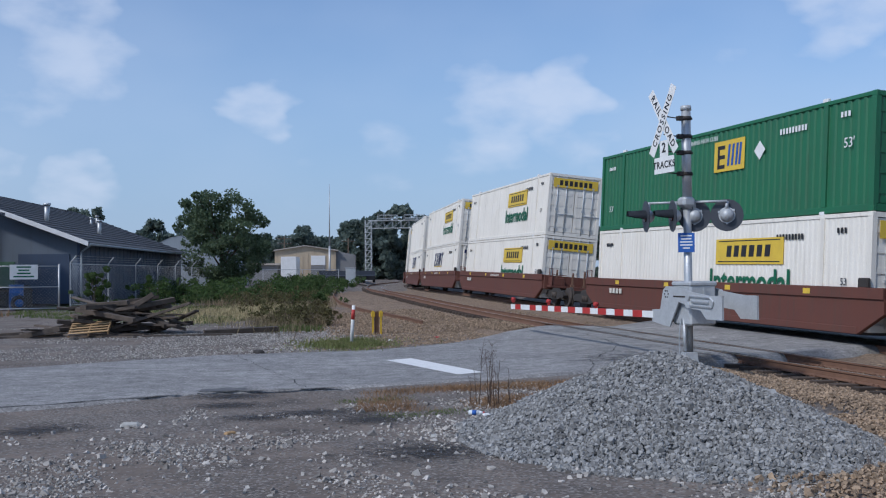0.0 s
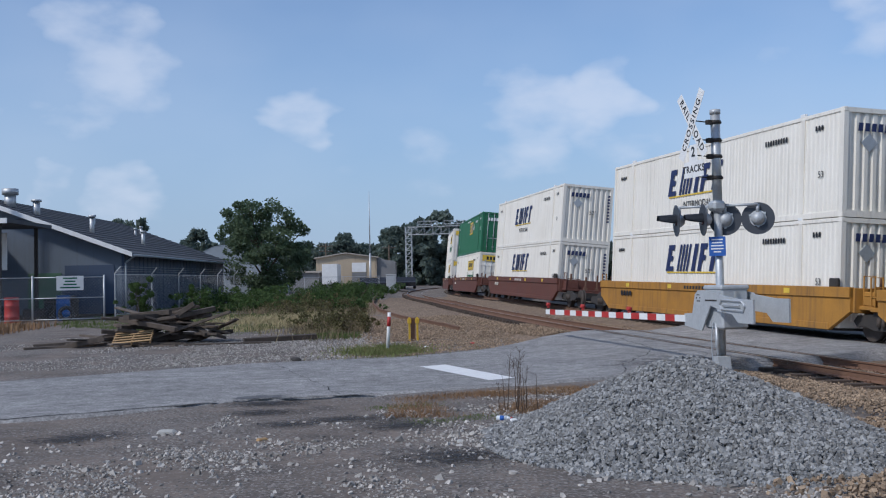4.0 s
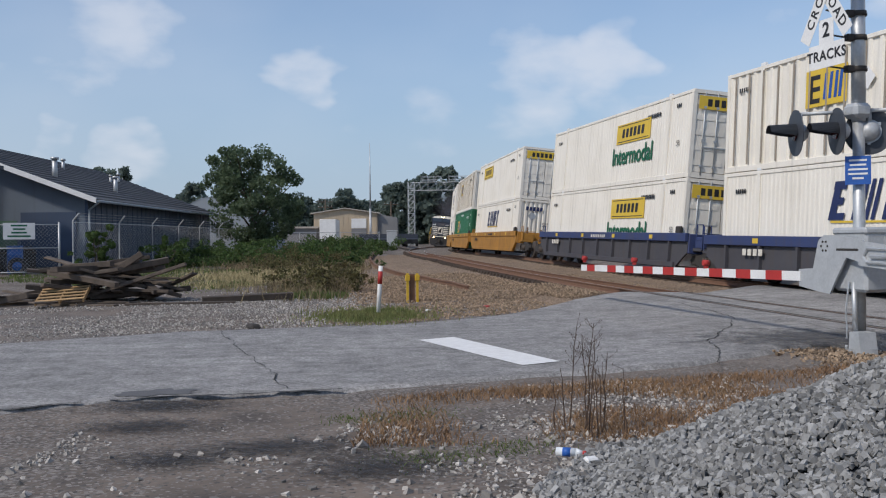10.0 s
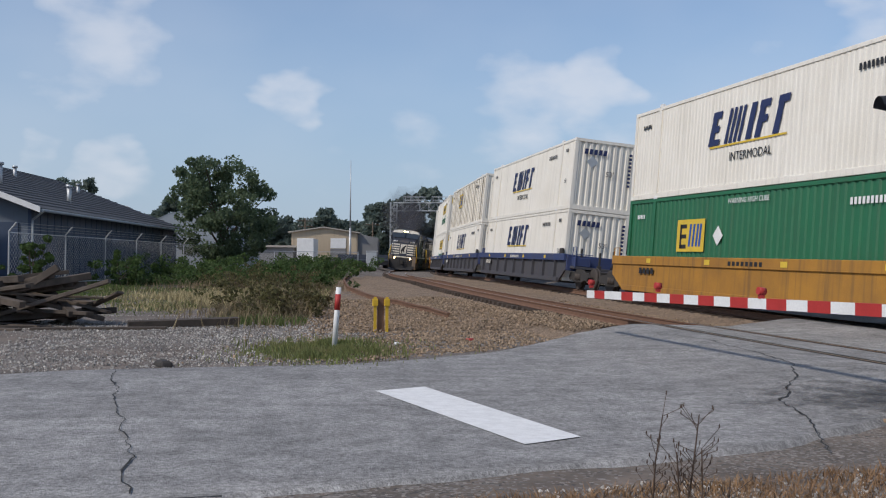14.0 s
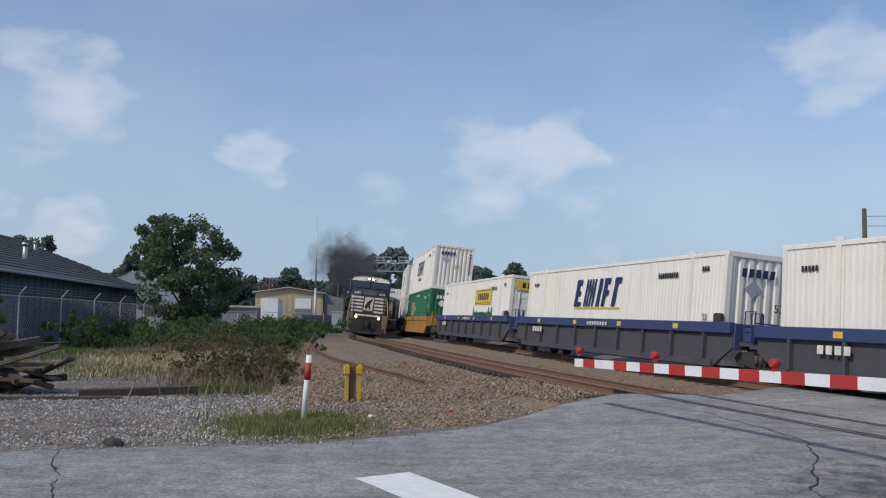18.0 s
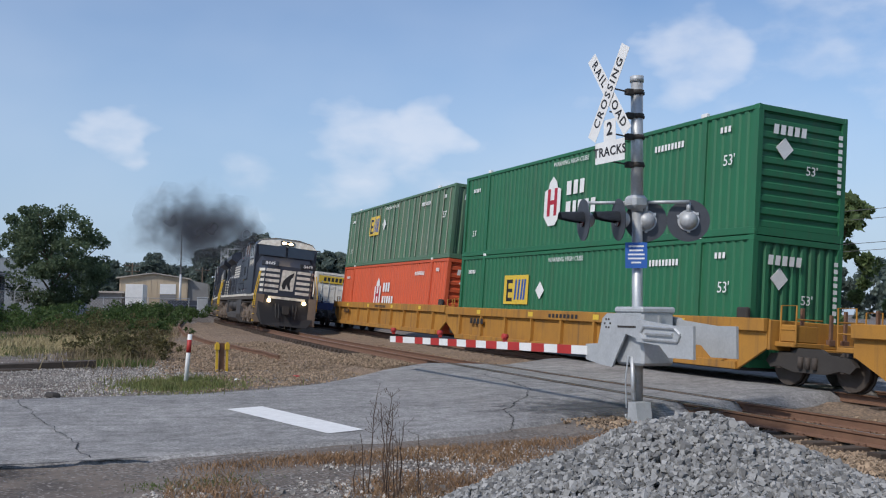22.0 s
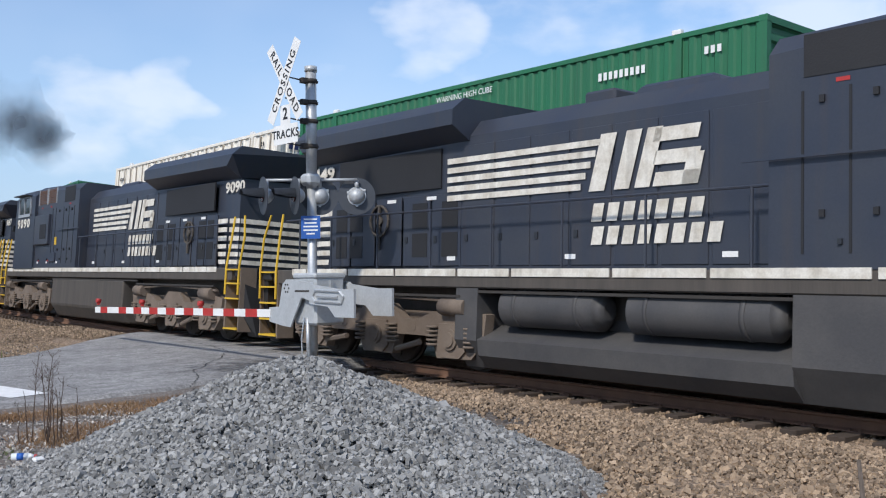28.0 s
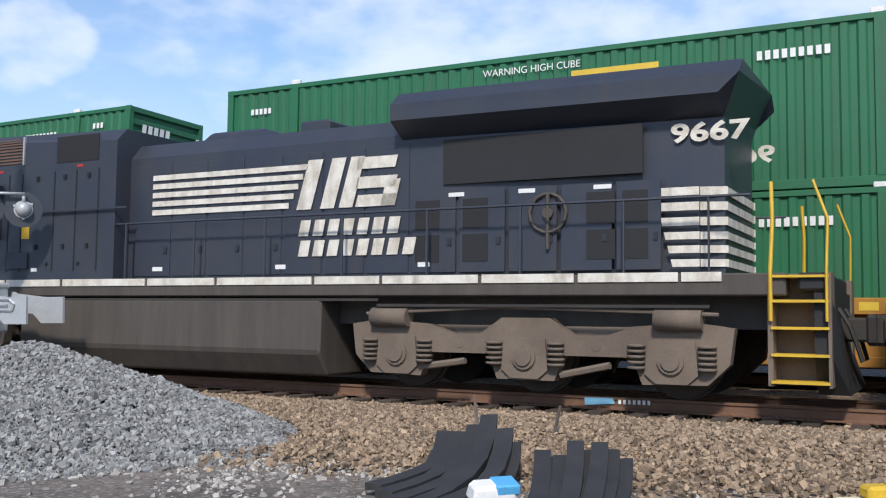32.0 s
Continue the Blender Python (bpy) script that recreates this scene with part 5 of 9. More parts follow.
WHITE = "off-white corrugated shipping container with "
KINDS = {
    "S": ("fine", "c_white", "swift", WHITE + "navy slanted emblem on its side"),
    "T": ("fine", "c_white", "swift_word", WHITE + "navy slanted emblem and black lettering"),
    "J": ("fine", "c_white", "hunt", WHITE + "yellow sign panel and green lettering"),
    "j": ("fine", "c_white", "hunt_far", WHITE + "a yellow sign panel"),
    "W": ("barred", "c_white", "emp2", "dirty white ribbed container with yellow emblem panel"),
    "w": ("fine", "c_white", "", "plain off-white corrugated shipping container"),
    "G": ("ribbed", "c_green", "emp", "green corrugated container with yellow emblem panel"),
    "L": ("ribbed", "c_green", "emp_far", "green corrugated container with yellow emblem panel"),
    "H": ("ribbed", "c_green", "hub", "green corrugated container with white shield emblem"),
    "g": ("ribbed", "c_green", "", "plain green corrugated shipping container"),
    "O": ("barred", "c_olive", "emp2", "faded green ribbed container with yellow emblem panel"),
    "R": ("ribbed", "c_orange", "hub", "orange-red corrugated container with white emblem"),
}
WELLS = {"b": ("brown", "oxide-red well car carrying stacked containers"), "y": ("plain", "yellow-orange well car with smooth side"), "B": ("blue", "grimy well car with blue top band"),
         "Y": ("yellow", "yellow ribbed well car with grime streaks"), "r": ("rust", "rusty orange well car")}
# near end at the start (metres along the far track), car, lower box, upper box
CONSIST = [(146.0, "b", "S", "w"), (127.0, "b", "J", "J"), (108.5, "b", "S", "S"), (87.0, "b", "w", "J"), (64.5, "b", "S", "w"), (45.6, "b", "S", "J"),
           (26.6, "b", "J", "J"), (3.6, "b", "J", "G"), (-19.0, "b", "S", "T"), (-42.9, "y", "S", "T"), (-61.2, "y", "L", "W"), (-80.4, "y", "S", "j"),
           (-103.4, "B", "J", "J"), (-122.2, "B", "S", "W"), (-140.5, "B", "S", "T"), (-163.4, "y", "L", "T"), (-185.2, "B", "J", ""), (-204.0, "B", "S", ""), (-222.5, "B", "J", ""),
           (-246.5, "Y", "R", "O"), (-264.1, "Y", "L", "H"), (-283.65, "Y", "H", "G"), (-306.3, "r", "L", "G"), (-329.2, "b", "R", "W"), (-347.0, "b", "L", "H"), (-365.9, "b", "g", "W"),
           (-388.3, "Y", "L", "H"), (-407.4, "Y", "g", "G")]
SPEED = 12.276
FAR_TRAIN = []
for i, (p0, car, low, top) in enumerate(CONSIST):
    p0 -= 0.55
    lone = i == 0 or CONSIST[i - 1][0] - p0 > 20.5
    FAR_TRAIN.append((well_car(*WELLS[car], lone), p0, 0.0))
    FAR_TRAIN.append((container(*KINDS[low]), p0, 0.3))
    if top:
        FAR_TRAIN.append((container(*KINDS[top]), p0, 0.3 + BOX_H + 0.02))


# ---------------------------------------------------------------- locomotives
LOCO_L, LOCO_K = 21.2, 1.045                       # drawn length, and the scale to the true 22.2 m
SIDE_R = Matrix(((0, 0, 1, 0), (1, 0, 0, 0), (0, 1, 0, 0), (0, 0, 0, 1)))      # writing on a side that faces +x


def on_side(sx, x, y, z):
    return Matrix.Translation((sx * x, y, z)) @ (SIDE if sx < 0 else SIDE_R)


def side_quad(bm, sx, x, y0, y1, z0, z1, lean=0.0):
    quad(bm, [(sx * x, y0, z0), (sx * x, y1, z0), (sx * x, y1 + lean, z1), (sx * x, y0 + lean, z1)])


def loco_meshes():
    if "loco" in MESH:
        return MESH["loco"]
    d = {}

    def shape(bm):
        """Sets the rows of the drawing to the built heights and lengths: taller cab, bogie further forward."""
        for v in bm.verts:
            y, z = v.co.y, v.co.z
            if y < 9.3:
                v.co.z = float(np.interp(z, [1.22, 1.5, 2.7, 2.98, 3.15, 3.75, 3.85, 4.2, 4.47], [1.35, 1.63, 2.9, 3.22, 3.56, 4.1, 4.18, 4.38, 4.55])) if z > 1.22 else z * 1.107
            else:
                v.co.z = float(np.interp(z, [1.22, 1.5, 2.2, 5.0], [1.35, 1.63, 2.25, 5.0])) if z > 1.22 else z * 1.107
            v.co.y = float(np.interp(y, [0, 0.95, 1.55, 2.42, 3.05, 4.6, 5.1, 7.5, 10, 18.4, 19.9, 20.5, 21.2], [0, 0.72, 1.32, 2.1, 2.68, 4.1, 4.65, 7.0, 10, 18.4, 19.5, 20.3, 21.2]))

    def keep(name, bm, material, built=True):
        if built:
            shape(bm)
        d[name] = finish(bm, name, M[material])

    def keep_each(name, boxes, material, bevel=0.0, built=True):
        d[name] = []
        for b in boxes:
            bm = bmesh.new()
            box(bm, *b, bevel)
            if built:
                shape(bm)
            d[name].append(finish(bm, name, M[material]))

    def sides(x0, x1, y0, y1, z0, z1):
        return [(*sorted((sx * x0, sx * x1)), y0, y1, z0, z1) for sx in (-1, 1)]
    bm = bmesh.new()
    box(bm, -1.46, 1.46, 0.7, 20.5, 1.22, 1.5, 0.02)
    box(bm, -0.9, 0.9, 0.9, 20.3, 0.85, 1.22)
    keep("underframe", bm, "loco_tank")
    y, rows = 1.5, []
    for w in (1.0, 1.5, 1.2, 1.9, 1.3, 1.7, 1.5, 1.9, 1.2, 1.6, 1.4, 1.6, 0.7):
        rows += sides(1.462, 1.48, y, y + w - 0.06, 1.4, 1.52)
        y += w
    keep_each("sill_stripe", rows, "loco_white")
    bm = bmesh.new()
    extrude(bm, [(-1.25, 1.5), (-1.25, 2.7), (-1.05, 2.98), (1.05, 2.98), (1.25, 2.7), (1.25, 1.5)], "y", 0.95, 2.5)
    for v in bm.verts:
        if v.co.y < 1.0:
            v.co.x *= 0.9
            if v.co.z > 2.0:
                v.co.z -= 0.12
        else:
            v.co.z += 0.2 if v.co.z > 2 else 0
            v.co.x *= 1.16
    keep("nose", bm, "loco")
    bm = bmesh.new()
    extrude(bm, [(-1.52, 1.5), (-1.54, 3.75), (-1.3, 4.2), (-0.6, 4.47), (0.6, 4.47), (1.3, 4.2), (1.54, 3.75), (1.52, 1.5)], "y", 2.42, 5.1)
    for v in bm.verts:
        if v.co.y < 2.6 and v.co.z > 3.0:
            v.co.y += (v.co.z - 3.2) * 0.22
    keep("cab", bm, "loco")
    bm = bmesh.new()
    for sx in (-1, 1):
        pts = [(sx * 0.06, 2.37, 3.22), (sx * 1.4, 2.4, 3.22), (sx * 1.42, 2.5, 3.72), (sx * 0.06, 2.47, 3.85)]
        quad(bm, pts)
    keep("windscreen", bm, "screen")
    bm = bmesh.new()
    quad(bm, [(-1.5, 2.53, 3.8), (1.5, 2.53, 3.8), (1.27, 2.62, 4.17), (-1.27, 2.62, 4.17)])
    quad(bm, [(-1.27, 2.62, 4.17), (1.27, 2.62, 4.17), (0.62, 2.68, 4.44), (-0.62, 2.68, 4.44)])
    extrude(bm, [(-1.35, 4.22), (-0.6, 4.5), (0.6, 4.5), (1.35, 4.22), (1.35, 4.19), (0.6, 4.465), (-0.6, 4.465), (-1.35, 4.19)], "y", 2.6, 3.6)
    keep("brow_panel", bm, "loco_white")
    bm = bmesh.new()
    for x in (-0.16, 0.16):
        rod(bm, (x, 2.46, 4.08), (x, 2.6, 4.08), 0.115, 16)
    keep("headlight", bm, "head")
    bm = bmesh.new()
    box(bm, -0.34, 0.34, 2.5, 2.7, 3.9, 4.26, 0.02)
    keep("headlight_box", bm, "black")
    bm = bmesh.new()
    for x in (-0.85, 0.85):
        rod(bm, (x, 0.28, 1.36), (x, 0.4, 1.36), 0.085, 16)
    keep("ditch_light", bm, "head", False)
    keep_each("side_window", [q for a, b in ((3.05, 3.75), (3.83, 4.6)) for q in sides(1.535, 1.55, a, b, 3.15, 3.75)], "screen")
    d["window_frame"] = []
    for sx in (-1, 1):
        bm = bmesh.new()
        x0, x1 = sorted((sx * 1.53, sx * 1.575))
        for a in (2.99, 3.76, 4.6):
            box(bm, x0, x1, a, a + 0.06, 3.1, 3.8)
        for z in (3.09, 3.76):
            box(bm, x0, x1, 2.99, 4.66, z, z + 0.05)
        shape(bm)
        d["window_frame"].append(finish(bm, "window_frame", M["galv"]))
    keep_each("sun_visor", sides(1.53, 1.78, 3.0, 4.7, 3.83, 3.87), "loco")
    bm = bmesh.new()
    extrude(bm, [(-1.46, 1.5), (-1.46, 4.05), (-1.25, 4.28), (1.25, 4.28), (1.46, 4.05), (1.46, 1.5)], "y", 5.1, 9.4)
    keep("equipment_hood", bm, "loco")
    keep_each("louvre", [q for a in (5.4, 6.5) for k in range(9) for q in sides(1.455, 1.478, a, a + 0.9, 3.42 + k * 0.066, 3.45 + k * 0.066)], "rust")
    keep_each("access_panel", sides(1.4, 1.56, 4.78, 6.4, 2.42, 3.42), "loco", 0.02, False)
    keep_each("grille_panel", sides(1.555, 1.57, 5.5, 6.2, 2.62, 3.1) + sides(1.455, 1.47, 7.8, 8.85, 3.75, 4.22), "loco_grille", 0.0, False)
    keep_each("yellow_tag", sides(1.455, 1.47, 6.95, 7.15, 2.4, 2.65), "yellow", 0.0, False)
    keep_each("panel_seam", [q for y in (4.66, 6.55, 6.9, 7.75, 8.3, 8.85) for q in sides(1.455, 1.468, y, y + 0.03, 1.8, 3.6)] + sides(1.455, 1.468, 2.2, 4.66, 2.62, 2.65), "loco_grille", 0.0, False)
    keep_each("vent_box", sides(1.4, 1.5, 6.6, 7.15, 1.85, 2.15), "loco", 0.01, False)
    keep_each("handrail_bar", sides(1.5, 1.53, 7.4, 9.6, 2.86, 2.89), "loco", 0.0, False)
    keep_each("lifting_lug", [q for y in (2.9, 3.6, 4.4, 5.2, 6.2, 7.6, 8.4) for q in sides(1.455, 1.49, y, y + 0.05, 1.9, 1.96)], "black", 0.0, False)
    keep_each("hood_hinge", [q for y in (7.3, 8.0, 8.6) for z in (2.2, 3.45) for q in sides(1.455, 1.49, y, y + 0.06, z, z + 0.08)], "loco_grille", 0.0, False)
    keep_each("under_pipe", sides(1.4, 1.44, 6.9, 14.6, 1.28, 1.32) + sides(1.42, 1.46, 1.6, 7.0, 1.2, 1.24) + sides(1.42, 1.46, 14.6, 19.4, 1.2, 1.24), "dark", 0.0, False)
    keep_each("red_tag", [q for y in (5.6, 6.7) for q in sides(1.455, 1.468, y, y + 0.14, 1.73, 1.77)] + [q for y in (5.7, 6.75, 8.6) for q in sides(1.455, 1.468, y, y + 0.13, 3.25, 3.3)], "red")
    keep_each("louvre_post", [q for y in (5.36, 6.33, 6.46, 7.42) for q in sides(1.455, 1.49, y, y + 0.04, 3.38, 4.04)], "galv")
    bm = bmesh.new()
    extrude(bm, [(-1.12, 1.5), (-1.12, 3.75), (-0.9, 4.02), (0.9, 4.02), (1.12, 3.75), (1.12, 1.5)], "y", 9.4, 15.0)
    box(bm, -0.7, 0.7, 10.4, 12.0, 4.0, 4.22, 0.05, (0.1, 0.2))
    box(bm, -0.45, 0.45, 12.4, 13.0, 4.0, 4.3, 0.04)
    keep("engine_hood", bm, "loco")
    bm = bmesh.new()
    extrude(bm, [(-1.12, 1.5), (-1.12, 3.7), (1.12, 3.7), (1.12, 1.5)], "y", 15.0, 19.9)
    for v in bm.verts:
        if v.co.y > 19:
            v.co.x *= 0.86
    keep("radiator_hood", bm, "loco")
    bm = bmesh.new()
    extrude(bm, [(-1.1, 3.66), (-1.5, 3.9), (-1.5, 4.15), (-1.25, 4.36), (1.25, 4.36), (1.5, 4.15), (1.5, 3.9), (1.1, 3.66)], "y", 14.8, 19.9)
    for v in bm.verts:
        if v.co.y > 19:
            v.co.y += 0.2 if v.co.z > 4 else 0
            v.co.x *= 0.9
    keep("radiator_wing", bm, "loco")
    keep_each("intake_grille", sides(1.1, 1.135, 15.5, 18.5, 2.95, 3.62), "loco_grille")
    rows, hinge = [], []
    for k in range(12):                              # hood doors, each a proud panel with a latch
        y = 9.5 + 0.78 * k
        rows += sides(1.11, 1.138, y + 0.03, y + 0.75, 1.58, 3.6 if y + 0.78 < 15 else 2.85)
        hinge += sides(1.13, 1.155, y + 0.62, y + 0.69, 2.02, 2.14)
    keep_each("hood_door", rows, "loco", 0.008)
    keep_each("door_latch", hinge, "black")
    keep_each("vent_door", [q for y in (15.05, 15.83, 17.7, 18.2) for z0, z1 in ((1.75, 2.2), (2.28, 2.72)) for q in sides(1.13, 1.145, y, y + 0.4, z0, z1)], "loco_grille")
    d["brake_wheel"] = []
    for sx in (-1, 1):
        bm = bmesh.new()
        ring = [(sx * 1.17, 17.15 + 0.27 * math.cos(2 * math.pi * i / 14), 2.5 + 0.27 * math.sin(2 * math.pi * i / 14)) for i in range(15)]
        pipe(bm, ring, 0.025, 6)
        pipe(bm, [(sx * 1.17, 17.15, 2.77), (sx * 1.17, 17.15, 2.0)], 0.03, 6)
        rod(bm, (sx * 1.12, 17.15, 2.5), (sx * 1.19, 17.15, 2.5), 0.08)
        d["brake_wheel"].append(finish(bm, "brake_wheel", M["loco_tank"]))
    # rounded end panel
    bm = bmesh.new()
    extrude(bm, [(-1.45, 1.18), (-1.47, 0.45), (-1.2, 0.12), (1.2, 0.12), (1.47, 0.45), (1.45, 1.18)], "y", 7.5, 13.6)
    bmesh.ops.bevel(bm, geom=list(bm.edges), offset=0.04, segments=1, affect="EDGES")
    keep("fuel_tank", bm, "loco_tank")
    bm = bmesh.new()
    extrude(bm, [(-0.85, 1.15), (-0.9, 0.72), (-1.45, 0.52), (-1.42, 0.3), (-1.2, 0.12), (1.2, 0.12), (1.42, 0.3), (1.45, 0.52), (0.9, 0.72), (0.85, 1.15)], "y", 9.15, 14.2)
    extrude(bm, [(-1.45, 1.22), (-1.47, 0.5), (-1.2, 0.12), (1.2, 0.12), (1.47, 0.5), (1.45, 1.22)], "y", 7.4, 9.15)
    extrude(bm, [(-1.45, 1.22), (-1.47, 0.5), (-1.2, 0.12), (1.2, 0.12), (1.47, 0.5), (1.45, 1.22)], "y", 14.2, 14.7)
    keep("stepped_fuel_tank", bm, "tank_dark")
    bm = bmesh.new()
    d["air_reservoir"] = []
    for a, b in ((9.4, 11.35), (11.95, 13.75)):
        for sx in (-1, 1):
            bm = bmesh.new()
            rod(bm, (sx * 1.17, a, 0.98), (sx * 1.17, b, 0.98), 0.27, 20, caps=False)
            rod(bm, (sx * 1.17, a - 0.12, 0.98), (sx * 1.17, a, 0.98), 0.12, 20, 0.27)
            rod(bm, (sx * 1.17, b, 0.98), (sx * 1.17, b + 0.12, 0.98), 0.27, 20, 0.12)
            for y in (a + 0.3, b - 0.3):
                rod(bm, (sx * 1.17, y - 0.03, 0.98), (sx * 1.17, y + 0.03, 0.98), 0.278, 20)
            shape(bm)
            d["air_reservoir"].append(finish(bm, "air_reservoir", M["tank_dark"]))
    bm = bmesh.new()
    extrude(bm, [(-1.4, 1.3), (-1.4, 0.6), (-1.1, 0.16), (1.1, 0.16), (1.4, 0.6), (1.4, 1.3)], "y", 0.55, 0.78)
    for v in bm.verts:
        if v.co.z < 0.7 and abs(v.co.x) < 1.2 and v.co.y < 0.6:
            v.co.y -= 0.25
    box(bm, -1.45, 1.45, 0.6, 1.0, 1.28, 1.5, 0.03)
    keep("pilot", bm, "loco_grille")
    bm = bmesh.new()
    box(bm, -0.16, 0.16, 0.1, 0.7, 0.72, 1.0, 0.03)
    box(bm, -0.2, 0.12, -0.08, 0.16, 0.68, 1.04, 0.04)
    keep("coupler", bm, "dark")
    d["air_hose"] = []
    for x in (-0.5, -0.35, 0.35, 0.5):
        bm = bmesh.new()
        pipe(bm, [(x, 0.55, 1.1), (x, 0.38, 0.9), (x * 0.95, 0.28, 0.7), (x * 0.9, 0.2, 0.5)], 0.03, 6)
        shape(bm)
        d["air_hose"].append(finish(bm, "air_hose", M["rubber"]))
    keep_each("step_well", sides(1.1, 1.47, 1.28, 1.34, 0.25, 1.5) + sides(1.1, 1.47, 0.52, 0.57, 0.25, 1.5) + sides(1.08, 1.12, 0.57, 1.28, 0.25, 1.5), "loco_dirt")
    keep_each("step", [q for k in range(5) for q in sides(1.12, 1.5, 0.55, 1.3, 0.28 + k * 0.29, 0.31 + k * 0.29)], "yellow")
    d["end_handrail"] = []
    for sx in (-1, 1):
        for y in (0.58, 1.3):
            bm = bmesh.new()
            pipe(bm, [(sx * 1.5, y, 0.95), (sx * 1.5, y, 1.5), (sx * 1.42, y - 0.02, 2.1), (sx * 1.36, y + 0.2 if y < 1 else y, 2.55)], 0.024, 6)
            shape(bm)
            d["end_handrail"].append(finish(bm, "end_handrail", M["yellow"]))
    bm = bmesh.new()
    for sx in (-1, 1):
        rod(bm, (sx * 1.42, 9.4, 2.55), (sx * 1.42, 20.2, 2.55), 0.02, 6)
        for k in range(8):
            y = 9.6 + k * 1.45
            rod(bm, (sx * 1.42, y, 1.5), (sx * 1.42, y, 2.55), 0.02, 6)
    keep("side_handrail", bm, "loco")
    bm = bmesh.new()
    for i in range(5):
        z = 1.62 + i * 0.24
        for sx in (-1, 1):
            quad(bm, [(sx * 0.42, 0.935 + 0.03 * (z > 2.6), z), (sx * 1.1, 0.935 + 0.03 * (z > 2.6), z), (sx * 1.09, 0.94, z + 0.13), (sx * 0.42, 0.94, z + 0.13)])
            q = 0.95 + 0.36 + 0.075 * i                # the ends of the side stripes step back upwards
            quad(bm, [(sx * 1.16, 0.95, z), (sx * (1.16 + 0.27 * (q - 0.95)), q, z), (sx * (1.17 + 0.27 * (q - 0.95)), q + 0.05, z + 0.13), (sx * 1.15, 0.95, z + 0.13)])
    quad(bm, [(-0.36, 0.93, 1.75), (0.3, 0.93, 1.75), (0.36, 0.94, 2.7), (-0.3, 0.94, 2.7)])
    quad(bm, [(-0.9, 0.59, 1.33), (0.9, 0.59, 1.33), (0.9, 0.59, 1.45), (-0.9, 0.59, 1.45)])
    keep("nose_stripes", bm, "loco_white")
    bm = bmesh.new()
    extrude(bm, [(-0.2, 1.8), (-0.1, 1.84), (-0.05, 2.05), (0.02, 1.92), (0.1, 1.8), (0.16, 1.86), (0.1, 2.1), (0.16, 2.34), (0.24, 2.42), (0.28, 2.62), (0.16, 2.55), (0.02, 2.46), (-0.12, 2.32), (-0.22, 2.18), (-0.28, 1.98)], "y", 0.92, 0.926)
    keep("nose_emblem", bm, "black_logo")
    bm = bmesh.new()
    for i in range(6):
        z = 1.62 + i * 0.2
        for sx in (-1, 1):
            q = 19.02 - 0.06 * i
            quad(bm, [(sx * 1.11, q, z), (sx * 1.11, 19.5, z), (sx * 1.11, 19.5, z + 0.11), (sx * 1.11, q - 0.03, z + 0.11)])
            quad(bm, [(sx * 1.06, 19.5, z), (sx * 0.97, 19.93, z), (sx * 0.97, 19.93, z + 0.11), (sx * 1.06, 19.5, z + 0.11)])
        quad(bm, [(-0.94, 19.92, z), (0.94, 19.92, z), (0.94, 19.92, z + 0.11), (-0.94, 19.92, z + 0.11)])
    keep("tail_stripes", bm, "loco_white")
    keep_each("notice", [q for k in range(3) for q in sides(1.455, 1.468, 5.5 + k * 1.1, 5.62 + k * 1.1, 1.66, 1.72) + sides(1.136, 1.145, 9.9 + k * 2.6, 10.1 + k * 2.6, 1.68, 1.76) + sides(1.136, 1.145, 15.6 + k * 1.1, 15.85 + k * 1.1, 2.76, 2.82)], "white")
    # bogies
    bm = bmesh.new()
    extrude(bm, [(-2.78, 0.95), (-2.3, 1.02), (-1.5, 0.96), (-1.1, 0.82), (-0.7, 0.82), (-0.35, 1.06), (0.35, 1.06), (0.7, 0.82), (1.1, 0.82), (1.5, 0.96), (2.3, 1.02), (2.78, 0.95), (2.72, 0.5), (2.45, 0.24), (1.62, 0.22), (1.48, 0.56), (0.55, 0.56), (0.42, 0.22), (-0.42, 0.22), (-0.55, 0.56), (-1.48, 0.56), (-1.62, 0.22), (-2.45, 0.24), (-2.72, 0.5)], "x", -1.34, -1.16)
    for k in (-1.0, 1.0):
        rod(bm, (-1.348, k, 0.7), (-1.335, k, 0.7), 0.07, 12)
    keep("side_frame", bm, "loco_dirt", False)
    d["axle_box"] = []
    for k in (-2.0, 0.0, 2.0):
        bm = bmesh.new()
        extrude(bm, [(k - 0.34, 0.36), (k - 0.3, 0.78), (k + 0.3, 0.78), (k + 0.34, 0.36), (k + 0.2, 0.24), (k - 0.2, 0.24)], "x", -1.38, -1.3)
        rod(bm, (-1.42, k, 0.53), (-1.36, k, 0.53), 0.17, 14)
        rod(bm, (-1.45, k, 0.53), (-1.4, k, 0.53), 0.12, 14)
        d["axle_box"].append(finish(bm, "axle_box", M["loco_dirt"]))
    d["spring"] = []
    for k in (-2.45, -1.55, -0.45, 0.45, 1.55, 2.45):
        bm = bmesh.new()
        for j in range(5):
            rod(bm, (-1.36, k, 0.42 + j * 0.07), (-1.36, k, 0.455 + j * 0.07), 0.12, 10)
        d["spring"].append(finish(bm, "spring", M["loco_dirt"]))
    bm = bmesh.new()
    for k in (-2.3, 1.9):
        rod(bm, (-1.38, k - 0.1, 1.05), (-1.38, k + 0.5, 1.05), 0.14, 12)
    pipe(bm, [(-1.4, -2.6, 1.12), (-1.4, -1.4, 1.16), (-1.4, 0.4, 1.2), (-1.4, 2.5, 1.1)], 0.025, 6)
    pipe(bm, [(-1.36, -1.2, 0.45), (-1.3, -0.5, 0.3)], 0.05, 6)
    pipe(bm, [(-1.36, 0.9, 0.45), (-1.3, 1.6, 0.35)], 0.05, 6)
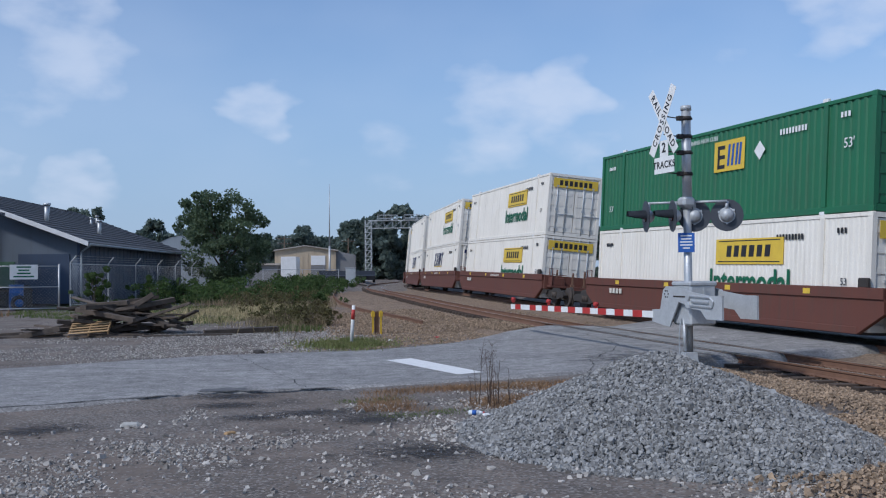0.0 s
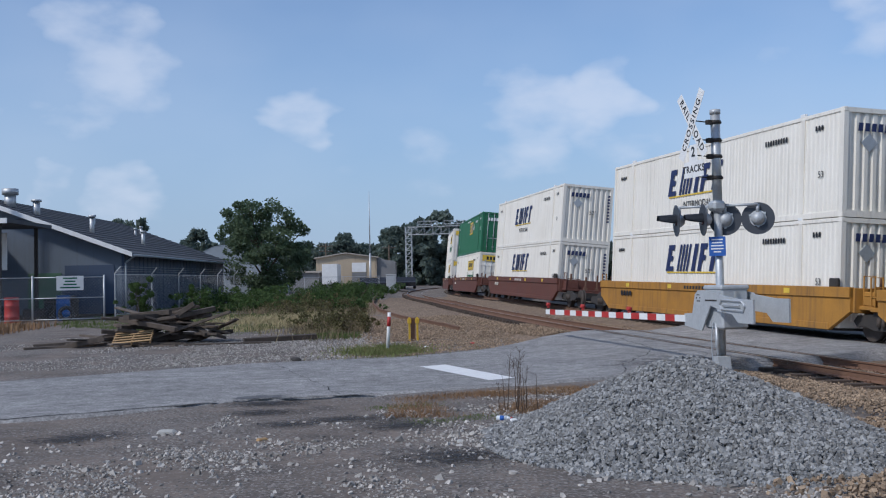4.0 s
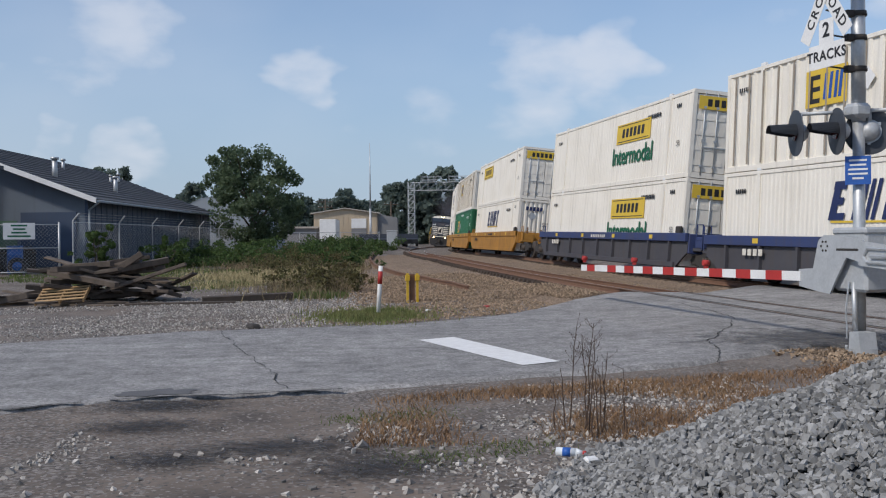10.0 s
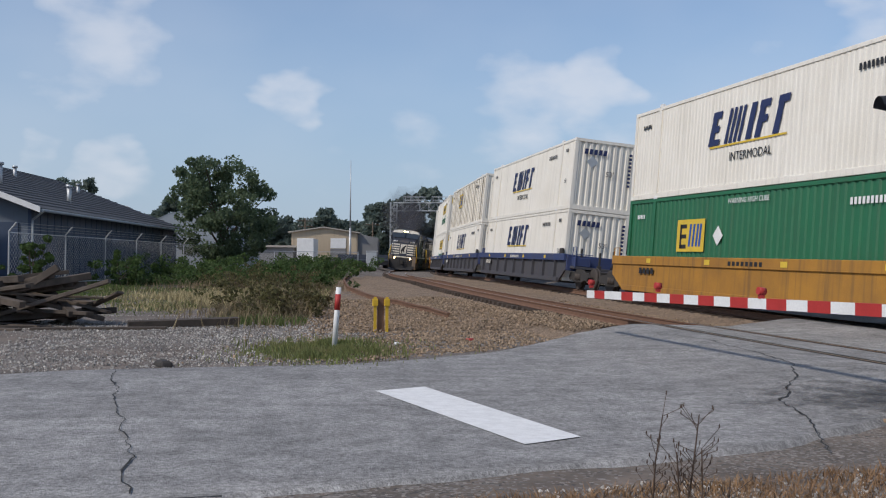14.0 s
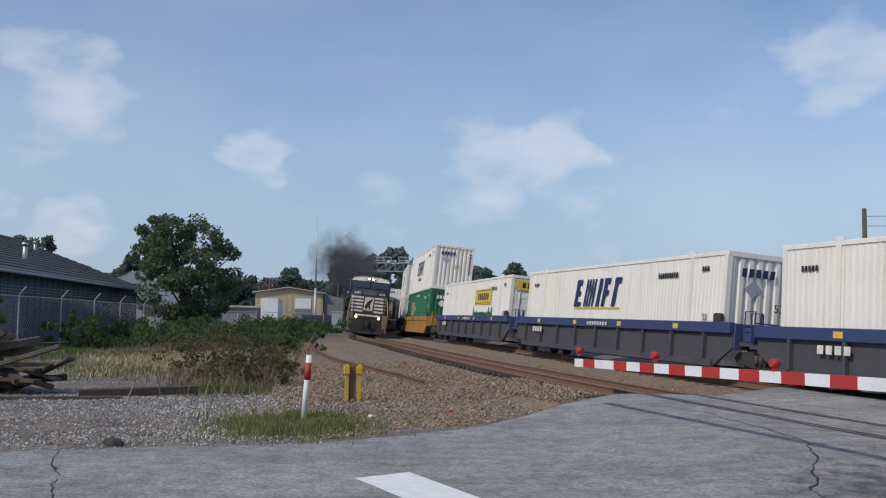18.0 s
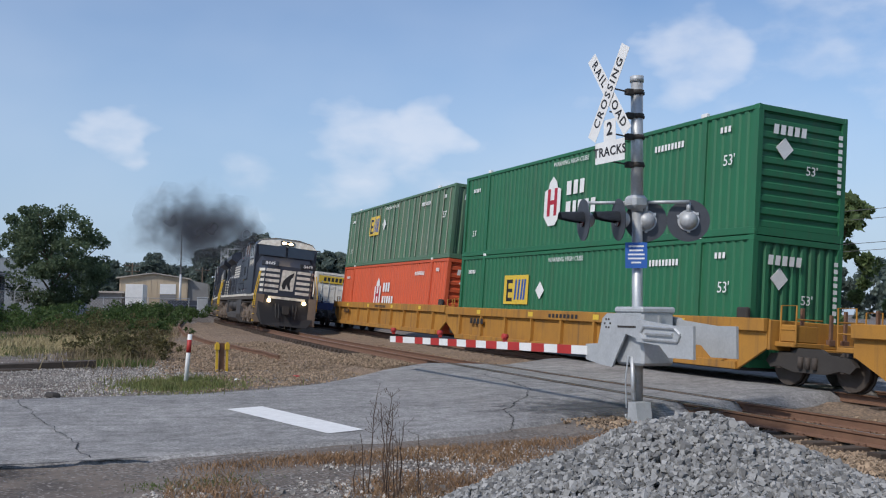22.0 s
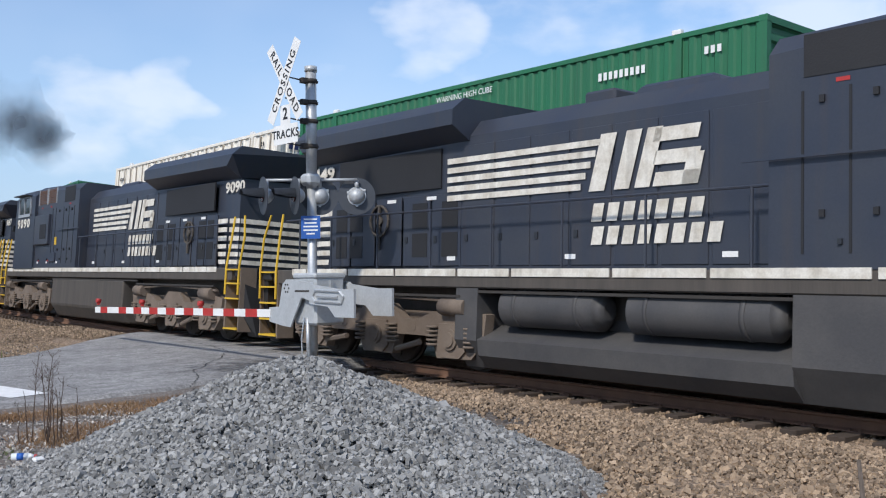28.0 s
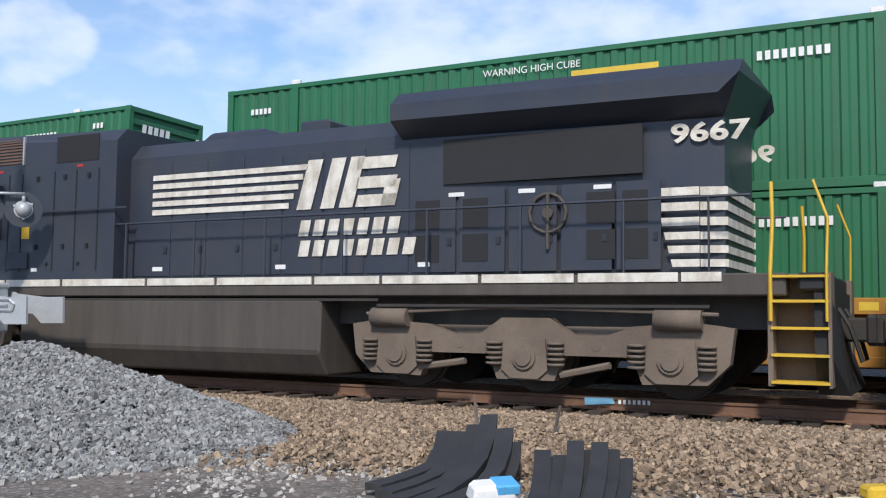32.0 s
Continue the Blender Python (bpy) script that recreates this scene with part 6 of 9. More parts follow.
    keep("brake_gear", bm, "loco_dirt", False)
    bm = bmesh.new()
    for sx in (-1, 1):
        rod(bm, (sx * 0.68, 0, 0), (sx * 0.82, 0, 0), 0.5, 28)
        rod(bm, (sx * 0.63, 0, 0), (sx * 0.69, 0, 0), 0.535, 28)
        for i in range(6):
            a = i * math.pi / 3
            rod(bm, (sx * 0.8, 0.36 * math.cos(a), 0.36 * math.sin(a)), (sx * 0.835, 0.36 * math.cos(a), 0.36 * math.sin(a)), 0.05, 6)
    rod(bm, (-1.2, 0, 0), (1.2, 0, 0), 0.1, 10)
    keep("wheelset", bm, "wheel", False)
    MESH["loco"] = d
    return d


WHEELS = []


def locomotive(number, tanks, nose_white, label, far_logo):
    d = loco_meshes()
    ob = thing("locomotive", label, "locomotive", "locomotives of the freight train")
    ob.scale = (LOCO_K, LOCO_K, LOCO_K)
    names = ["underframe", "sill_stripe", "access_panel", "grille_panel", "yellow_tag", "panel_seam", "vent_box", "handrail_bar", "lifting_lug", "hood_hinge", "under_pipe", "red_tag", "louvre_post", "hood_door", "door_latch", "nose", "cab", "windscreen", "side_window", "window_frame", "sun_visor", "equipment_hood", "louvre", "engine_hood", "radiator_hood", "radiator_wing", "intake_grille",
             "vent_door", "brake_wheel", "side_handrail", "nose_stripes", "nose_emblem", "tail_stripes", "notice", "headlight_box"]
    for k in names:
        for me in d[k] if isinstance(d[k], list) else [d[k]]:
            part(k, me, None, ob)
    if tanks:
        for me in d["air_reservoir"]:
            part("air_reservoir", me, None, ob, "long cylindrical air reservoir")
    part("fuel_tank", d["stepped_fuel_tank" if tanks else "fuel_tank"], None, ob, "grimy black fuel tank")
    if nose_white:
        part("brow_panel", d["brow_panel"], None, ob, "white panel above the windscreen")
        part("headlight", d["headlight"], None, ob, "lit twin headlight")
        part("ditch_light", d["ditch_light"], None, ob, "lit ditch lights")
    flip = pose(0, LOCO_L, 0, 0, 0, 180)
    for m in (None, flip):
        for k in ("pilot", "coupler", "air_hose", "step_well", "step", "end_handrail"):
            for me in d[k] if isinstance(d[k], list) else [d[k]]:
                part(k, me, None, ob, at=m)
    for y in (3.7, 16.9):
        bm = bmesh.new()
        box(bm, -1.1, 1.1, -2.4, 2.4, 0.6, 0.95)
        t = part("bogie", bm, M["loco_dirt"], ob, "grimy three-axle bogie", pose(0, y, 0))
        for m in (Matrix(), pose(0, 0, 0, 0, 0, 180)):
            for k in ("side_frame", "axle_box", "spring", "brake_gear"):
                for me in d[k] if isinstance(d[k], list) else [d[k]]:
                    part(k, me, None, t, at=m)
        for k in (-2.0, 0.0, 2.0):
            WHEELS.append((part("wheelset", d["wheelset"], None, t, at=pose(0, k, 0.535)), k))
    for sx in (-1, 1):
        part("number", letters(number, 0.49, M["loco_white"], 0.02, 1.3), None, ob, "white road number", on_side(sx, 1.546, 3.3, 3.2) @ Matrix.Diagonal((1.32, 0.84, 1, 1)))
        part("number", letters(number, 0.4, M["loco_white"], 0.012), None, ob, "", on_side(sx, 1.03, 19.32, 3.48) @ Matrix.Diagonal((1.25, 0.85, 1, 1)))
        bm = bmesh.new()
        u = -1 if sx < 0 else 1                     # reading direction along y
        start = 12.75 if far_logo else 12.4
        for i in range(5):                          # stripes, then a block emblem, then two lines of lettering
            z = 2.75 + i * 0.15
            a = start - u * 2.9
            b = start + u * (0.15 * i * 0.6)
            side_quad(bm, sx, 1.162, min(a, b), max(a, b), z, z + 0.09)
        for k, w in ((0.15, 0.28), (0.6, 0.26), (0.95, 0.25)):
            a, b = start + u * k, start + u * (k + w)
            side_quad(bm, sx, 1.162, min(a, b), max(a, b), 2.72, 3.5, 0.22 * u)
        for z in (2.72, 3.0, 3.3):
            a, b = start + u * 1.25, start + u * 1.95
            side_quad(bm, sx, 1.162, min(a, b), max(a, b), z, z + 0.18, 0.05 * u)
        a, b = start + u * 1.7, start + u * 1.95
        side_quad(bm, sx, 1.162, min(a, b), max(a, b), 2.72, 3.12, 0.1 * u)
        for row, n in ((2.3, 7), (1.98, 8)):
            for k in range(n):
                a, b = start + u * (0.2 + 0.27 * k), start + u * (0.2 + 0.27 * k + 0.19)
                side_quad(bm, sx, 1.162, min(a, b), max(a, b), row, row + 0.25, 0.05 * u)
        part("emblem", bm, M["loco_white"], ob, "white stripes and block emblem on the hood")
    for sx in (-1, 1):
        bm = bmesh.new()
        box(bm, -0.42, 0.42, -0.03, 0.03, -0.13, 0.13, 0.02)
        nb = part("number_board", bm, M["black"], ob, "", pose(sx * 0.92, 0.78, 3.16, -10, 0, sx * 12))
        part("number", letters(number, 0.24, M["white"]), None, nb, "", Matrix.Translation((0, -0.034, 0)) @ ENDM)
    return ob


LOCOS = [(locomotive("8449", True, True, "black freight locomotive with white nose stripes and lit headlights", False), 0.0, False),
         (locomotive("9090", False, False, "black freight locomotive with white hood stripes, running cab last", True), LOCO_L * LOCO_K, True),
         (locomotive("9667", False, False, "dusty black freight locomotive, running cab last", True), 2 * LOCO_L * LOCO_K, True)]
NEAR_CARS = []
for k, (low, top) in enumerate((("g", "w"), ("G", "S"))):
    base = 3 * LOCO_L * LOCO_K + 2.2 + k * 19.4
    NEAR_CARS.append((well_car(*WELLS["Y"]), base, 0.0))
    NEAR_CARS.append((container(*KINDS[low]), base, 0.3))
    NEAR_CARS.append((container(*KINDS[top]), base, 0.3 + BOX_H + 0.02))


# ---------------------------------------------------------------- the crossing signals
def along(bm, a, b, w, h, bevel=0.0):
    """A squared bar from a to b, w wide and h high."""
    a, b = Vector(a), Vector(b)
    d = (b - a)
    q = d.to_track_quat("Y", "Z").to_matrix().to_4x4()
    start = len(bm.verts)
    bm.verts.ensure_lookup_table()
    vs = box(bm, -w / 2, w / 2, 0, d.length, -h / 2, h / 2)
    m = Matrix.Translation(a) @ q
    for v in vs:
        v.co = m @ v.co


def lamp_unit(parent, place, axis, back_shown):
    """A flashing-light unit: round backing plate, hood, lamp housing."""
    q = Vector(axis).to_track_quat("-Y", "Z").to_matrix().to_4x4()      # local -y looks along the axis
    bm = bmesh.new()
    rod(bm, (0, 0, 0), (0, 0.012, 0), 0.315, 40)
    lamp = part("signal_lamp", bm, M["lamp_black"], parent, "round black signal backing plate", Matrix.Translation(place) @ q)
    bm = bmesh.new()
    n = 18
    rows = []
    for k, (y, r) in enumerate(((0.0, 0.13), (-0.2, 0.125), (-0.36, 0.12))):
        cut = (0.0, 0.25, 0.55)[k]
        rows.append([bm.verts.new((r * math.cos(a), y, r * math.sin(a))) for a in [(-0.35 + cut) + (math.pi + 0.7 - 2 * cut) * i / n for i in range(n + 1)]])
    for a, b in zip(rows, rows[1:]):
        for i in range(n):
            bm.faces.new((a[i], a[i + 1], b[i + 1], b[i]))
    bmesh.ops.solidify(bm, geom=bm.faces[:], thickness=0.006)
    part("hood", bm, M["lamp_black"], lamp)
    bm = bmesh.new()
    rod(bm, (0, -0.005, 0), (0, -0.03, 0), 0.105, 20)
    part("lens", bm, M["glass_red"], lamp, "dark red unlit lens")
    bm = bmesh.new()
    prev = None
    for k in range(7):
        a = k * math.pi / 12
        r, y = 0.135 * math.cos(a) + 0.004, 0.03 + 0.15 * math.sin(a)
        cur = [bm.verts.new((r * math.cos(2 * math.pi * i / 20), y, r * math.sin(2 * math.pi * i / 20))) for i in range(20)]
        if prev:
            for i in range(20):
                f = bm.faces.new((prev[i], prev[(i + 1) % 20], cur[(i + 1) % 20], cur[i]))
                f.smooth = True
        prev = cur
    bm.faces.new(prev)
    rod(bm, (0, 0.012, 0), (0, 0.035, 0), 0.16, 20)
    for a in (0.4, 2.5, 4.7):
        box(bm, 0.16 * math.cos(a) - 0.02, 0.16 * math.cos(a) + 0.02, 0.012, 0.05, 0.16 * math.sin(a) - 0.02, 0.16 * math.sin(a) + 0.02)
    part("lamp_housing", bm, M["alu"], lamp, "silver domed lamp housing")
    bm = bmesh.new()
    rod(bm, (0, 0.07, 0.12), (0, 0.07, 0.27), 0.035, 10)
    part("hanger", bm, M["alu"], lamp)


def crossbuck(parent, m, height_scale=1.0, written=True):
    L, w = 1.5, 0.205
    for text, turn, dz in (("CROSSING", 58, 0.0), ("RAIL  ROAD", -56, 0.012)):
        bm = bmesh.new()
        box(bm, -L / 2, L / 2, -w / 2, w / 2, -0.002, 0.002)
        b = part("blade", bm, M["white"], parent, "white crossbuck blade with black lettering", m @ pose(0, 0, 0.006 - dz, 0, 0, turn))
        if written:
            part("word", letters(text, 0.19, M["black_logo"], 0.003, 1.3), None, b, "", pose(0, 0, 0.004))


def crossing_signal():
    ob = thing("crossing_signal", "grey steel railway crossing signal mast with crossbuck and lowered gate", "crossing signal", m=pose(6.05, 13.52, -0.03, 0, 0, -math.degrees(HEAD0)) @ Matrix.Diagonal((1.035, 1.035, 1.035, 1)))
    bm = bmesh.new()
    rod(bm, (0, 0, 0.0), (0, 0, 3.1), 0.079, 24)
    rod(bm, (0, 0, 3.1), (0, 0, 5.08), 0.092, 24)
    pole = part("pole", bm, M["galv"], ob, "galvanised steel pole")
    bm = bmesh.new()
    rod(bm, (0, 0, 5.06), (0, 0, 5.15), 0.105, 24)
    part("cap", bm, M["alu"], pole)
    for z in (4.9, 4.54, 4.22, 3.8):
        bm = bmesh.new()
        rod(bm, (0, 0, z - 0.035), (0, 0, z + 0.035), 0.108, 20)
        box(bm, -0.2, -0.07, -0.05, 0.05, z - 0.045, z + 0.045, 0.01)
        rod(bm, (-0.18, 0, z), (-0.52, -0.04, z + 0.02), 0.012, 6)
        box(bm, -0.02, 0.13, -0.02, 0.02, z - 0.02, z + 0.02)
        part("clamp", bm, M["dark"], pole)
    bm = bmesh.new()
    box(bm, -0.16, 0.16, -0.16, 0.16, -0.1, 0.03, 0.02)
    for sx in (-0.12, 0.12):
        for sy in (-0.12, 0.12):
            rod(bm, (sx, sy, 0.02), (sx, sy, 0.09), 0.018, 8)
    part("base", bm, M["alu"], ob, "cast pole base with bolts")
    bm = bmesh.new()
    extrude(bm, [(-0.42, -0.15), (-0.12, -0.15), (-0.16, 0.3), (-0.34, 0.3)], "x", -0.28, -0.02)
    part("base_box", bm, M["alu"], ob)
    bm = bmesh.new()
    pipe(bm, [(-0.16, -0.12, 0.2), (-0.16, -0.1, 0.95)], 0.035, 10)
    pipe(bm, [(-0.24, -0.06, 0.2), (-0.25, -0.05, 0.6), (-0.2, -0.05, 0.95)], 0.012, 6)
    part("conduit", bm, M["galv"], ob)
    # sign plane faces -x
    face = Matrix.Translation((-0.55, -0.06, 4.82)) @ pose(0, 0, 0, 0, 0, 4) @ SIDE
    crossbuck(ob, face)
    bm = bmesh.new()
    extrude(bm, [(-0.34, -1.02), (0.34, -1.02), (0.34, -0.7), (0.14, -0.7), (0.14, -0.38), (-0.14, -0.38), (-0.14, -0.7), (-0.34, -0.7)], "z", -0.02, -0.016)
    tr = part("track_count_plate", bm, M["white"], ob, "white plate with black lettering", face)
    part("word", letters("2", 0.27, M["black_logo"], 0.006), None, tr, "", pose(0, -0.53, -0.013))
    part("word", letters("TRACKS", 0.19, M["black_logo"], 0.004, 1.1), None, tr, "", pose(0, -0.86, -0.013))
    # light arm
    bm = bmesh.new()
    box(bm, -0.16, 0.12, -0.14, 0.14, 3.14, 3.34, 0.05)
    part("junction_box", bm, M["alu"], ob)
    a = Vector((-0.805, 0.593, 0))
    bm = bmesh.new()
    rod(bm, a * 0.1 + Vector((0, 0, 3.24)), a * 0.82 + Vector((0, 0, 3.24)), 0.026, 10)
    rod(bm, a * -0.1 + Vector((0, 0, 3.24)), a * -0.76 + Vector((0, 0, 3.24)), 0.026, 10)
    part("light_arm", bm, M["alu"], ob)
    for k, (d, ax) in enumerate(((0.3, (-0.96, 0.27, -0.02)), (0.82, (-0.96, 0.27, -0.02)))):
        lamp_unit(ob, a * d + Vector((-0.06, -0.12, 2.97)), ax, False)
    for d in (0.14, 0.76):
        lamp_unit(ob, a * -d + Vector((0.05, 0.09, 2.97)), (0.55, 0.83, -0.02), True)
    # blue notice with unreadable lines
    bm = bmesh.new()
    box(bm, -0.16, 0.16, -0.003, 0.003, -0.19, 0.19)
    nt = part("notice_plate", bm, M["blue_sign"], ob, "small blue notice plate", Matrix.Translation((-0.09, -0.1, 2.44)) @ pose(0, 0, 0, 0, 0, -40))
    bm = bmesh.new()
    for i in range(5):
        wd = (0.11, 0.1, 0.12, 0.12, 0.07)[i]
        quad(bm, [(-wd, -0.005, 0.12 - i * 0.06), (wd, -0.005, 0.12 - i * 0.06), (wd, -0.005, 0.145 - i * 0.06), (-wd, -0.005, 0.145 - i * 0.06)])
    part("lettering", bm, M["white"], nt)
    # gate mechanism
    bm = bmesh.new()
    box(bm, -0.18, 0.4, -0.36, 0.3, 0.82, 1.62, 0.04)
    box(bm, -0.2, 0.42, -0.38, 0.32, 1.58, 1.68, 0.03)
    mech = part("gate_mechanism", bm, M["alu"], ob, "grey gate mechanism cabinet")
    bm = bmesh.new()
    box(bm, 0.1, 0.15, -0.4, -0.36, 1.3, 1.56)
    box(bm, 0.08, 0.17, -0.42, -0.37, 1.26, 1.34, 0.01)
    part("latch", bm, M["galv"], mech)
    bm = bmesh.new()
    extrude(bm, [(-0.55, 1.28), (-0.48, 1.2), (-0.1, 1.28), (0.12, 0.98), (0.25, 0.78), (0.52, 0.8), (0.95, 0.86), (0.95, 1.1), (0.62, 1.12), (0.5, 1.5), (0.38, 1.58), (0.2, 1.58), (-0.4, 1.52), (-0.55, 1.42)], "x", -0.28, -0.25)
    part("arm_support", bm, M["alu"], ob, "grey cranked gate arm bracket")
    bm = bmesh.new()
    extrude(bm, [(-0.55, 1.28), (-0.48, 1.2), (-0.1, 1.28), (0.12, 0.98), (0.25, 0.78), (0.52, 0.8), (0.95, 0.86), (0.95, 1.1), (0.62, 1.12), (0.5, 1.5), (0.38, 1.58), (0.2, 1.58), (-0.4, 1.52), (-0.55, 1.42)], "x", 0.47, 0.5)
    part("arm_support", bm, M["alu"], ob)
    bm = bmesh.new()
    box(bm, -0.285, -0.28, -0.42, 0.1, 1.37, 1.4)
    for i in range(6):
        b = i * math.pi / 3
        rod(bm, (-0.29, 0.36 + 0.07 * math.cos(b), 1.43 + 0.07 * math.sin(b)), (-0.28, 0.36 + 0.07 * math.cos(b), 1.43 + 0.07 * math.sin(b)), 0.016, 6)
    part("slot", bm, M["dark"], ob)
    for x in (-0.27, 0.46):
        bm = bmesh.new()
        extrude(bm, [(-0.36, 1.5), (-1.2, 1.42), (-1.62, 1.42), (-1.62, 0.98), (-1.1, 0.98), (-0.9, 1.14), (-0.36, 1.18)], "x", x - 0.02, x + 0.02)
        part("counterweight", bm, M["alu"], ob, "flat grey counterweight plate")
    bm = bmesh.new()
    pipe(bm, [(-0.3, -0.55, 1.4), (-0.3, -1.25, 1.38), (-0.3, -1.36, 1.3), (-0.3, -1.3, 1.2), (-0.3, -0.55, 1.22), (-0.3, -0.48, 1.3), (-0.3, -0.55, 1.4)], 0.022, 6)
    pipe(bm, [(-0.3, -0.62, 1.3), (-0.3, -1.2, 1.29)], 0.03, 6)
    part("adjuster", bm, M["galv"], ob)
    # the arm lies across the road, along +y
    bm = bmesh.new()
    along(bm, (-0.27, 0.9, 1.0), (-0.27, 9.1, 0.92), 0.05, 0.135)
    arm = part("gate_arm", bm, M["white"], ob, "red and white striped gate arm")
    y, k = 1.35, 0
    while y < 9.0:
        ln = 0.42
        bm = bmesh.new()
        z0, z1 = 1.0 - (y - 0.9) * 0.00976, 1.0 - (y + ln - 0.9) * 0.00976
        vs = box(bm, -0.298, -0.242, y, y + ln, -0.07, 0.07)
        for v in vs:
            v.co.z += z0 if v.co.y < y + ln / 2 else z1
        part("stripe", bm, M["red"], arm)
        y += 0.84 if k != 7 else 1.1
        k += 1
    for y in (3.6, 6.4, 8.95):
        bm = bmesh.new()
        box(bm, -0.3, -0.24, y - 0.03, y + 0.03, 1.04, 1.09)
        rod(bm, (-0.32, y, 1.14), (-0.22, y, 1.13), 0.05, 14)
        part("arm_lamp", bm, M["red"], arm, "small red arm lamp")
    return ob


def far_signal():
    ob = thing("crossing_signal", "distant crossing signal mast seen from behind", "crossing signal", m=pose(15.9, 31.6, 0, 0, 0, 175))
    bm = bmesh.new()
    rod(bm, (0, 0, -0.1), (0, 0, 4.9), 0.07, 12)
    part("pole", bm, M["galv"], ob)
    crossbuck(ob, Matrix.Translation((-0.12, -0.1, 4.0)) @ pose(0, 0, 0, 0, 0, 60) @ SIDE, written=False)
    bm = bmesh.new()
    rod(bm, (-0.9, 0, 2.75), (0.9, 0, 2.75), 0.03, 8)
    part("light_arm", bm, M["alu"], ob)
    for x in (-0.75, 0.05, 0.75):
        lamp_unit(ob, Vector((x, 0.05, 2.5)), (0.1, 1, 0), False)
    bm = bmesh.new()
    box(bm, -0.3, 0.3, -0.3, 0.3, 0.8, 1.6, 0.04)
    part("gate_mechanism", bm, M["alu"], ob)


def posts():
    z = ground_z(-1.0, 21.6)
    ob = thing("marker_post", "leaning white plastic marker post with a red band", "marker post", m=pose(-1.0, 21.6, z - 0.05, -1, 3.5, 0))
    bm = bmesh.new()
    rod(bm, (0, 0, 0), (0, 0, 1.12), 0.05, 14, 0.048)
    part("post", bm, M["white"], ob)
    bm = bmesh.new()
    rod(bm, (0, 0, 0.72), (0, 0, 1.0), 0.0515, 14)
    part("band", bm, M["red"], ob, "faded red band")
    z = ground_z(-0.27, 25.6)
    ob = thing("yellow_post_pair", "pair of yellow steel posts round a rusty post", "bollard", m=pose(-0.27, 25.6, z - 0.05, 0, 0, 10))
    for x in (-0.13, 0.13):
        bm = bmesh.new()
        along(bm, (x, 0, 0), (x, 0, 0.82), 0.06, 0.05)
        box(bm, x - 0.06, x + 0.06, -0.05, 0.05, 0.62, 0.78, 0.01)
        part("post", bm, M["yellow"], ob)
    bm = bmesh.new()
    box(bm, -0.07, 0.07, 0.03, 0.12, 0, 0.8, 0.01)
    part("core_post", bm, M["rust"], ob)


# ---------------------------------------------------------------- plants
def leaf_cloud(name, clumps, per, size, seed):
    """Small leaf quads gathered in clumps: (x, y, z, radius)."""
    rng = np.random.default_rng(seed)
    ce = np.repeat(np.array([c[:3] for c in clumps], float), per, 0)
    ra = np.repeat(np.array([c[3] for c in clumps], float), per)
    n = len(ce)
    d = rng.normal(size=(n, 3))
    d /= np.linalg.norm(d, axis=1)[:, None]
    p = ce + d * (ra * rng.uniform(0.35, 1.05, n) ** 0.6)[:, None] * np.array([1, 1, 0.8])
    u = rng.normal(size=(n, 3))
    u /= np.linalg.norm(u, axis=1)[:, None]
    w = np.cross(u, rng.normal(size=(n, 3)))
    w /= np.linalg.norm(w, axis=1)[:, None]
    s = (size * rng.uniform(0.6, 1.4, n))[:, None]
    v = np.stack([p - u * s, p + w * s * 0.55, p + u * s, p - w * s * 0.55], 1).reshape(-1, 3)
    me = bpy.data.meshes.new(name)
    me.from_pydata(v.tolist(), [], (np.arange(n * 4).reshape(-1, 4)).tolist())
    return me


def tree(x, y, height, spread, seed, label, material="leaf", leaves=90, clumps=70, size=0.16, bare=0.2, category="tree"):
    rnd = random.Random(seed)
    z0 = ground_z(x, y)
    ob = thing("tree", label, category, "trees", m=pose(x, y, z0 - 0.1))
    bm = bmesh.new()
    tips = []
    top = height * 0.62
    pts = [Vector((0, 0, 0))]
    for k in range(1, 6):
        pts.append(Vector((rnd.uniform(-0.1, 0.1) * k * 0.4, rnd.uniform(-0.1, 0.1) * k * 0.4, top * k / 5)))
    r0 = height * 0.028
    for k, (a, b) in enumerate(zip(pts, pts[1:])):
        rod(bm, a, b, r0 * (1 - 0.15 * k), 8, r0 * (1 - 0.15 * (k + 1)), False)
    for k in range(11):
        base = pts[2 + k % 4]
        ang = rnd.uniform(0, 2 * math.pi)
        up = rnd.uniform(0.25, 0.95)
        tip = Vector((math.cos(ang) * spread * rnd.uniform(0.5, 0.85), math.sin(ang) * spread * rnd.uniform(0.5, 0.85), min(height * 0.93, base.z + up * (height - base.z))))
        mid = base.lerp(tip, 0.5) + Vector((0, 0, 0.25))
        rod(bm, base, mid, r0 * 0.42, 6, r0 * 0.25, False)
        rod(bm, mid, tip, r0 * 0.25, 5, r0 * 0.08, False)
        tips += [mid, tip]
    part("trunk", bm, M["bark"], ob, "brown trunk with spreading limbs")
    cl = []
    for k in range(clumps):
        if k < len(tips):
            c = tips[k] + Vector([rnd.uniform(-0.3, 0.3) for _ in range(3)])
        else:
            a, h = rnd.uniform(0, 2 * math.pi), rnd.uniform(bare, 1.0)
            prof = math.sin(math.pi * min(1, max(0.02, (h - bare) / (1 - bare)) ** 0.75) * 0.93) ** 0.6
            q = spread * prof * rnd.uniform(0.55, 1.02)
            c = Vector((math.cos(a) * q, math.sin(a) * q, h * height * 0.97))
        cl.append((*c, spread * rnd.uniform(0.1, 0.23)))
    me = leaf_cloud("crown", cl, leaves, size, seed)
    me.materials.append(M[material])
    part("crown", me, None, ob, "dense green crown of small leaves")
    return ob


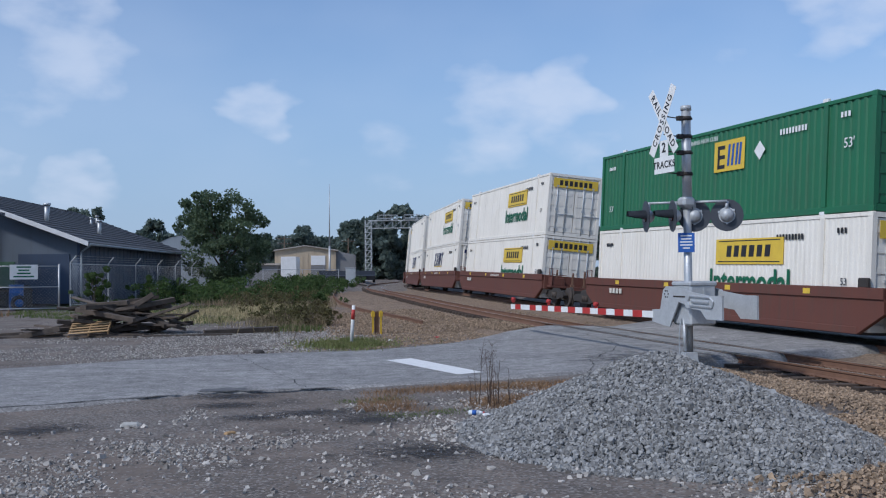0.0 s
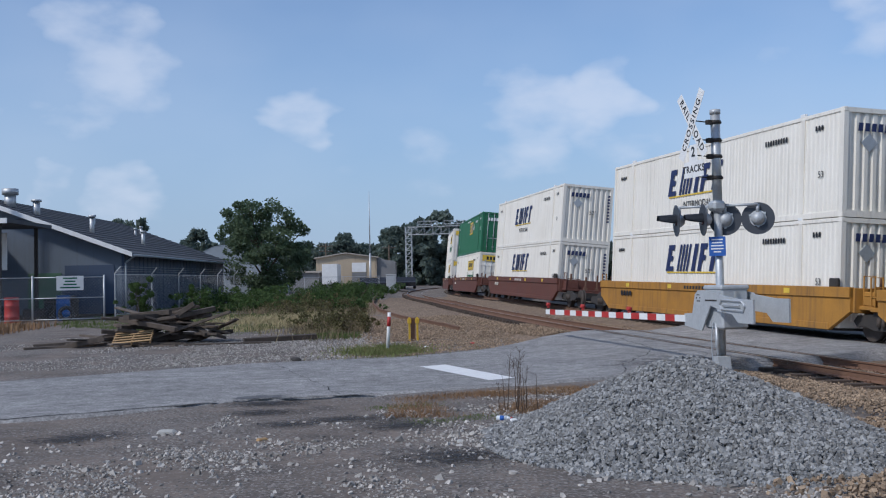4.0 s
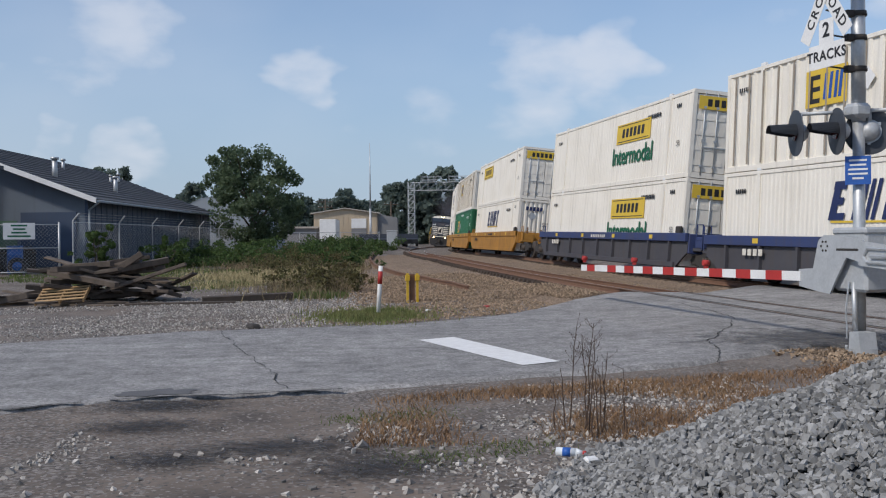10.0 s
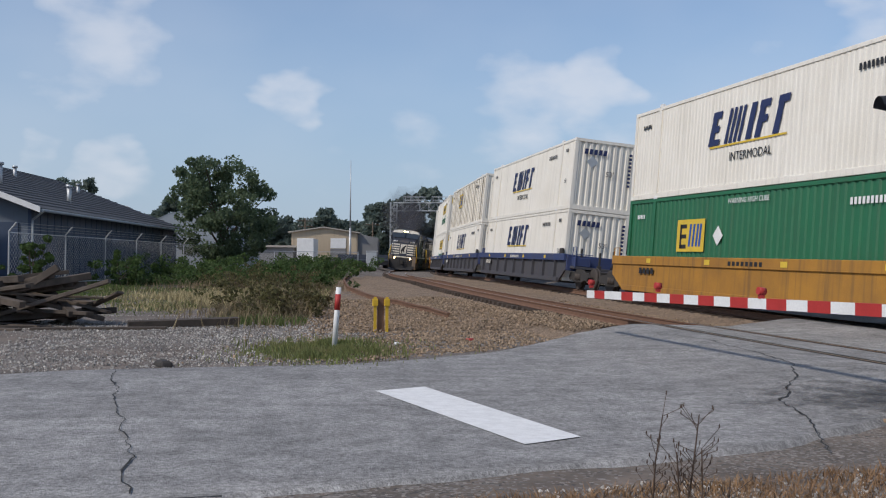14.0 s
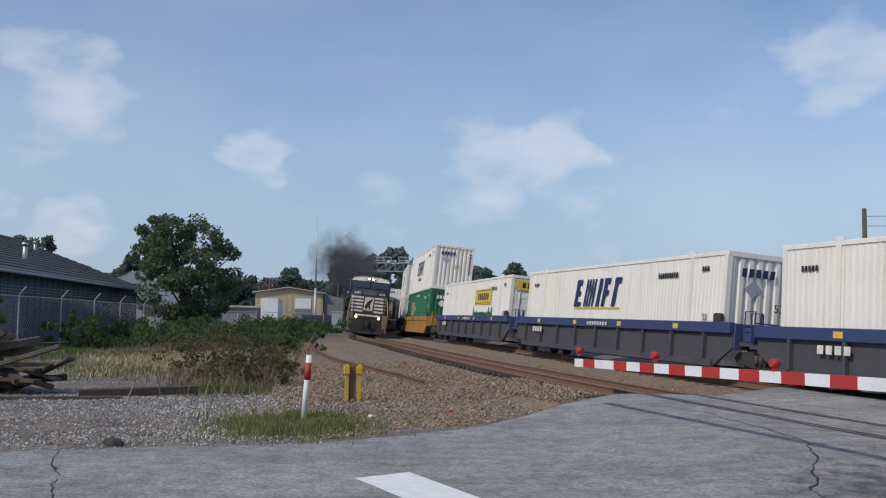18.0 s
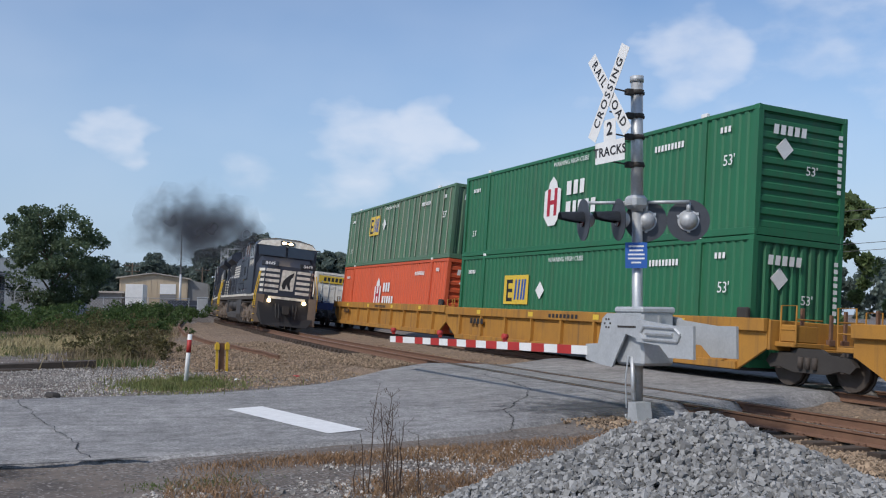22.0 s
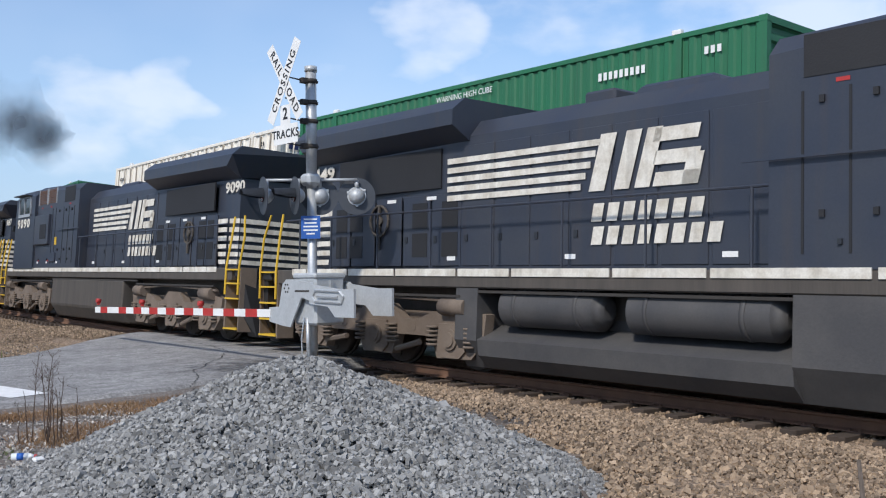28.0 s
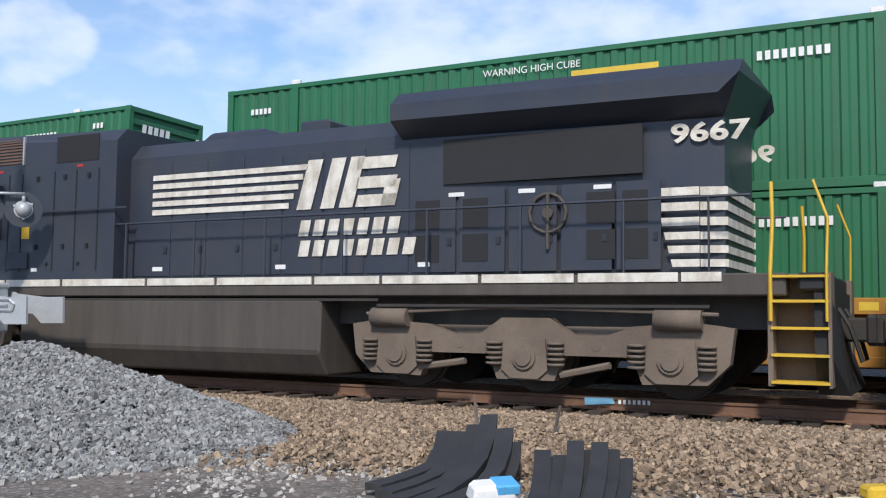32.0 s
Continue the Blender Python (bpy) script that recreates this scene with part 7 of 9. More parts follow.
def woods(name, spots, label, material, size, per, seed):
    """A belt of far trees in one mesh: spots are (x, y, height, spread)."""
    rnd = random.Random(seed)
    cl = []
    for x, y, h, s in spots:
        for k in range(26):
            a, q = rnd.uniform(0, 2 * math.pi), rnd.uniform(0.05, 1.0)
            r = s * math.sin(math.pi * (0.12 + 0.84 * q)) ** 0.6 * rnd.uniform(0.4, 1.0)
            cl.append((x + math.cos(a) * r, y + math.sin(a) * r, h * (0.05 + 0.9 * q), s * rnd.uniform(0.2, 0.34)))
    me = leaf_cloud(name, cl, per, size, seed)
    me.materials.append(M[material])
    single(name, me, None, label, "trees", kind="stuff")


def blades(name, n, place, height, material, label, seed, lean=0.4, width=0.012):
    """Grass: bent blades; place(rnd) gives (x, y) or None."""
    rnd = random.Random(seed)
    co, fa = [], []
    while n:
        p = place(rnd)
        n -= 1
        if p is None:
            continue
        x, y = p[:2]
        h = height * rnd.uniform(0.5, 1.2) * (p[2] if len(p) > 2 else 1)
        z = ground_z(x, y) - 0.02
        a = rnd.uniform(0, 6.283)
        dx, dy = math.cos(a), math.sin(a)
        ln = lean * rnd.uniform(0.2, 1.0) * h
        b = rnd.uniform(0, 6.283)
        wx, wy = math.cos(b) * width, math.sin(b) * width
        i = len(co)
        co += [(x - wx, y - wy, z), (x + wx, y + wy, z), (x + dx * ln * 0.35 + wx * 0.7, y + dy * ln * 0.35 + wy * 0.7, z + h * 0.6), (x + dx * ln * 0.35 - wx * 0.7, y + dy * ln * 0.35 - wy * 0.7, z + h * 0.6), (x + dx * ln, y + dy * ln, z + h)]
        fa += [(i, i + 1, i + 2, i + 3), (i + 3, i + 2, i + 4)]
    me = bpy.data.meshes.new(name)
    me.from_pydata(co, [], fa)
    me.materials.append(M[material])
    single(name, me, None, label, "grass", kind="stuff")


def plants():
    tree(-12.4, 72.0, 7.9, 3.9, 3, "broad dark green tree with an open crown", clumps=150, leaves=150, size=0.115, bare=0.13)
    tree(-27.7, 88.0, 7.7, 2.6, 5, "round dark tree behind the blue building", "leaf_hazy", 70, 60, 0.24)
    tree(-36.5, 84.0, 9.0, 1.2, 6, "small tree behind the roofs", "leaf_hazy", 40, 30, 0.22)
    rnd = random.Random(11)
    spots = []
    for k in range(64):
        x = -75 + k * 1.9
        y = 190 + rnd.uniform(-12, 25)
        h = 10.4 + rnd.uniform(-2, 3)
        spots.append((x, y, h, rnd.uniform(3.2, 4.6)))
    for x, h in ((-4, 11), (-1, 13), (2, 15), (5, 15.5), (8.5, 14.5), (12, 13.5), (16, 13), (20, 12), (24, 10.5), (28, 9)):
        spots.append((x, 184, h, 4.2))
    for k in range(22):
        spots.append((46 + k * 5, 185 - k * 3 + rnd.uniform(-8, 8), rnd.uniform(9, 12), 4.5))
    # the belt's haze sits in its leaf colour
    woods("far_woods", spots, "belt of hazy green trees along the horizon", "leaf_hazy", 0.55, 60, 12)
    line = resample([(19, 60), (24, 55), (33, 51.5), (41, 43), (46, 32), (47.5, 20), (49, 10), (51, -4), (54, -24), (60, -60)], 30)
    for k, p in enumerate(line):
        h = 4.8 if k < 3 else (8.4 + rnd.uniform(-1.3, 2.0) + (1.0 if k > 7 else 0))
        tree(p.x + rnd.uniform(-1.5, 1.5), p.y + rnd.uniform(-1.5, 1.5), h, 2.6 + rnd.uniform(0, 1.0), 40 + k, "leafy green tree beyond the tracks", "leaf_sunny", 85, 66, 0.26, bare=0.0)
    # bushes in the rough ground beside the track
    for k, (x, y, h, s) in enumerate(((-6.5, 58, 1.7, 1.7), (-4.9, 54, 1.4, 1.4), (-8.6, 60, 1.7, 1.8), (-4.4, 62, 1.6, 1.4), (-10.6, 58, 1.5, 1.5), (-5.6, 67, 2.1, 1.5), (-12.8, 50, 1.8, 1.0), (-7.6, 51, 1.1, 1.3), (-4.0, 48, 0.9, 1.0),
                                      (-13.5, 41.0, 2.5, 0.6), (-9.8, 51, 1.0, 1.2), (-4.6, 76, 1.5, 1.5), (-7.5, 75, 1.7, 1.9), (-11.0, 66, 1.5, 1.5), (-13.6, 62, 1.8, 1.3), (-5.4, 84, 1.5, 1.5), (-2.75, 29.6, 1.35, 0.75), (-3.7, 31.0, 1.2, 0.8), (-2.9, 33.0, 1.0, 0.7), (-6.8, 45.0, 1.5, 1.2), (-5.0, 46.0, 1.4, 1.1))):
        rr = random.Random(200 + k)
        h *= 1.0 if k in (6, 9) else 0.8
        cl = [(rr.gauss(0, s * 0.75), rr.gauss(0, s * 0.75), h * rr.uniform(0.08, 0.72) * rr.uniform(0.7, 1.35), s * rr.uniform(0.12, 0.34)) for _ in range(34)]
        dull = k > 15
        me = leaf_cloud("bush", cl, 45 if dull else 70, 0.05 if dull else 0.075, 300 + k)
        me.materials.append(M["leaf_olive" if dull else "leaf_light"])
        ob = thing("bush", "tangled olive-brown bush beside the track bed" if dull else "leafy green bush in rough grass", "bush", "bushes", m=pose(x, y, ground_z(x, y)))
        part("foliage", me, None, ob)
        bm = bmesh.new()
        for _ in range(6):
            rod(bm, (rr.uniform(-0.2, 0.2), rr.uniform(-0.2, 0.2), 0), (rr.uniform(-s, s) * 0.6, rr.uniform(-s, s) * 0.6, h * 0.7), 0.02, 5, 0.006)
        tagged(part("stem", bm, M["bark"], ob), kind="stuff")

    def meadow(r):
        x, y = r.uniform(-17, -1.0), r.uniform(27, 75)
        if x > -2.2 - (y - 30) * 0.04 or (x < -4.5 and y < 31.5 + 0.9 * abs(x + 7) + 5 * noise.noise((x * 0.5, y * 0.5, 6)) + r.uniform(-1.5, 2.5)):
            return None
        k = noise.noise((x * 0.35, y * 0.35, 1)) + 0.5 * noise.noise((x * 1.1, y * 1.1, 4))
        return None if k < r.uniform(-0.6, 0.0) else (x, y, 0.3 + max(0, k) * 1.3)

    def dry(r):
        x, y = r.gauss(-5.3, 2.0), r.gauss(39, 4.0)
        return None if x > -2.6 or y < 30 + 0.7 * abs(x + 5) or noise.noise((x * 0.5, y * 0.4, 3)) < r.uniform(-0.4, 0.2) else (x, y, 0.5 + r.random() * 0.6)

    def brush(r):
        k = r.random()
        x, y = (r.gauss(-3.2, 0.9), r.gauss(31.5, 2.2)) if k < 0.4 else ((r.gauss(-6.5, 1.8), r.gauss(48, 2.6)) if k < 0.8 else (r.gauss(-3.6, 0.6), r.gauss(41, 5)))
        return None if x > -2.1 else (x, y, 0.4 + r.random() * 0.9)

    def tuft(r):
        x, y = r.gauss(-1.1, 0.6), r.gauss(20.9, 1.0)
        return (x, y, 0.4 + 0.8 * abs(noise.noise((x * 2, y * 2, 3)))) if noise.noise((x * 1.3, y * 1.3, 8)) > r.uniform(-0.5, 0.3) else None

    def brown(r):
        x, y = r.uniform(-0.6, 5.4), r.uniform(7.7, 12.0)
        if noise.noise((x * 0.8, y * 0.8, 4)) + r.uniform(-0.25, 0.25) < -0.12 or y > 10.2 + 0.35 * x or pile_z(x, y) > 0:
            return None
        return x, y, 0.6

    def left(r):
        x, y = r.uniform(-30, -16.5), r.uniform(30, 39)
        return (x, y, 0.8) if y > 33 - (x + 30) * 0.1 else None

    def sparse(r):
        x, y = r.choice(((-0.55, 8.9), (0.0, 7.3), (-0.1, 9.2), (0.6, 7.6)))
        return r.gauss(x, 0.22), r.gauss(y, 0.16), 0.6
    blades("meadow_grass", 110000, meadow, 0.24, "grass", "rough green grass beside the track", 21, width=0.018, lean=0.8)
    blades("straw_grass", 20000, dry, 0.27, "straw", "straw-coloured dry grass", 22, width=0.014, lean=0.9)
    blades("verge_grass", 9500, tuft, 0.2, "grass_pale", "low green grass round the marker post", 23, width=0.012)
    blades("brown_brush", 8000, brush, 0.42, "brush", "dead brown brush beside the track bed", 27, lean=0.9, width=0.01)
    blades("dead_grass", 42000, brown, 0.15, "grass_dry", "short brown dead grass by the road edge", 24, width=0.0045, lean=1.3)
    blades("left_grass", 5000, left, 0.5, "grass_dry", "brownish weeds in front of the fence", 25, width=0.02)
    blades("yard_tufts", 1200, sparse, 0.09, "grass", "small green tufts in the gravel", 26, width=0.006, lean=1.2)
    # tall dead stalks by the road edge
    rr = random.Random(9)
    for k in range(14):
        x, y = 1.24 + rr.uniform(-0.2, 0.36), 8.05 + rr.uniform(-0.2, 0.25)
        h = rr.uniform(0.3, 0.72) if k > 3 else rr.uniform(0.78, 0.98)
        ob = thing("dead_stalk", "tall dry brown weed stalk", "weed", "dead stalks by the road", m=pose(x, y, ground_z(x, y) - 0.02, rr.uniform(-5, 5), rr.uniform(-5, 5), rr.uniform(0, 360)))
        bm = bmesh.new()
        pts = [Vector((0.01 * math.sin(3 * i), 0.012 * math.cos(2 * i), h * i / 5)) for i in range(6)]
        for i, (a, b) in enumerate(zip(pts, pts[1:])):
            rod(bm, a, b, 0.0075 - 0.001 * i, 5, 0.0065 - 0.001 * i, False)
        part("stem", bm, M["stem"], ob)
        bm = bmesh.new()
        for i in range(22 if h > 0.75 else 3):
            b = pts[3].lerp(pts[5], rr.random())
            e = b + Vector((rr.uniform(-0.07, 0.07), rr.uniform(-0.07, 0.07), rr.uniform(0.02, 0.09)))
            rod(bm, b, e, 0.0016, 3, 0.0014, False)
            rod(bm, e, e + Vector((0, 0, 0.015)), 0.0035, 4, 0.002)
        tagged(part("seed_head", bm, M["stem"], ob), kind="stuff")


# ---------------------------------------------------------------- yard, fence and buildings
def wood_heap():
    rr = random.Random(31)
    for k in range(52):
        ln = rr.uniform(1.4, 3.0)
        w, h = rr.uniform(0.14, 0.26), rr.uniform(0.04, 0.16)
        layer = k / 52
        x, y = -8.75 + rr.gauss(0, 1.2) * (1.15 - 0.7 * layer), 26.8 + rr.gauss(0, 0.55) * (1 - 0.4 * layer)
        z = ground_z(x, y) + h / 2 + layer * 1.12 * max(0.15, 1 - abs(x + 8.75) / 2.8)
        bm = bmesh.new()
        box(bm, -ln / 2, ln / 2, -w / 2, w / 2, -h / 2, h / 2, 0.008)
        single("timber", bm, M["wood_old"], "weathered dark timber in a scrap heap", "timber", "timbers of the scrap heap", m=pose(x, y, z, rr.uniform(-8, 8), rr.gauss(0, 5 + 9 * layer), rr.gauss(0, 32)))
    ob = thing("pallet", "broken pale wooden pallet leaning on the timber heap", "pallet", m=pose(-9.3, 25.5, 0.2, 16, -4, 8))
    for y in (-0.45, -0.2, 0.05, 0.3, 0.5):
        bm = bmesh.new()
        box(bm, -0.6, 0.6, y - 0.05, y + 0.05, 0.09, 0.11)
        part("slat", bm, M["wood_new"], ob)
    for x in (-0.58, 0, 0.58):
        bm = bmesh.new()
        box(bm, x - 0.02, x + 0.02, -0.5, 0.55, 0, 0.09)
        part("runner", bm, M["wood_new"], ob)
    for k in range(7):
        x, y = rr.uniform(-11.5, -6.0), rr.uniform(25, 27.6)
        ln = rr.uniform(1.5, 3.4)
        bm = bmesh.new()
        box(bm, -ln / 2, ln / 2, -0.11, 0.11, 0, 0.07, 0.006)
        single("timber", bm, M["wood_old"], "dark plank lying on the ground by the heap", "timber", "timbers of the scrap heap", m=pose(x, y, ground_z(x, y) - 0.01, 0, 0, rr.gauss(-4, 14)))


def chain_link(parent, a, b, h0, h1, pitch=0.16):
    """The wire net between two posts, woven both ways."""
    a, b = Vector((*a, 0)), Vector((*b, 0))
    ln = (b - a).length
    bm = bmesh.new()
    k = -int(h1 / pitch)
    while k * pitch < ln:
        for s in (1, -1):
            x0, x1 = (k * pitch, k * pitch + (h1 - h0)) if s > 0 else (k * pitch + (h1 - h0), k * pitch)
            p, q = Vector((x0, h0)), Vector((x1, h1))
            d = q - p
            t0, t1 = 0.0, 1.0
            lo, hi = sorted(((0 - p.x) / d.x, (ln - p.x) / d.x))
            t0, t1 = max(t0, lo), min(t1, hi)
            if t1 > t0:
                u, v = p + d * t0, p + d * t1
                rod(bm, a.lerp(b, u.x / ln) + Vector((0, 0, u.y)), a.lerp(b, v.x / ln) + Vector((0, 0, v.y)), 0.004, 3, caps=False)
        k += 1
    ob = part("wire_net", bm, M["galv"], parent)
    return ob


def fences():
    pts = [(-32, 36.0), (-26.5, 38.2), (-21.3, 40.0), (-18.6, 41.1), (-15.6, 42.4)]
    ob = thing("chain_link_fence", "grey chain-link fence with a closed pipe gate", "fence", m=pose(0, 0, 0.28))
    for i, (x, y) in enumerate(pts):
        bm = bmesh.new()
        rod(bm, (x, y, -0.1), (x, y, 3.4 if i == 2 else 2.25), 0.045 if i != 2 else 0.07, 10)
        part("post", bm, M["galv"], ob)
    for a, b in zip(pts, pts[1:]):
        for z in (0.12, 1.15, 2.15):
            bm = bmesh.new()
            rod(bm, (*a, z), (*b, z), 0.024, 8)
            part("rail", bm, M["galv"], ob)
        chain_link(ob, a, b, 0.1, 2.15)
    bm = bmesh.new()
    box(bm, -0.62, 0.62, -0.01, 0.01, -0.35, 0.35)
    sign = thing("gate_sign", "white hand-painted notice board on the fence gate", "sign", m=pose(-17.0, 41.65, 2.15, 0, 0, 24))
    part("board", bm, M["white"], sign)
    bm = bmesh.new()
    for i, w in enumerate((0.32, 0.24, 0.3, 0.45)):
        quad(bm, [(-w, -0.014, 0.2 - i * 0.15), (w, -0.014, 0.2 - i * 0.15), (w, -0.014, 0.27 - i * 0.15), (-w, -0.014, 0.27 - i * 0.15)])
    part("lettering", bm, M["green_logo"], sign)
    # fence along the blue building with barbed-wire arms
    ob = thing("security_fence", "chain-link fence with slanted barbed-wire arms", "fence", m=pose(0, 0, 0.4))
    pts = [(-15.4, 43.5), (-14.9, 48.5), (-14.5, 53), (-14.2, 57.5), (-14.0, 62), (-13.8, 67), (-13.6, 72), (-13.4, 78)]
    for x, y in pts:
        bm = bmesh.new()
        pipe(bm, [(x, y, -0.1), (x, y, 2.2), (x + 0.32, y - 0.1, 2.55)], 0.035, 6)
        part("post", bm, M["galv"], ob)
    for a, b in zip(pts, pts[1:]):
        for z in (0.1, 2.15):
            bm = bmesh.new()
            rod(bm, (*a, z), (*b, z), 0.02, 6)
            part("rail", bm, M["galv"], ob)
        chain_link(ob, a, b, 0.1, 2.15, 0.22)
        bm = bmesh.new()
        for k in (0.1, 0.2, 0.31):
            rod(bm, (a[0] + k, a[1], 2.2 + k * 1.1), (b[0] + k, b[1], 2.2 + k * 1.1), 0.006, 3)
        part("barbed_wire", bm, M["galv"], ob)
    ob = thing("low_fence", "far chain-link fence in front of the sheds", "fence", m=pose(0, 0, 0.85))
    pts = [(-16, 96), (-12, 97), (-8, 98), (-4.2, 99)]
    for x, y in pts:
        bm = bmesh.new()
        rod(bm, (x, y, -0.1), (x, y, 1.7), 0.04, 6)
        part("post", bm, M["galv"], ob)
    for a, b in zip(pts, pts[1:]):
        bm = bmesh.new()
        rod(bm, (*a, 1.65), (*b, 1.65), 0.03, 6)
        part("rail", bm, M["galv"], ob)
        chain_link(ob, a, b, 0.1, 1.65, 0.3)


def wall_slab(ob, name, outline, axis, lo, hi, material, label=""):
    bm = bmesh.new()
    extrude(bm, outline, axis, lo, hi)
    return part(name, bm, M[material], ob, label)


def siding(parent, x, y0, y1, z0, z1, step, material, face="x"):
    """Upright ribs of metal siding, each its own strip."""
    y = y0
    bm = bmesh.new()
    box(bm, -0.02, 0.02, -0.04, 0.04, z0, z1) if face == "x" else box(bm, -0.04, 0.04, -0.02, 0.02, z0, z1)
    me = finish(bm, "siding_rib", M[material])
    while y < y1:
        part("siding_rib", me, None, parent, at=pose(x, y, 0) if face == "x" else pose(y, x, 0))
        y += step


def buildings():
    ob = thing("blue_workshop", "low dark blue metal workshop with a shingled gable roof", "building", m=pose(0, 0, 0.45))
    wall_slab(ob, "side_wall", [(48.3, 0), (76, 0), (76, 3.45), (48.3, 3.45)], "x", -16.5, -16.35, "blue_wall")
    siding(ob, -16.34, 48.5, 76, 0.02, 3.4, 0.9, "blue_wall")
    gw = wall_slab(ob, "gable_wall", [(-33.0, 0), (-16.5, 0), (-16.5, 3.45), (-24.8, 6.5), (-33, 3.45)], "y", 48.3, 48.45, "gable_wall", "blue-grey gable wall darkened for shade")
    wall_slab(gw, "door_panel", [(-19.6, 0), (-16.9, 0), (-16.9, 2.7), (-19.6, 2.7)], "y", 48.22, 48.3, "blue_wall", "roller door")
    wall_slab(gw, "green_panel", [(-21.6, 0), (-19.8, 0), (-19.8, 2.3), (-21.6, 2.3)], "y", 48.2, 48.3, "c_olive")
    wall_slab(ob, "end_wall", [(-33.0, 0), (-16.5, 0), (-16.5, 3.45), (-24.8, 6.5), (-33, 3.45)], "y", 75.85, 76, "blue_wall")
    r = wall_slab(ob, "roof_slope", [(-15.7, 3.32), (-24.8, 6.75), (-24.8, 6.6), (-15.75, 3.18)], "y", 47.6, 76.4, "roof", "dark shingled roof slope")
    wall_slab(ob, "roof_slope", [(-33.8, 3.32), (-24.8, 6.75), (-24.8, 6.6), (-33.8, 3.18)], "y", 47.6, 76.4, "roof")
    for i in range(16):                              # courses of shingles
        t = i / 16
        x, z = -24.8 + 9.1 * t, 6.755 - 3.43 * t
        bm = bmesh.new()
        box(bm, x, x + 0.06, 47.6, 76.4, z - 0.02, z + 0.02)
        part("shingle_course", bm, M["roof"], r)
    wall_slab(ob, "rake_board", [(-15.7, 3.1), (-24.8, 6.53), (-24.8, 6.78), (-15.7, 3.36)], "y", 47.52, 47.6, "white", "white rake board")
    bm = bmesh.new()
    rod(bm, (-15.62, 47.6, 3.2), (-15.62, 76.4, 3.2), 0.07, 8)
    part("gutter", bm, M["pale_wall"], ob)
    bm = bmesh.new()
    pipe(bm, [(-15.62, 47.9, 3.2), (-16.25, 48.2, 2.8), (-16.25, 48.2, 0.1)], 0.05, 8)
    part("downpipe", bm, M["pale_wall"], ob)
    for x, y, h, w in ((-22.2, 51, 0.75, 0.2), (-19.5, 52.5, 0.9, 0.14), (-18.0, 58, 0.8, 0.12), (-22.5, 62, 0.5, 0.1), (-20.8, 66, 0.4, 0.08), (-21.5, 70, 0.5, 0.1)):
        z = 6.75 - (x + 24.8) / 9.1 * 3.43
        bm = bmesh.new()
        rod(bm, (x, y, z - 0.3), (x, y, z + h), w, 12)
        rod(bm, (x, y, z + h), (x, y, z + h + 0.12), w * 1.5, 12)
        part("roof_vent", bm, M["galv"], ob, "galvanised roof vent")
    bm = bmesh.new()
    rod(bm, (-23.5, 50.5, 6.1), (-23.5, 50.5, 6.9), 0.32, 16)
    rod(bm, (-23.5, 50.5, 6.9), (-23.5, 50.5, 7.25), 0.45, 16)
    part("roof_fan", bm, M["galv"], ob, "round roof fan")

    ob = thing("pale_workshop", "pale metal workshop with a canopy on posts", "building", m=pose(0, 0, 0.4))
    wall_slab(ob, "front_wall", [(-46, 0), (-24.2, 0), (-24.2, 4.7), (-34, 8.0), (-46, 4.7)], "y", 45.4, 45.6, "pale_wall")
    wall_slab(ob, "side_wall", [(45.6, 0), (48.2, 0), (48.2, 4.6), (45.6, 4.6)], "x", -24.4, -24.2, "pale_wall")
    wall_slab(ob, "roof_slope", [(-23.6, 4.66), (-34.2, 8.25), (-34.2, 8.1), (-23.7, 4.5)], "y", 44.8, 58, "roof_pale", "pale sheet roof")
    wall_slab(ob, "roof_slope", [(-46.6, 4.66), (-34.2, 8.25), (-34.2, 8.1), (-46.6, 4.5)], "y", 44.8, 58, "roof_pale")
    can = wall_slab(ob, "canopy", [(-48, 4.72), (-19.7, 4.72), (-19.7, 4.9), (-48, 4.95)], "y", 40.9, 46.6, "roof", "flat canopy roof")
    wall_slab(can, "fascia", [(-48, 4.68), (-19.7, 4.68), (-19.7, 4.93), (-48, 4.98)], "y", 40.82, 40.9, "white", "white canopy edge")
    for x, y in ((-20.2, 41.2), (-20.3, 46), (-23.9, 41.2), (-28, 41.2), (-33, 41.2)):
        bm = bmesh.new()
        box(bm, x - 0.08, x + 0.08, y - 0.08, y + 0.08, -0.05, 4.72)
        part("canopy_post", bm, M["dark"], ob)
    bm = bmesh.new()
    rod(bm, (-23.4, 46.5, 5.2), (-23.4, 46.5, 7.1), 0.12, 12)
    rod(bm, (-23.4, 46.5, 7.1), (-23.4, 46.5, 7.4), 0.2, 12)
    part("flue", bm, M["dark"], ob)
    sign = thing("workshop_sign", "white workshop sign board with dark and red lettering", "sign", m=pose(-22.3, 44.6, 3.85, 0, 0, 0))
    bm = bmesh.new()
    box(bm, -1.05, 1.05, -0.03, 0.03, -0.95, 0.95)
    part("board", bm, M["white"], sign)
    for z, w, col in ((0.6, 0.85, "navy_logo"), (0.15, 0.6, "black_logo"), (-0.2, 0.65, "black_logo"), (-0.65, 0.85, "red_logo")):
        bm = bmesh.new()
        n = 7
        for k in range(n):
            a = -w + 2 * w * k / n
            quad(bm, [(a, -0.035, z - 0.12), (a + 1.5 * w / n, -0.035, z - 0.12), (a + 1.5 * w / n, -0.035, z + 0.14), (a, -0.035, z + 0.14)])
        part("lettering", bm, M[col], sign)
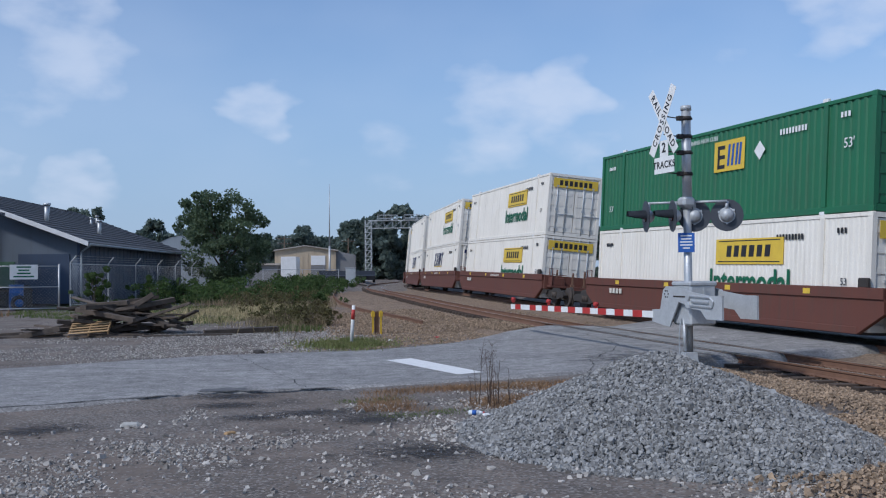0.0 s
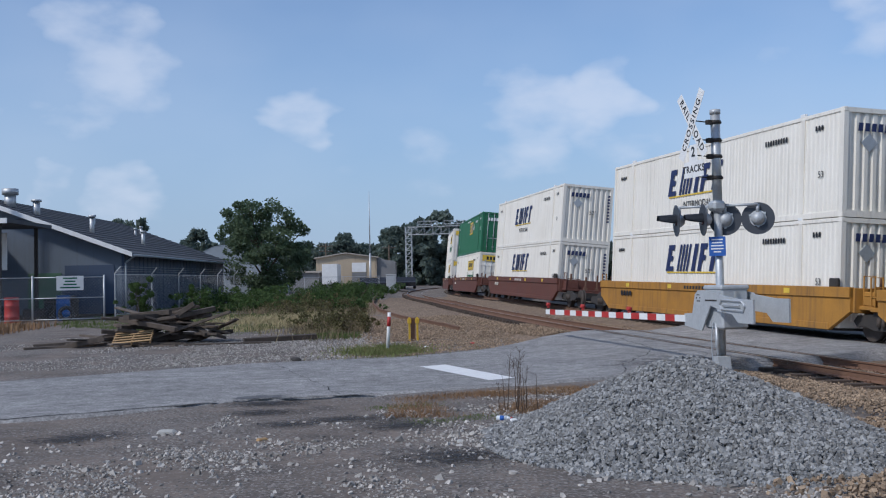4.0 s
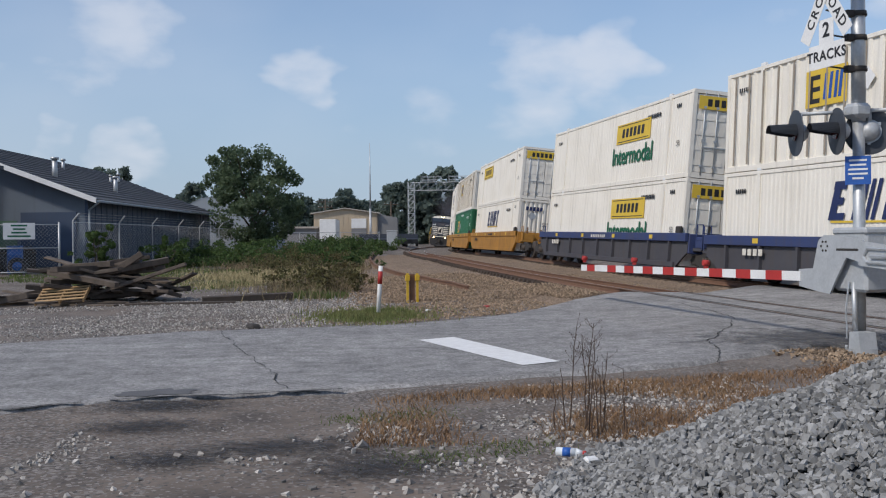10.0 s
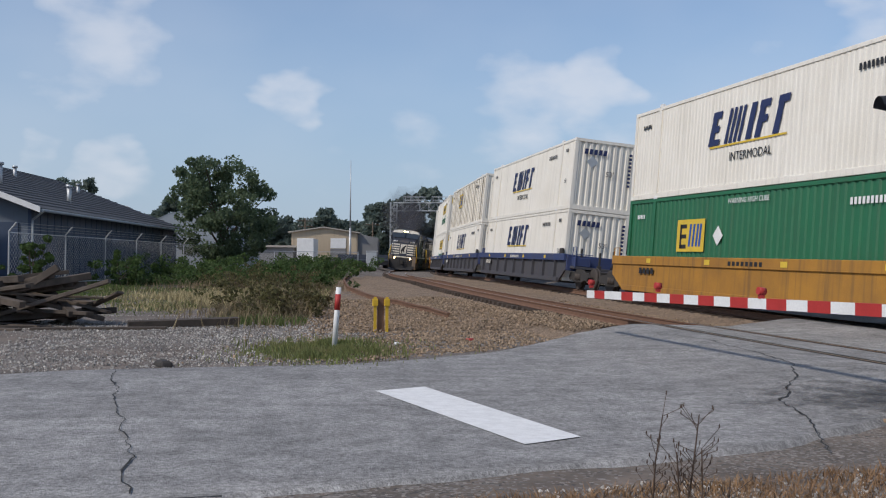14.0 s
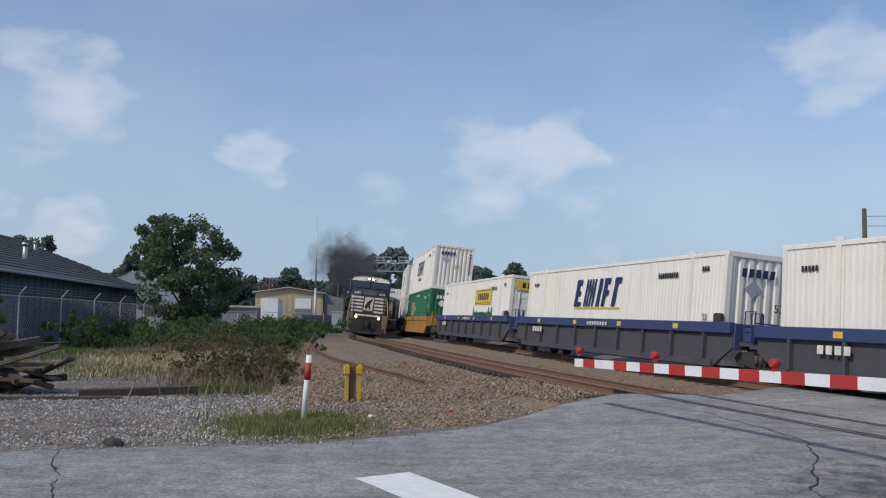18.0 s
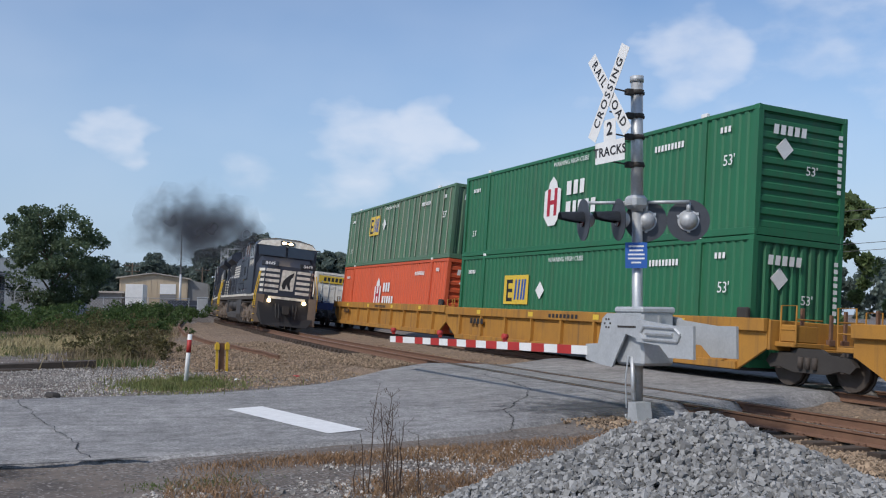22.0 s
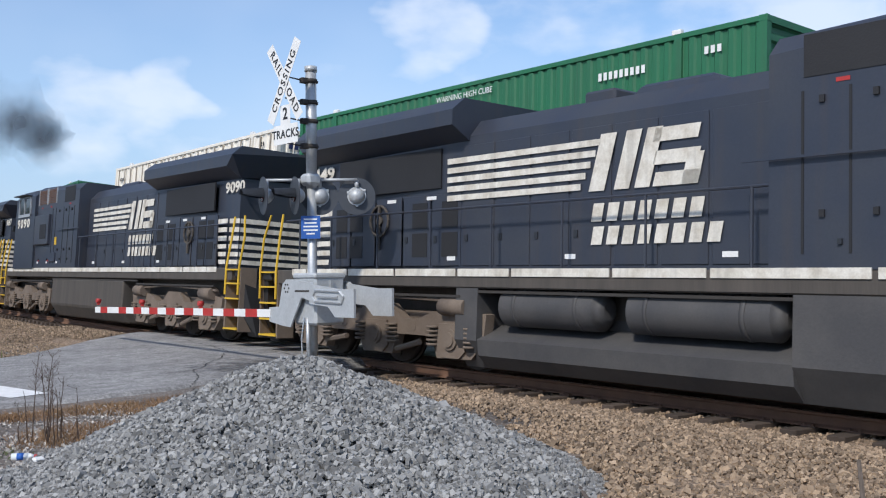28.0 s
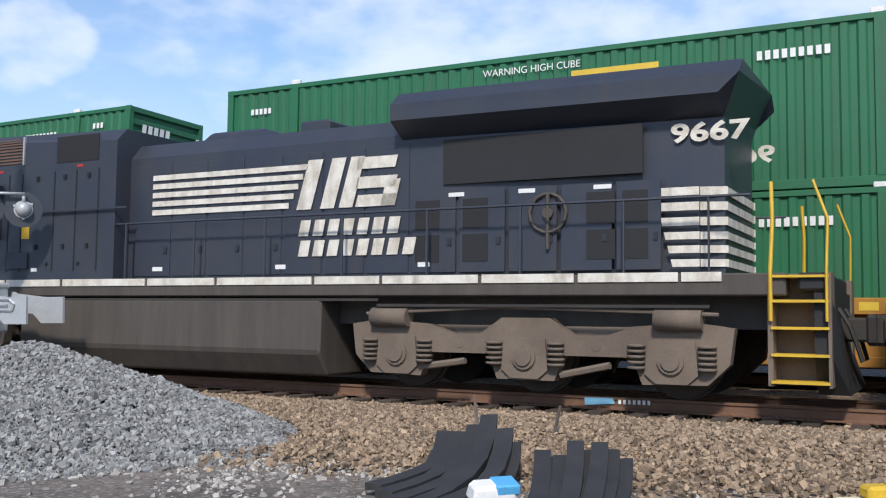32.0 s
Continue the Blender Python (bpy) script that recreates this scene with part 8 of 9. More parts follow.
    for x, y, col, lab in ((-24.6, 39.9, "blue_plastic", "blue plastic drum by the fence"), (-23.5, 40.4, "white", "stained white plastic drum by the fence"), (-20.2, 42.6, "red", "red steel drum behind the gate"), (-18.4, 44.6, "blue_plastic", "blue plastic drum under the canopy")):
        ob = thing("drum", lab, "drum", "drums in the yard", m=pose(x, y, ground_z(x, y) - 0.02))
        bm = bmesh.new()
        prev = None
        for z, r in ((0, 0.34), (0.3, 0.34), (0.32, 0.36), (0.34, 0.345), (0.85, 0.345), (0.87, 0.36), (0.89, 0.34), (1.25, 0.34), (1.27, 0.36), (1.29, 0.33)):
            cur = [bm.verts.new((r * math.cos(2 * math.pi * i / 20), r * math.sin(2 * math.pi * i / 20), z)) for i in range(20)]
            if prev:
                for i in range(20):
                    bm.faces.new((prev[i], prev[(i + 1) % 20], cur[(i + 1) % 20], cur[i])).smooth = True
            prev = cur
        bm.faces.new(prev)
        part("body", bm, M[col], ob)
        bm = bmesh.new()
        rod(bm, (0.15, 0, 1.29), (0.15, 0, 1.32), 0.05, 10)
        part("bung", bm, M["dark"], ob)
    for x, y, z in ((-17.9, 43.6, 0.9), (-19.2, 45.2, 0.35), (-18.7, 45.0, 0.35), (-21.5, 45, 0.35)):
        bm = bmesh.new()
        for i in range(20):
            for j in range(8):
                a, b = 2 * math.pi * i / 20, 2 * math.pi * j / 8
                bm.verts.new(((0.3 + 0.1 * math.cos(b)) * math.cos(a), 0.12 * math.sin(b), (0.3 + 0.1 * math.cos(b)) * math.sin(a)))
        bm.verts.ensure_lookup_table()
        for i in range(20):
            for j in range(8):
                bm.faces.new([bm.verts[(i % 20) * 8 + j], bm.verts[((i + 1) % 20) * 8 + j], bm.verts[((i + 1) % 20) * 8 + (j + 1) % 8], bm.verts[(i % 20) * 8 + (j + 1) % 8]])
        single("tyre", bm, M["rubber"], "old black tyre leaning in the yard", "tyre", "tyres in the yard", m=pose(x, y, ground_z(x, y) + 0.38, -8, 0, 20))
    rr = random.Random(77)
    for k in range(12):
        x, y = rr.uniform(-29, -17.6), rr.uniform(43.5, 47.2)
        w, d, h = rr.uniform(0.6, 1.8), rr.uniform(0.4, 1.0), rr.uniform(0.5, 1.6)
        ob = thing("scrap_crate", "dark crate of scrap under the canopy", "crate", "crates under the canopy", m=pose(x, y, ground_z(x, y) - 0.02, 0, 0, rr.uniform(-15, 15)))
        bm = bmesh.new()
        box(bm, -w / 2, w / 2, -d / 2, d / 2, 0, h, 0.03)
        part("body", bm, M["dark"], ob)
        for z in (0.15, h - 0.2):
            bm = bmesh.new()
            box(bm, -w / 2 - 0.02, w / 2 + 0.02, -d / 2 - 0.02, d / 2 + 0.02, z, z + 0.08)
            part("batten", bm, M["wood_old"], ob)

    ob = thing("arched_shed", "pale arched metal shed behind the workshop", "building", m=pose(0, 0, 0.8))
    bm = bmesh.new()
    extrude(bm, [(-18.6 + 4.2 * math.cos(math.pi * i / 16), 4.9 * math.sin(math.pi * i / 16)) for i in range(17)], "y", 88, 104)
    part("shell", bm, M["pale_wall"], ob)
    bm = bmesh.new()
    for k in range(9):
        y = 88 + 2 * k
        pts = [(-18.6 + 4.23 * math.cos(math.pi * i / 12), y, 4.93 * math.sin(math.pi * i / 12)) for i in range(13)]
        pipe(bm, pts, 0.04, 4)
    part("rib", bm, M["pale_wall"], ob)
    ob = thing("brown_shed", "small gabled shed with a rusty brown roof", "building", m=pose(0, 0, 0.8))
    wall_slab(ob, "wall", [(-30.5, 0), (-24.2, 0), (-24.2, 5.4), (-27.3, 6.2), (-30.5, 5.4)], "y", 84, 90, "grey_wall")
    wall_slab(ob, "roof_slope", [(-23.7, 5.35), (-27.3, 6.4), (-31, 5.35), (-31, 5.25), (-27.3, 6.25), (-23.7, 5.25)], "y", 83.6, 90.4, "roof_pale")

    ob = thing("tan_warehouse", "low tan metal warehouse with a white door", "building")
    wall_slab(ob, "front_wall", [(-13.6, 0), (-5.5, 0), (-5.5, 5.2), (-9.6, 5.75), (-13.6, 5.2)], "y", 124.8, 125, "tan_wall")
    siding(ob, 124.78, -13.4, -5.6, 0.02, 5.1, 0.7, "tan_wall", "y")
    wall_slab(ob, "side_wall", [(125, 0), (140, 0), (140, 5.1), (125, 5.1)], "x", -5.65, -5.5, "grey_wall")
    wall_slab(ob, "annex", [(-5.5, 0), (-3.0, 0), (-3.0, 4.6), (-5.5, 5.1)], "y", 125.2, 134, "grey_wall")
    wall_slab(ob, "roof_slope", [(-14, 5.25), (-9.6, 5.9), (-5.2, 5.25), (-5.2, 5.1), (-9.6, 5.78), (-14, 5.1)], "y", 124.4, 140, "roof_pale")
    wall_slab(ob, "door", [(-8.8, 0), (-6.9, 0), (-6.9, 3.2), (-8.8, 3.2)], "y", 124.7, 124.76, "grey_wall", "grey roller door")
    wall_slab(ob, "door_head", [(-8.8, 3.25), (-6.9, 3.25), (-6.9, 4.5), (-8.8, 4.5)], "y", 124.7, 124.76, "white")
    ob = thing("long_dark_shed", "long dark shed with a pale roof edge", "building")
    wall_slab(ob, "wall", [(-34, 0), (-12.6, 0), (-12.6, 3.2), (-34, 3.3)], "y", 118, 124, "grey_wall")
    wall_slab(ob, "roof", [(-34.3, 3.3), (-12.3, 3.2), (-12.3, 3.42), (-34.3, 3.52)], "y", 117.6, 124.4, "roof_pale")
    ob = thing("box_trailer", "white box trailer parked by the warehouse", "trailer", m=pose(-10.9, 116, 0.9))
    bm = bmesh.new()
    box(bm, -0.95, 0.95, -1.2, 4.5, 0.75, 3.3, 0.03)
    part("body", bm, M["white"], ob)
    for y in (2.6, 3.6):
        for sx in (-1, 1):
            bm = bmesh.new()
            rod(bm, (sx * 0.7, y, 0.45), (sx * 0.95, y, 0.45), 0.45, 14)
            part("wheel", bm, M["rubber"], ob)
    for k, (x, y, turn) in enumerate(((-6.3, 112, 10), (-4.5, 113, -4), (-2.6, 115, 8), (-1.2, 118, 2))):
        ob = thing("parked_car", "dark parked car beyond the track", "car", "parked cars", m=pose(x, y, 0.9, 0, 0, turn))
        bm = bmesh.new()
        extrude(bm, [(-2.2, 0.35), (2.2, 0.35), (2.25, 0.8), (1.5, 0.95), (0.8, 1.48), (-1.0, 1.5), (-1.7, 1.0), (-2.25, 0.85)], "x", -0.85, 0.85)
        part("body", bm, M["black"], ob)
        bm = bmesh.new()
        extrude(bm, [(-1.45, 1.02), (1.3, 1.0), (0.75, 1.42), (-0.95, 1.44)], "x", -0.86, 0.86)
        part("window_band", bm, M["screen"], ob)
        for y2 in (-1.4, 1.4):
            for sx in (-1, 1):
                bm = bmesh.new()
                rod(bm, (sx * 0.65, y2, 0.33), (sx * 0.88, y2, 0.33), 0.33, 14)
                part("wheel", bm, M["rubber"], ob)
    ob = thing("relay_cabinet", "grey steel relay cabinet beside the track", "cabinet", m=pose(-3.0, 103, 0.85))
    bm = bmesh.new()
    box(bm, -0.55, 0.55, -0.4, 0.4, 0, 1.75, 0.04)
    part("body", bm, M["alu"], ob)
    bm = bmesh.new()
    box(bm, -0.6, 0.6, -0.46, 0.46, 1.75, 1.85, 0.03)
    part("roof", bm, M["alu"], ob)
    bm = bmesh.new()
    box(bm, -0.45, 0.45, -0.43, -0.4, 0.15, 1.6)
    part("door", bm, M["galv"], ob)


def masts():
    ob = thing("radio_mast", "tall thin grey radio mast", "mast", m=pose(-6.0, 117.5, 0))
    bm = bmesh.new()
    rod(bm, (0, 0, 0), (0, 0, 5.5), 0.16, 10, 0.12)
    rod(bm, (0, 0, 5.5), (0, 0, 13.4), 0.1, 10, 0.03)
    part("tube", bm, M["galv"], ob)
    bm = bmesh.new()
    box(bm, -0.3, 0.3, -0.3, 0.3, -0.1, 0.2)
    part("footing", bm, M["concrete"], ob)
    # signal bridge
    gx, gy, gh = track(137, -4.6)
    ob = thing("signal_bridge", "grey lattice steel signal bridge over both tracks", "signal bridge", m=pose(gx, gy, 0, 0, 0, -math.degrees(gh)))
    span = SPACING + 8.6

    def lattice(name, a, b, w, step):
        a, b = Vector(a), Vector(b)
        d = (b - a).normalized()
        up = Vector((0, 0, 1)) if abs(d.z) < 0.5 else Vector((1, 0, 0))
        s = d.cross(up).normalized()
        up = s.cross(d)
        bm = bmesh.new()
        cs = [(s * i + up * j) * w / 2 for i in (-1, 1) for j in (-1, 1)]
        for c in cs:
            rod(bm, a + c, b + c, 0.05, 5)
        n = max(2, int((b - a).length / step))
        for k in range(n):
            p, q = a.lerp(b, k / n), a.lerp(b, (k + 1) / n)
            for i, j in ((0, 1), (2, 3), (0, 2), (1, 3)):
                rod(bm, p + cs[i], q + cs[j], 0.03, 4)
                rod(bm, p + cs[i], p + cs[j], 0.03, 4)
        part(name, bm, M["alu"], ob)
    lattice("leg", (0, 0, 0), (0, 0, 10.6), 0.95, 0.95)
    lattice("leg", (span, 0, 0), (span, 0, 10.6), 0.95, 0.95)
    lattice("beam", (0, 0, 9.9), (span, 0, 9.9), 1.2, 1.2)
    for x in (1.6, 5.8):
        bm = bmesh.new()
        for z in (10.9, 11.4):
            for y in (-0.8, 0.8):
                rod(bm, (x, y, z), (x + 3, y, z), 0.03, 4)
        for k in range(4):
            for y in (-0.8, 0.8):
                rod(bm, (x + k, y, 10.5), (x + k, y, 11.4), 0.03, 4)
        part("platform_railing", bm, M["alu"], ob)
        bm = bmesh.new()
        box(bm, x, x + 3, -0.85, 0.85, 10.5, 10.58)
        part("platform", bm, M["alu"], ob)

    def power_pole(x, y, h, arms, label, turn):
        ob = thing("utility_pole", label, "utility pole", "utility poles", m=pose(x, y, 0, 0, 0, turn))
        bm = bmesh.new()
        rod(bm, (0, 0, -0.2), (0, 0, h), 0.17, 10, 0.11)
        part("pole", bm, M["bark"], ob)
        for z in arms:
            bm = bmesh.new()
            box(bm, -1.2, 1.2, -0.06, 0.06, h - z - 0.07, h - z + 0.07)
            part("crossarm", bm, M["bark"], ob)
            for k in (-1.1, -0.5, 0.5, 1.1):
                bm = bmesh.new()
                rod(bm, (k, 0, h - z + 0.07), (k, 0, h - z + 0.25), 0.05, 8)
                part("insulator", bm, M["alu"], ob)
        return ob
    power_pole(-46.6, 79, 13.6, (0.15,), "tall wooden utility pole with a crossarm", 20)
    ob = power_pole(44.3, 18.5, 8.4, (0.5,), "wooden utility pole with a grey transformer", 70)
    bm = bmesh.new()
    rod(bm, (0.35, 0, 6.0), (0.35, 0, 6.9), 0.25, 12)
    part("transformer", bm, M["alu"], ob)
    power_pole(25.4, 53.5, 7.8, (), "pale wooden utility pole beyond the tracks", 30)
    power_pole(34.8, 44.0, 9.5, (0.5,), "wooden utility pole among the trees", 50)
    power_pole(-16.0, 165, 8.8, (0.5, 1.4), "far wooden utility pole", 10)
    power_pole(-5.0, 168, 8.4, (0.5,), "far wooden utility pole", 10)
    for h in (7.4, 6.9, 5.6, 5.2):
        bm = bmesh.new()
        pipe(bm, [(25.4, 53.5, h), (30, 49, h - 0.35), (34.8, 44.0, h), (40.5, 33, h - 0.4), (44.3, 18.5, h), (47, 0, h - 0.4), (49, -20, h)], 0.018, 4)
        single("power_line", bm, M["black"], "sagging power line between the poles", "power line", "power lines beyond the tracks")


# ---------------------------------------------------------------- small things by the track
def small_things():
    def strip(bm, pts, w, t):
        prev = None
        for i, p in enumerate(pts):
            p = Vector(p)
            d = (Vector(pts[min(i + 1, len(pts) - 1)]) - Vector(pts[max(i - 1, 0)])).normalized()
            s = d.cross(Vector((0, 0, 1))).normalized()
            u = s.cross(d)
            cur = [bm.verts.new(p + s * a * w / 2 + u * b * t / 2) for a, b in ((-1, -1), (1, -1), (1, 1), (-1, 1))]
            if prev:
                for k in range(4):
                    bm.faces.new((prev[k], prev[(k + 1) % 4], cur[(k + 1) % 4], cur[k]))
            else:
                bm.faces.new(cur[::-1])
            prev = cur
        bm.faces.new(prev)
    rr = random.Random(55)
    fan = [((2.15, 1.61, 0.03), (3.68, 2.2, 0.22)), ((2.0, 1.36, 0.03), (3.62, 2.01, 0.24)), ((1.88, 1.12, 0.03), (3.71, 1.88, 0.3)), ((1.82, 0.92, 0.03), (3.74, 1.75, 0.4)), ((1.85, 0.78, 0.03), (3.44, 1.36, 0.34)), ((2.09, 0.82, 0.03), (3.36, 1.23, 0.24))]
    row = [((1.65, -0.13, 0.05), (3.12, 0.78, 0.24)), ((1.69, -0.18, 0.05), (3.08, 0.67, 0.2)), ((1.72, -0.23, 0.05), (3.1, 0.58, 0.22)), ((1.77, -0.3, 0.05), (3.19, 0.5, 0.34)), ((1.8, -0.35, 0.05), (3.27, 0.46, 0.26)), ((1.85, -0.42, 0.05), (3.32, 0.35, 0.32)), ((1.9, -0.48, 0.05), (3.38, 0.28, 0.26)), ((1.94, -0.55, 0.05), (3.36, 0.15, 0.2))]
    for heap, sag, label in ((fan, 0.12, "bent black rubber crossing strip in a heap"), (row, 0.02, "black rubber crossing strip lying in a row")):
        for a, b in heap:                             # each strip rises from its foot to its tip on those below
            a, b = Vector(a), Vector(b)
            if heap is fan:
                a, b = [Vector((2.82 + (q.x - 1.95) * 0.92, 0.25 + (q.y - 1.1) * 0.92, q.z * 0.85)) for q in (a, b)]
            else:
                a, b = [Vector((2.8 + (q.x - 1.8) * 0.84, -0.98 + (q.y + 0.33) * 0.84, q.z * 0.85)) for q in (a, b)]
            side = (b - a).cross(Vector((0, 0, 1))).normalized()
            pts = [(a.lerp(b, q) - a) + Vector((0, 0, -sag * math.sin(math.pi * q) * 0.8)) + side * sag * math.sin(math.pi * q) for q in (0, 0.2, 0.4, 0.6, 0.8, 1.0)]
            for p in pts:
                p.z = max(p.z, 0.0)
            bm = bmesh.new()
            strip(bm, pts, 0.135 if heap is fan else 0.115, 0.045)
            for v in bm.verts:                        # worn, uneven cut
                v.co.z += rr.uniform(-0.006, 0.006)
            single("rubber_strip", bm, M["rubber"], label, "rubber strip", "rubber strips by the track", m=Matrix.Translation(a))
    ob = thing("cement_bag", "torn white and blue paper bag", "bag", m=pose(3.02, -0.28, 0.05, 10, 0, -35))
    bm = bmesh.new()
    box(bm, -0.15, 0.15, -0.1, 0.1, 0, 0.12, 0.025, (0.02, 0.02))
    part("body", bm, M["white"], ob)
    bm = bmesh.new()
    box(bm, 0.0, 0.153, -0.09, 0.085, 0.06, 0.126, 0.01)
    part("print", bm, mat("sky_blue_print", (0.1, 0.42, 0.75), 0.6), ob, "light blue printed patch")
    ob = thing("yellow_case", "small yellow and cream plastic case", "case", m=pose(4.12, -2.19, -0.03, 0, 0, -45))
    bm = bmesh.new()
    box(bm, -0.2, 0.2, -0.12, 0.12, 0, 0.14, 0.02)
    part("body", bm, mat("cream_plastic", (0.7, 0.62, 0.4), 0.6), ob)
    bm = bmesh.new()
    box(bm, -0.06, 0.1, -0.05, 0.08, 0.14, 0.22, 0.02)
    part("cap", bm, M["yellow"], ob)
    for a, b, r in (((4.75, 5.2, -0.02), (5.6, 4.6, 0.0), 0.025), ((4.85, 4.07, 0.02), (4.4, 3.15, 0.02), 0.022), ((5.6, 1.85, 0.0), (5.85, 2.1, 0.34), 0.02), ((5.9, 1.2, -0.02), (6.1, 1.25, 0.26), 0.02)):
        bm = bmesh.new()
        rod(bm, a, b, r, 6, r * 0.7)
        single("stick", bm, M["wood_old"], "broken wooden stick on the ballast", "stick", "sticks on the ballast")
    # sprayed mark on the web of the near rail
    s = -9.45
    m = on_track(s, 0.0)
    bm = bmesh.new()
    quad(bm, [m @ Vector((-GAUGE / 2 - 0.04, y, z)) for y, z in ((0.0, -0.13), (0.0, -0.02), (-0.42, -0.02), (-0.45, -0.1))])
    single("sprayed_mark", bm, mat("spray_blue", (0.2, 0.46, 0.66), 0.7), "light blue sprayed mark on the rail", "paint mark")
    bm = bmesh.new()
    for k in range(7):
        y = -0.5 - 0.07 * k
        quad(bm, [m @ Vector((-GAUGE / 2 - 0.042, y + a, z)) for a, z in ((0, -0.1), (0, -0.04), (-0.04, -0.04), (-0.04, -0.1))])
    single("chalk_marks", bm, M["white"], "white chalk marks on the rail", "paint mark")
    # litter
    ob = thing("drink_bottle", "crushed clear bottle with a red cap", "bottle", m=pose(0.94, 7.35, ground_z(0.94, 7.35) + 0.03, 90, 0, 70))
    bm = bmesh.new()
    rod(bm, (0, 0, 0), (0, 0, 0.15), 0.034, 12)
    rod(bm, (0, 0, 0.15), (0, 0, 0.2), 0.034, 12, 0.014)
    part("body", bm, mat("bottle_plastic", (0.72, 0.76, 0.78), 0.2), ob)
    bm = bmesh.new()
    rod(bm, (0, 0, 0.05), (0, 0, 0.11), 0.035, 12)
    part("label_band", bm, M["blue_sign"], ob)
    bm = bmesh.new()
    rod(bm, (0, 0, 0.2), (0, 0, 0.225), 0.018, 10)
    part("cap", bm, M["red"], ob)
    bm = bmesh.new()
    box(bm, -0.05, 0.05, -0.035, 0.035, 0, 0.06, 0.012)
    single("paper_cup", bm, M["white"], "crumpled white paper cup", "cup", m=pose(1.14, 7.02, ground_z(1.14, 7.02) - 0.005, 8, 0, 20))
    for k, (x, y, w, mt) in enumerate(((-3.45, 6.75, 0.13, "concrete"), (-2.1, 6.1, 0.08, "wood_new"), (0.35, 5.6, 0.07, "concrete"), (-3.2, 18.4, 0.2, "dark"), (-2.6, 32, 0.12, "white"), (-7.5, 9.3, 0.15, "concrete"), (1.5, 23.2, 0.12, "red"), (0.1, 22.3, 0.1, "white"))):
        bm = bmesh.new()
        box(bm, -w, w, -w * 0.5, w * 0.5, 0, w * 0.5, w * 0.15, (w * 0.2, w * 0.1))
        single("debris", bm, M[mt], "small piece of rubble on the ground", "debris", "debris in the yard", m=pose(x, y, ground_z(x, y) - 0.01, 0, 0, 40 * k))


SMOKE = []


def smoke():
    """Dark exhaust, built as rigid sooty puffs that thin out from their middle."""
    m = bpy.data.materials.new("exhaust")
    m.use_nodes = True
    b = m.node_tree.nodes["Principled BSDF"]
    b.inputs["Base Color"].default_value, b.inputs["Roughness"].default_value = (0.085, 0.085, 0.095, 1), 1.0
    b.inputs["Specular IOR Level"].default_value = 0.0
    at = m.node_tree.nodes.new("ShaderNodeAttribute")
    at.attribute_name = "soot"
    k = m.node_tree.nodes.new("ShaderNodeMath")
    k.operation = "MULTIPLY"
    k.inputs[1].default_value = 0.0
    co = m.node_tree.nodes.new("ShaderNodeTexCoord")
    nz = m.node_tree.nodes.new("ShaderNodeTexNoise")
    nz.inputs["Scale"].default_value, nz.inputs["Detail"].default_value = 0.55, 6
    m.node_tree.links.new(co.outputs["Object"], nz.inputs["Vector"])
    rg = m.node_tree.nodes.new("ShaderNodeMapRange")
    rg.inputs["From Min"].default_value, rg.inputs["From Max"].default_value, rg.inputs["To Max"].default_value = 0.22, 0.62, 0.86
    m.node_tree.links.new(nz.outputs["Fac"], rg.inputs["Value"])
    m.node_tree.links.new(rg.outputs["Result"], k.inputs[1])
    m.node_tree.links.new(at.outputs["Fac"], k.inputs[0])
    m.node_tree.links.new(k.outputs[0], b.inputs["Alpha"])
    rng = np.random.default_rng(17)
    ob = thing("exhaust_smoke", "dark diesel smoke trailing above the engines", "smoke")
    for k in range(8):
        q = k / 7
        x, y = -5.2 * q ** 1.2 + rng.normal() * 0.5 * q, 12.0 + 40 * q ** 1.05
        z = 5.3 + 4.2 * q ** 0.6 + rng.normal() * 0.4 * q
        rad = 1.0 + 2.3 * q ** 0.7
        n = 1
        c = rng.normal(size=(n, 3)) * rad * np.array([0.2, 0.4, 0.15])
        u = np.array([[1.0, 0.4, 0.0]]) + rng.normal(size=(n, 3)) * 0.25
        u /= np.linalg.norm(u, axis=1)[:, None]
        w = np.cross(u, np.array([[0.2, 1.0, 0.2]]))
        w /= np.linalg.norm(w, axis=1)[:, None]
        r = rad * rng.uniform(1.1, 1.6, n)
        c[:, 2] = np.maximum(c[:, 2], 4.3 + r - z)
        co, fa, dens = [], [], []
        for i in range(n):
            b0 = len(co)
            co.append(tuple(c[i]))
            dens.append(1.0)
            for ring, fall in ((0.25, 0.9), (0.5, 0.62), (0.75, 0.25), (1.0, 0.0)):
                for a in range(16):
                    t = 2 * math.pi * a / 16
                    k2 = ring * (1 + 0.25 * rng.uniform(-1, 1) * (ring > 0.5))
                    co.append(tuple(c[i] + (u[i] * math.cos(t) + w[i] * math.sin(t)) * r[i] * k2))
                    dens.append(fall)
            for a in range(16):
                e = (a + 1) % 16
                fa.append((b0, b0 + 1 + a, b0 + 1 + e))
                for o in (1, 17, 33):
                    fa.append((b0 + o + a, b0 + o + 16 + a, b0 + o + 16 + e, b0 + o + e))
        me = bpy.data.meshes.new("puff")
        me.from_pydata(co, [], fa)
        me.attributes.new("soot", "FLOAT", "POINT").data.foreach_set("value", dens)
        me.shade_smooth()
        me.materials.append(m)
        pf = part("puff", me, None, ob, at=pose(x, y, z))
        tagged(pf, kind="stuff")
        pf.visible_shadow = False
    SMOKE.append((ob, 0.0))


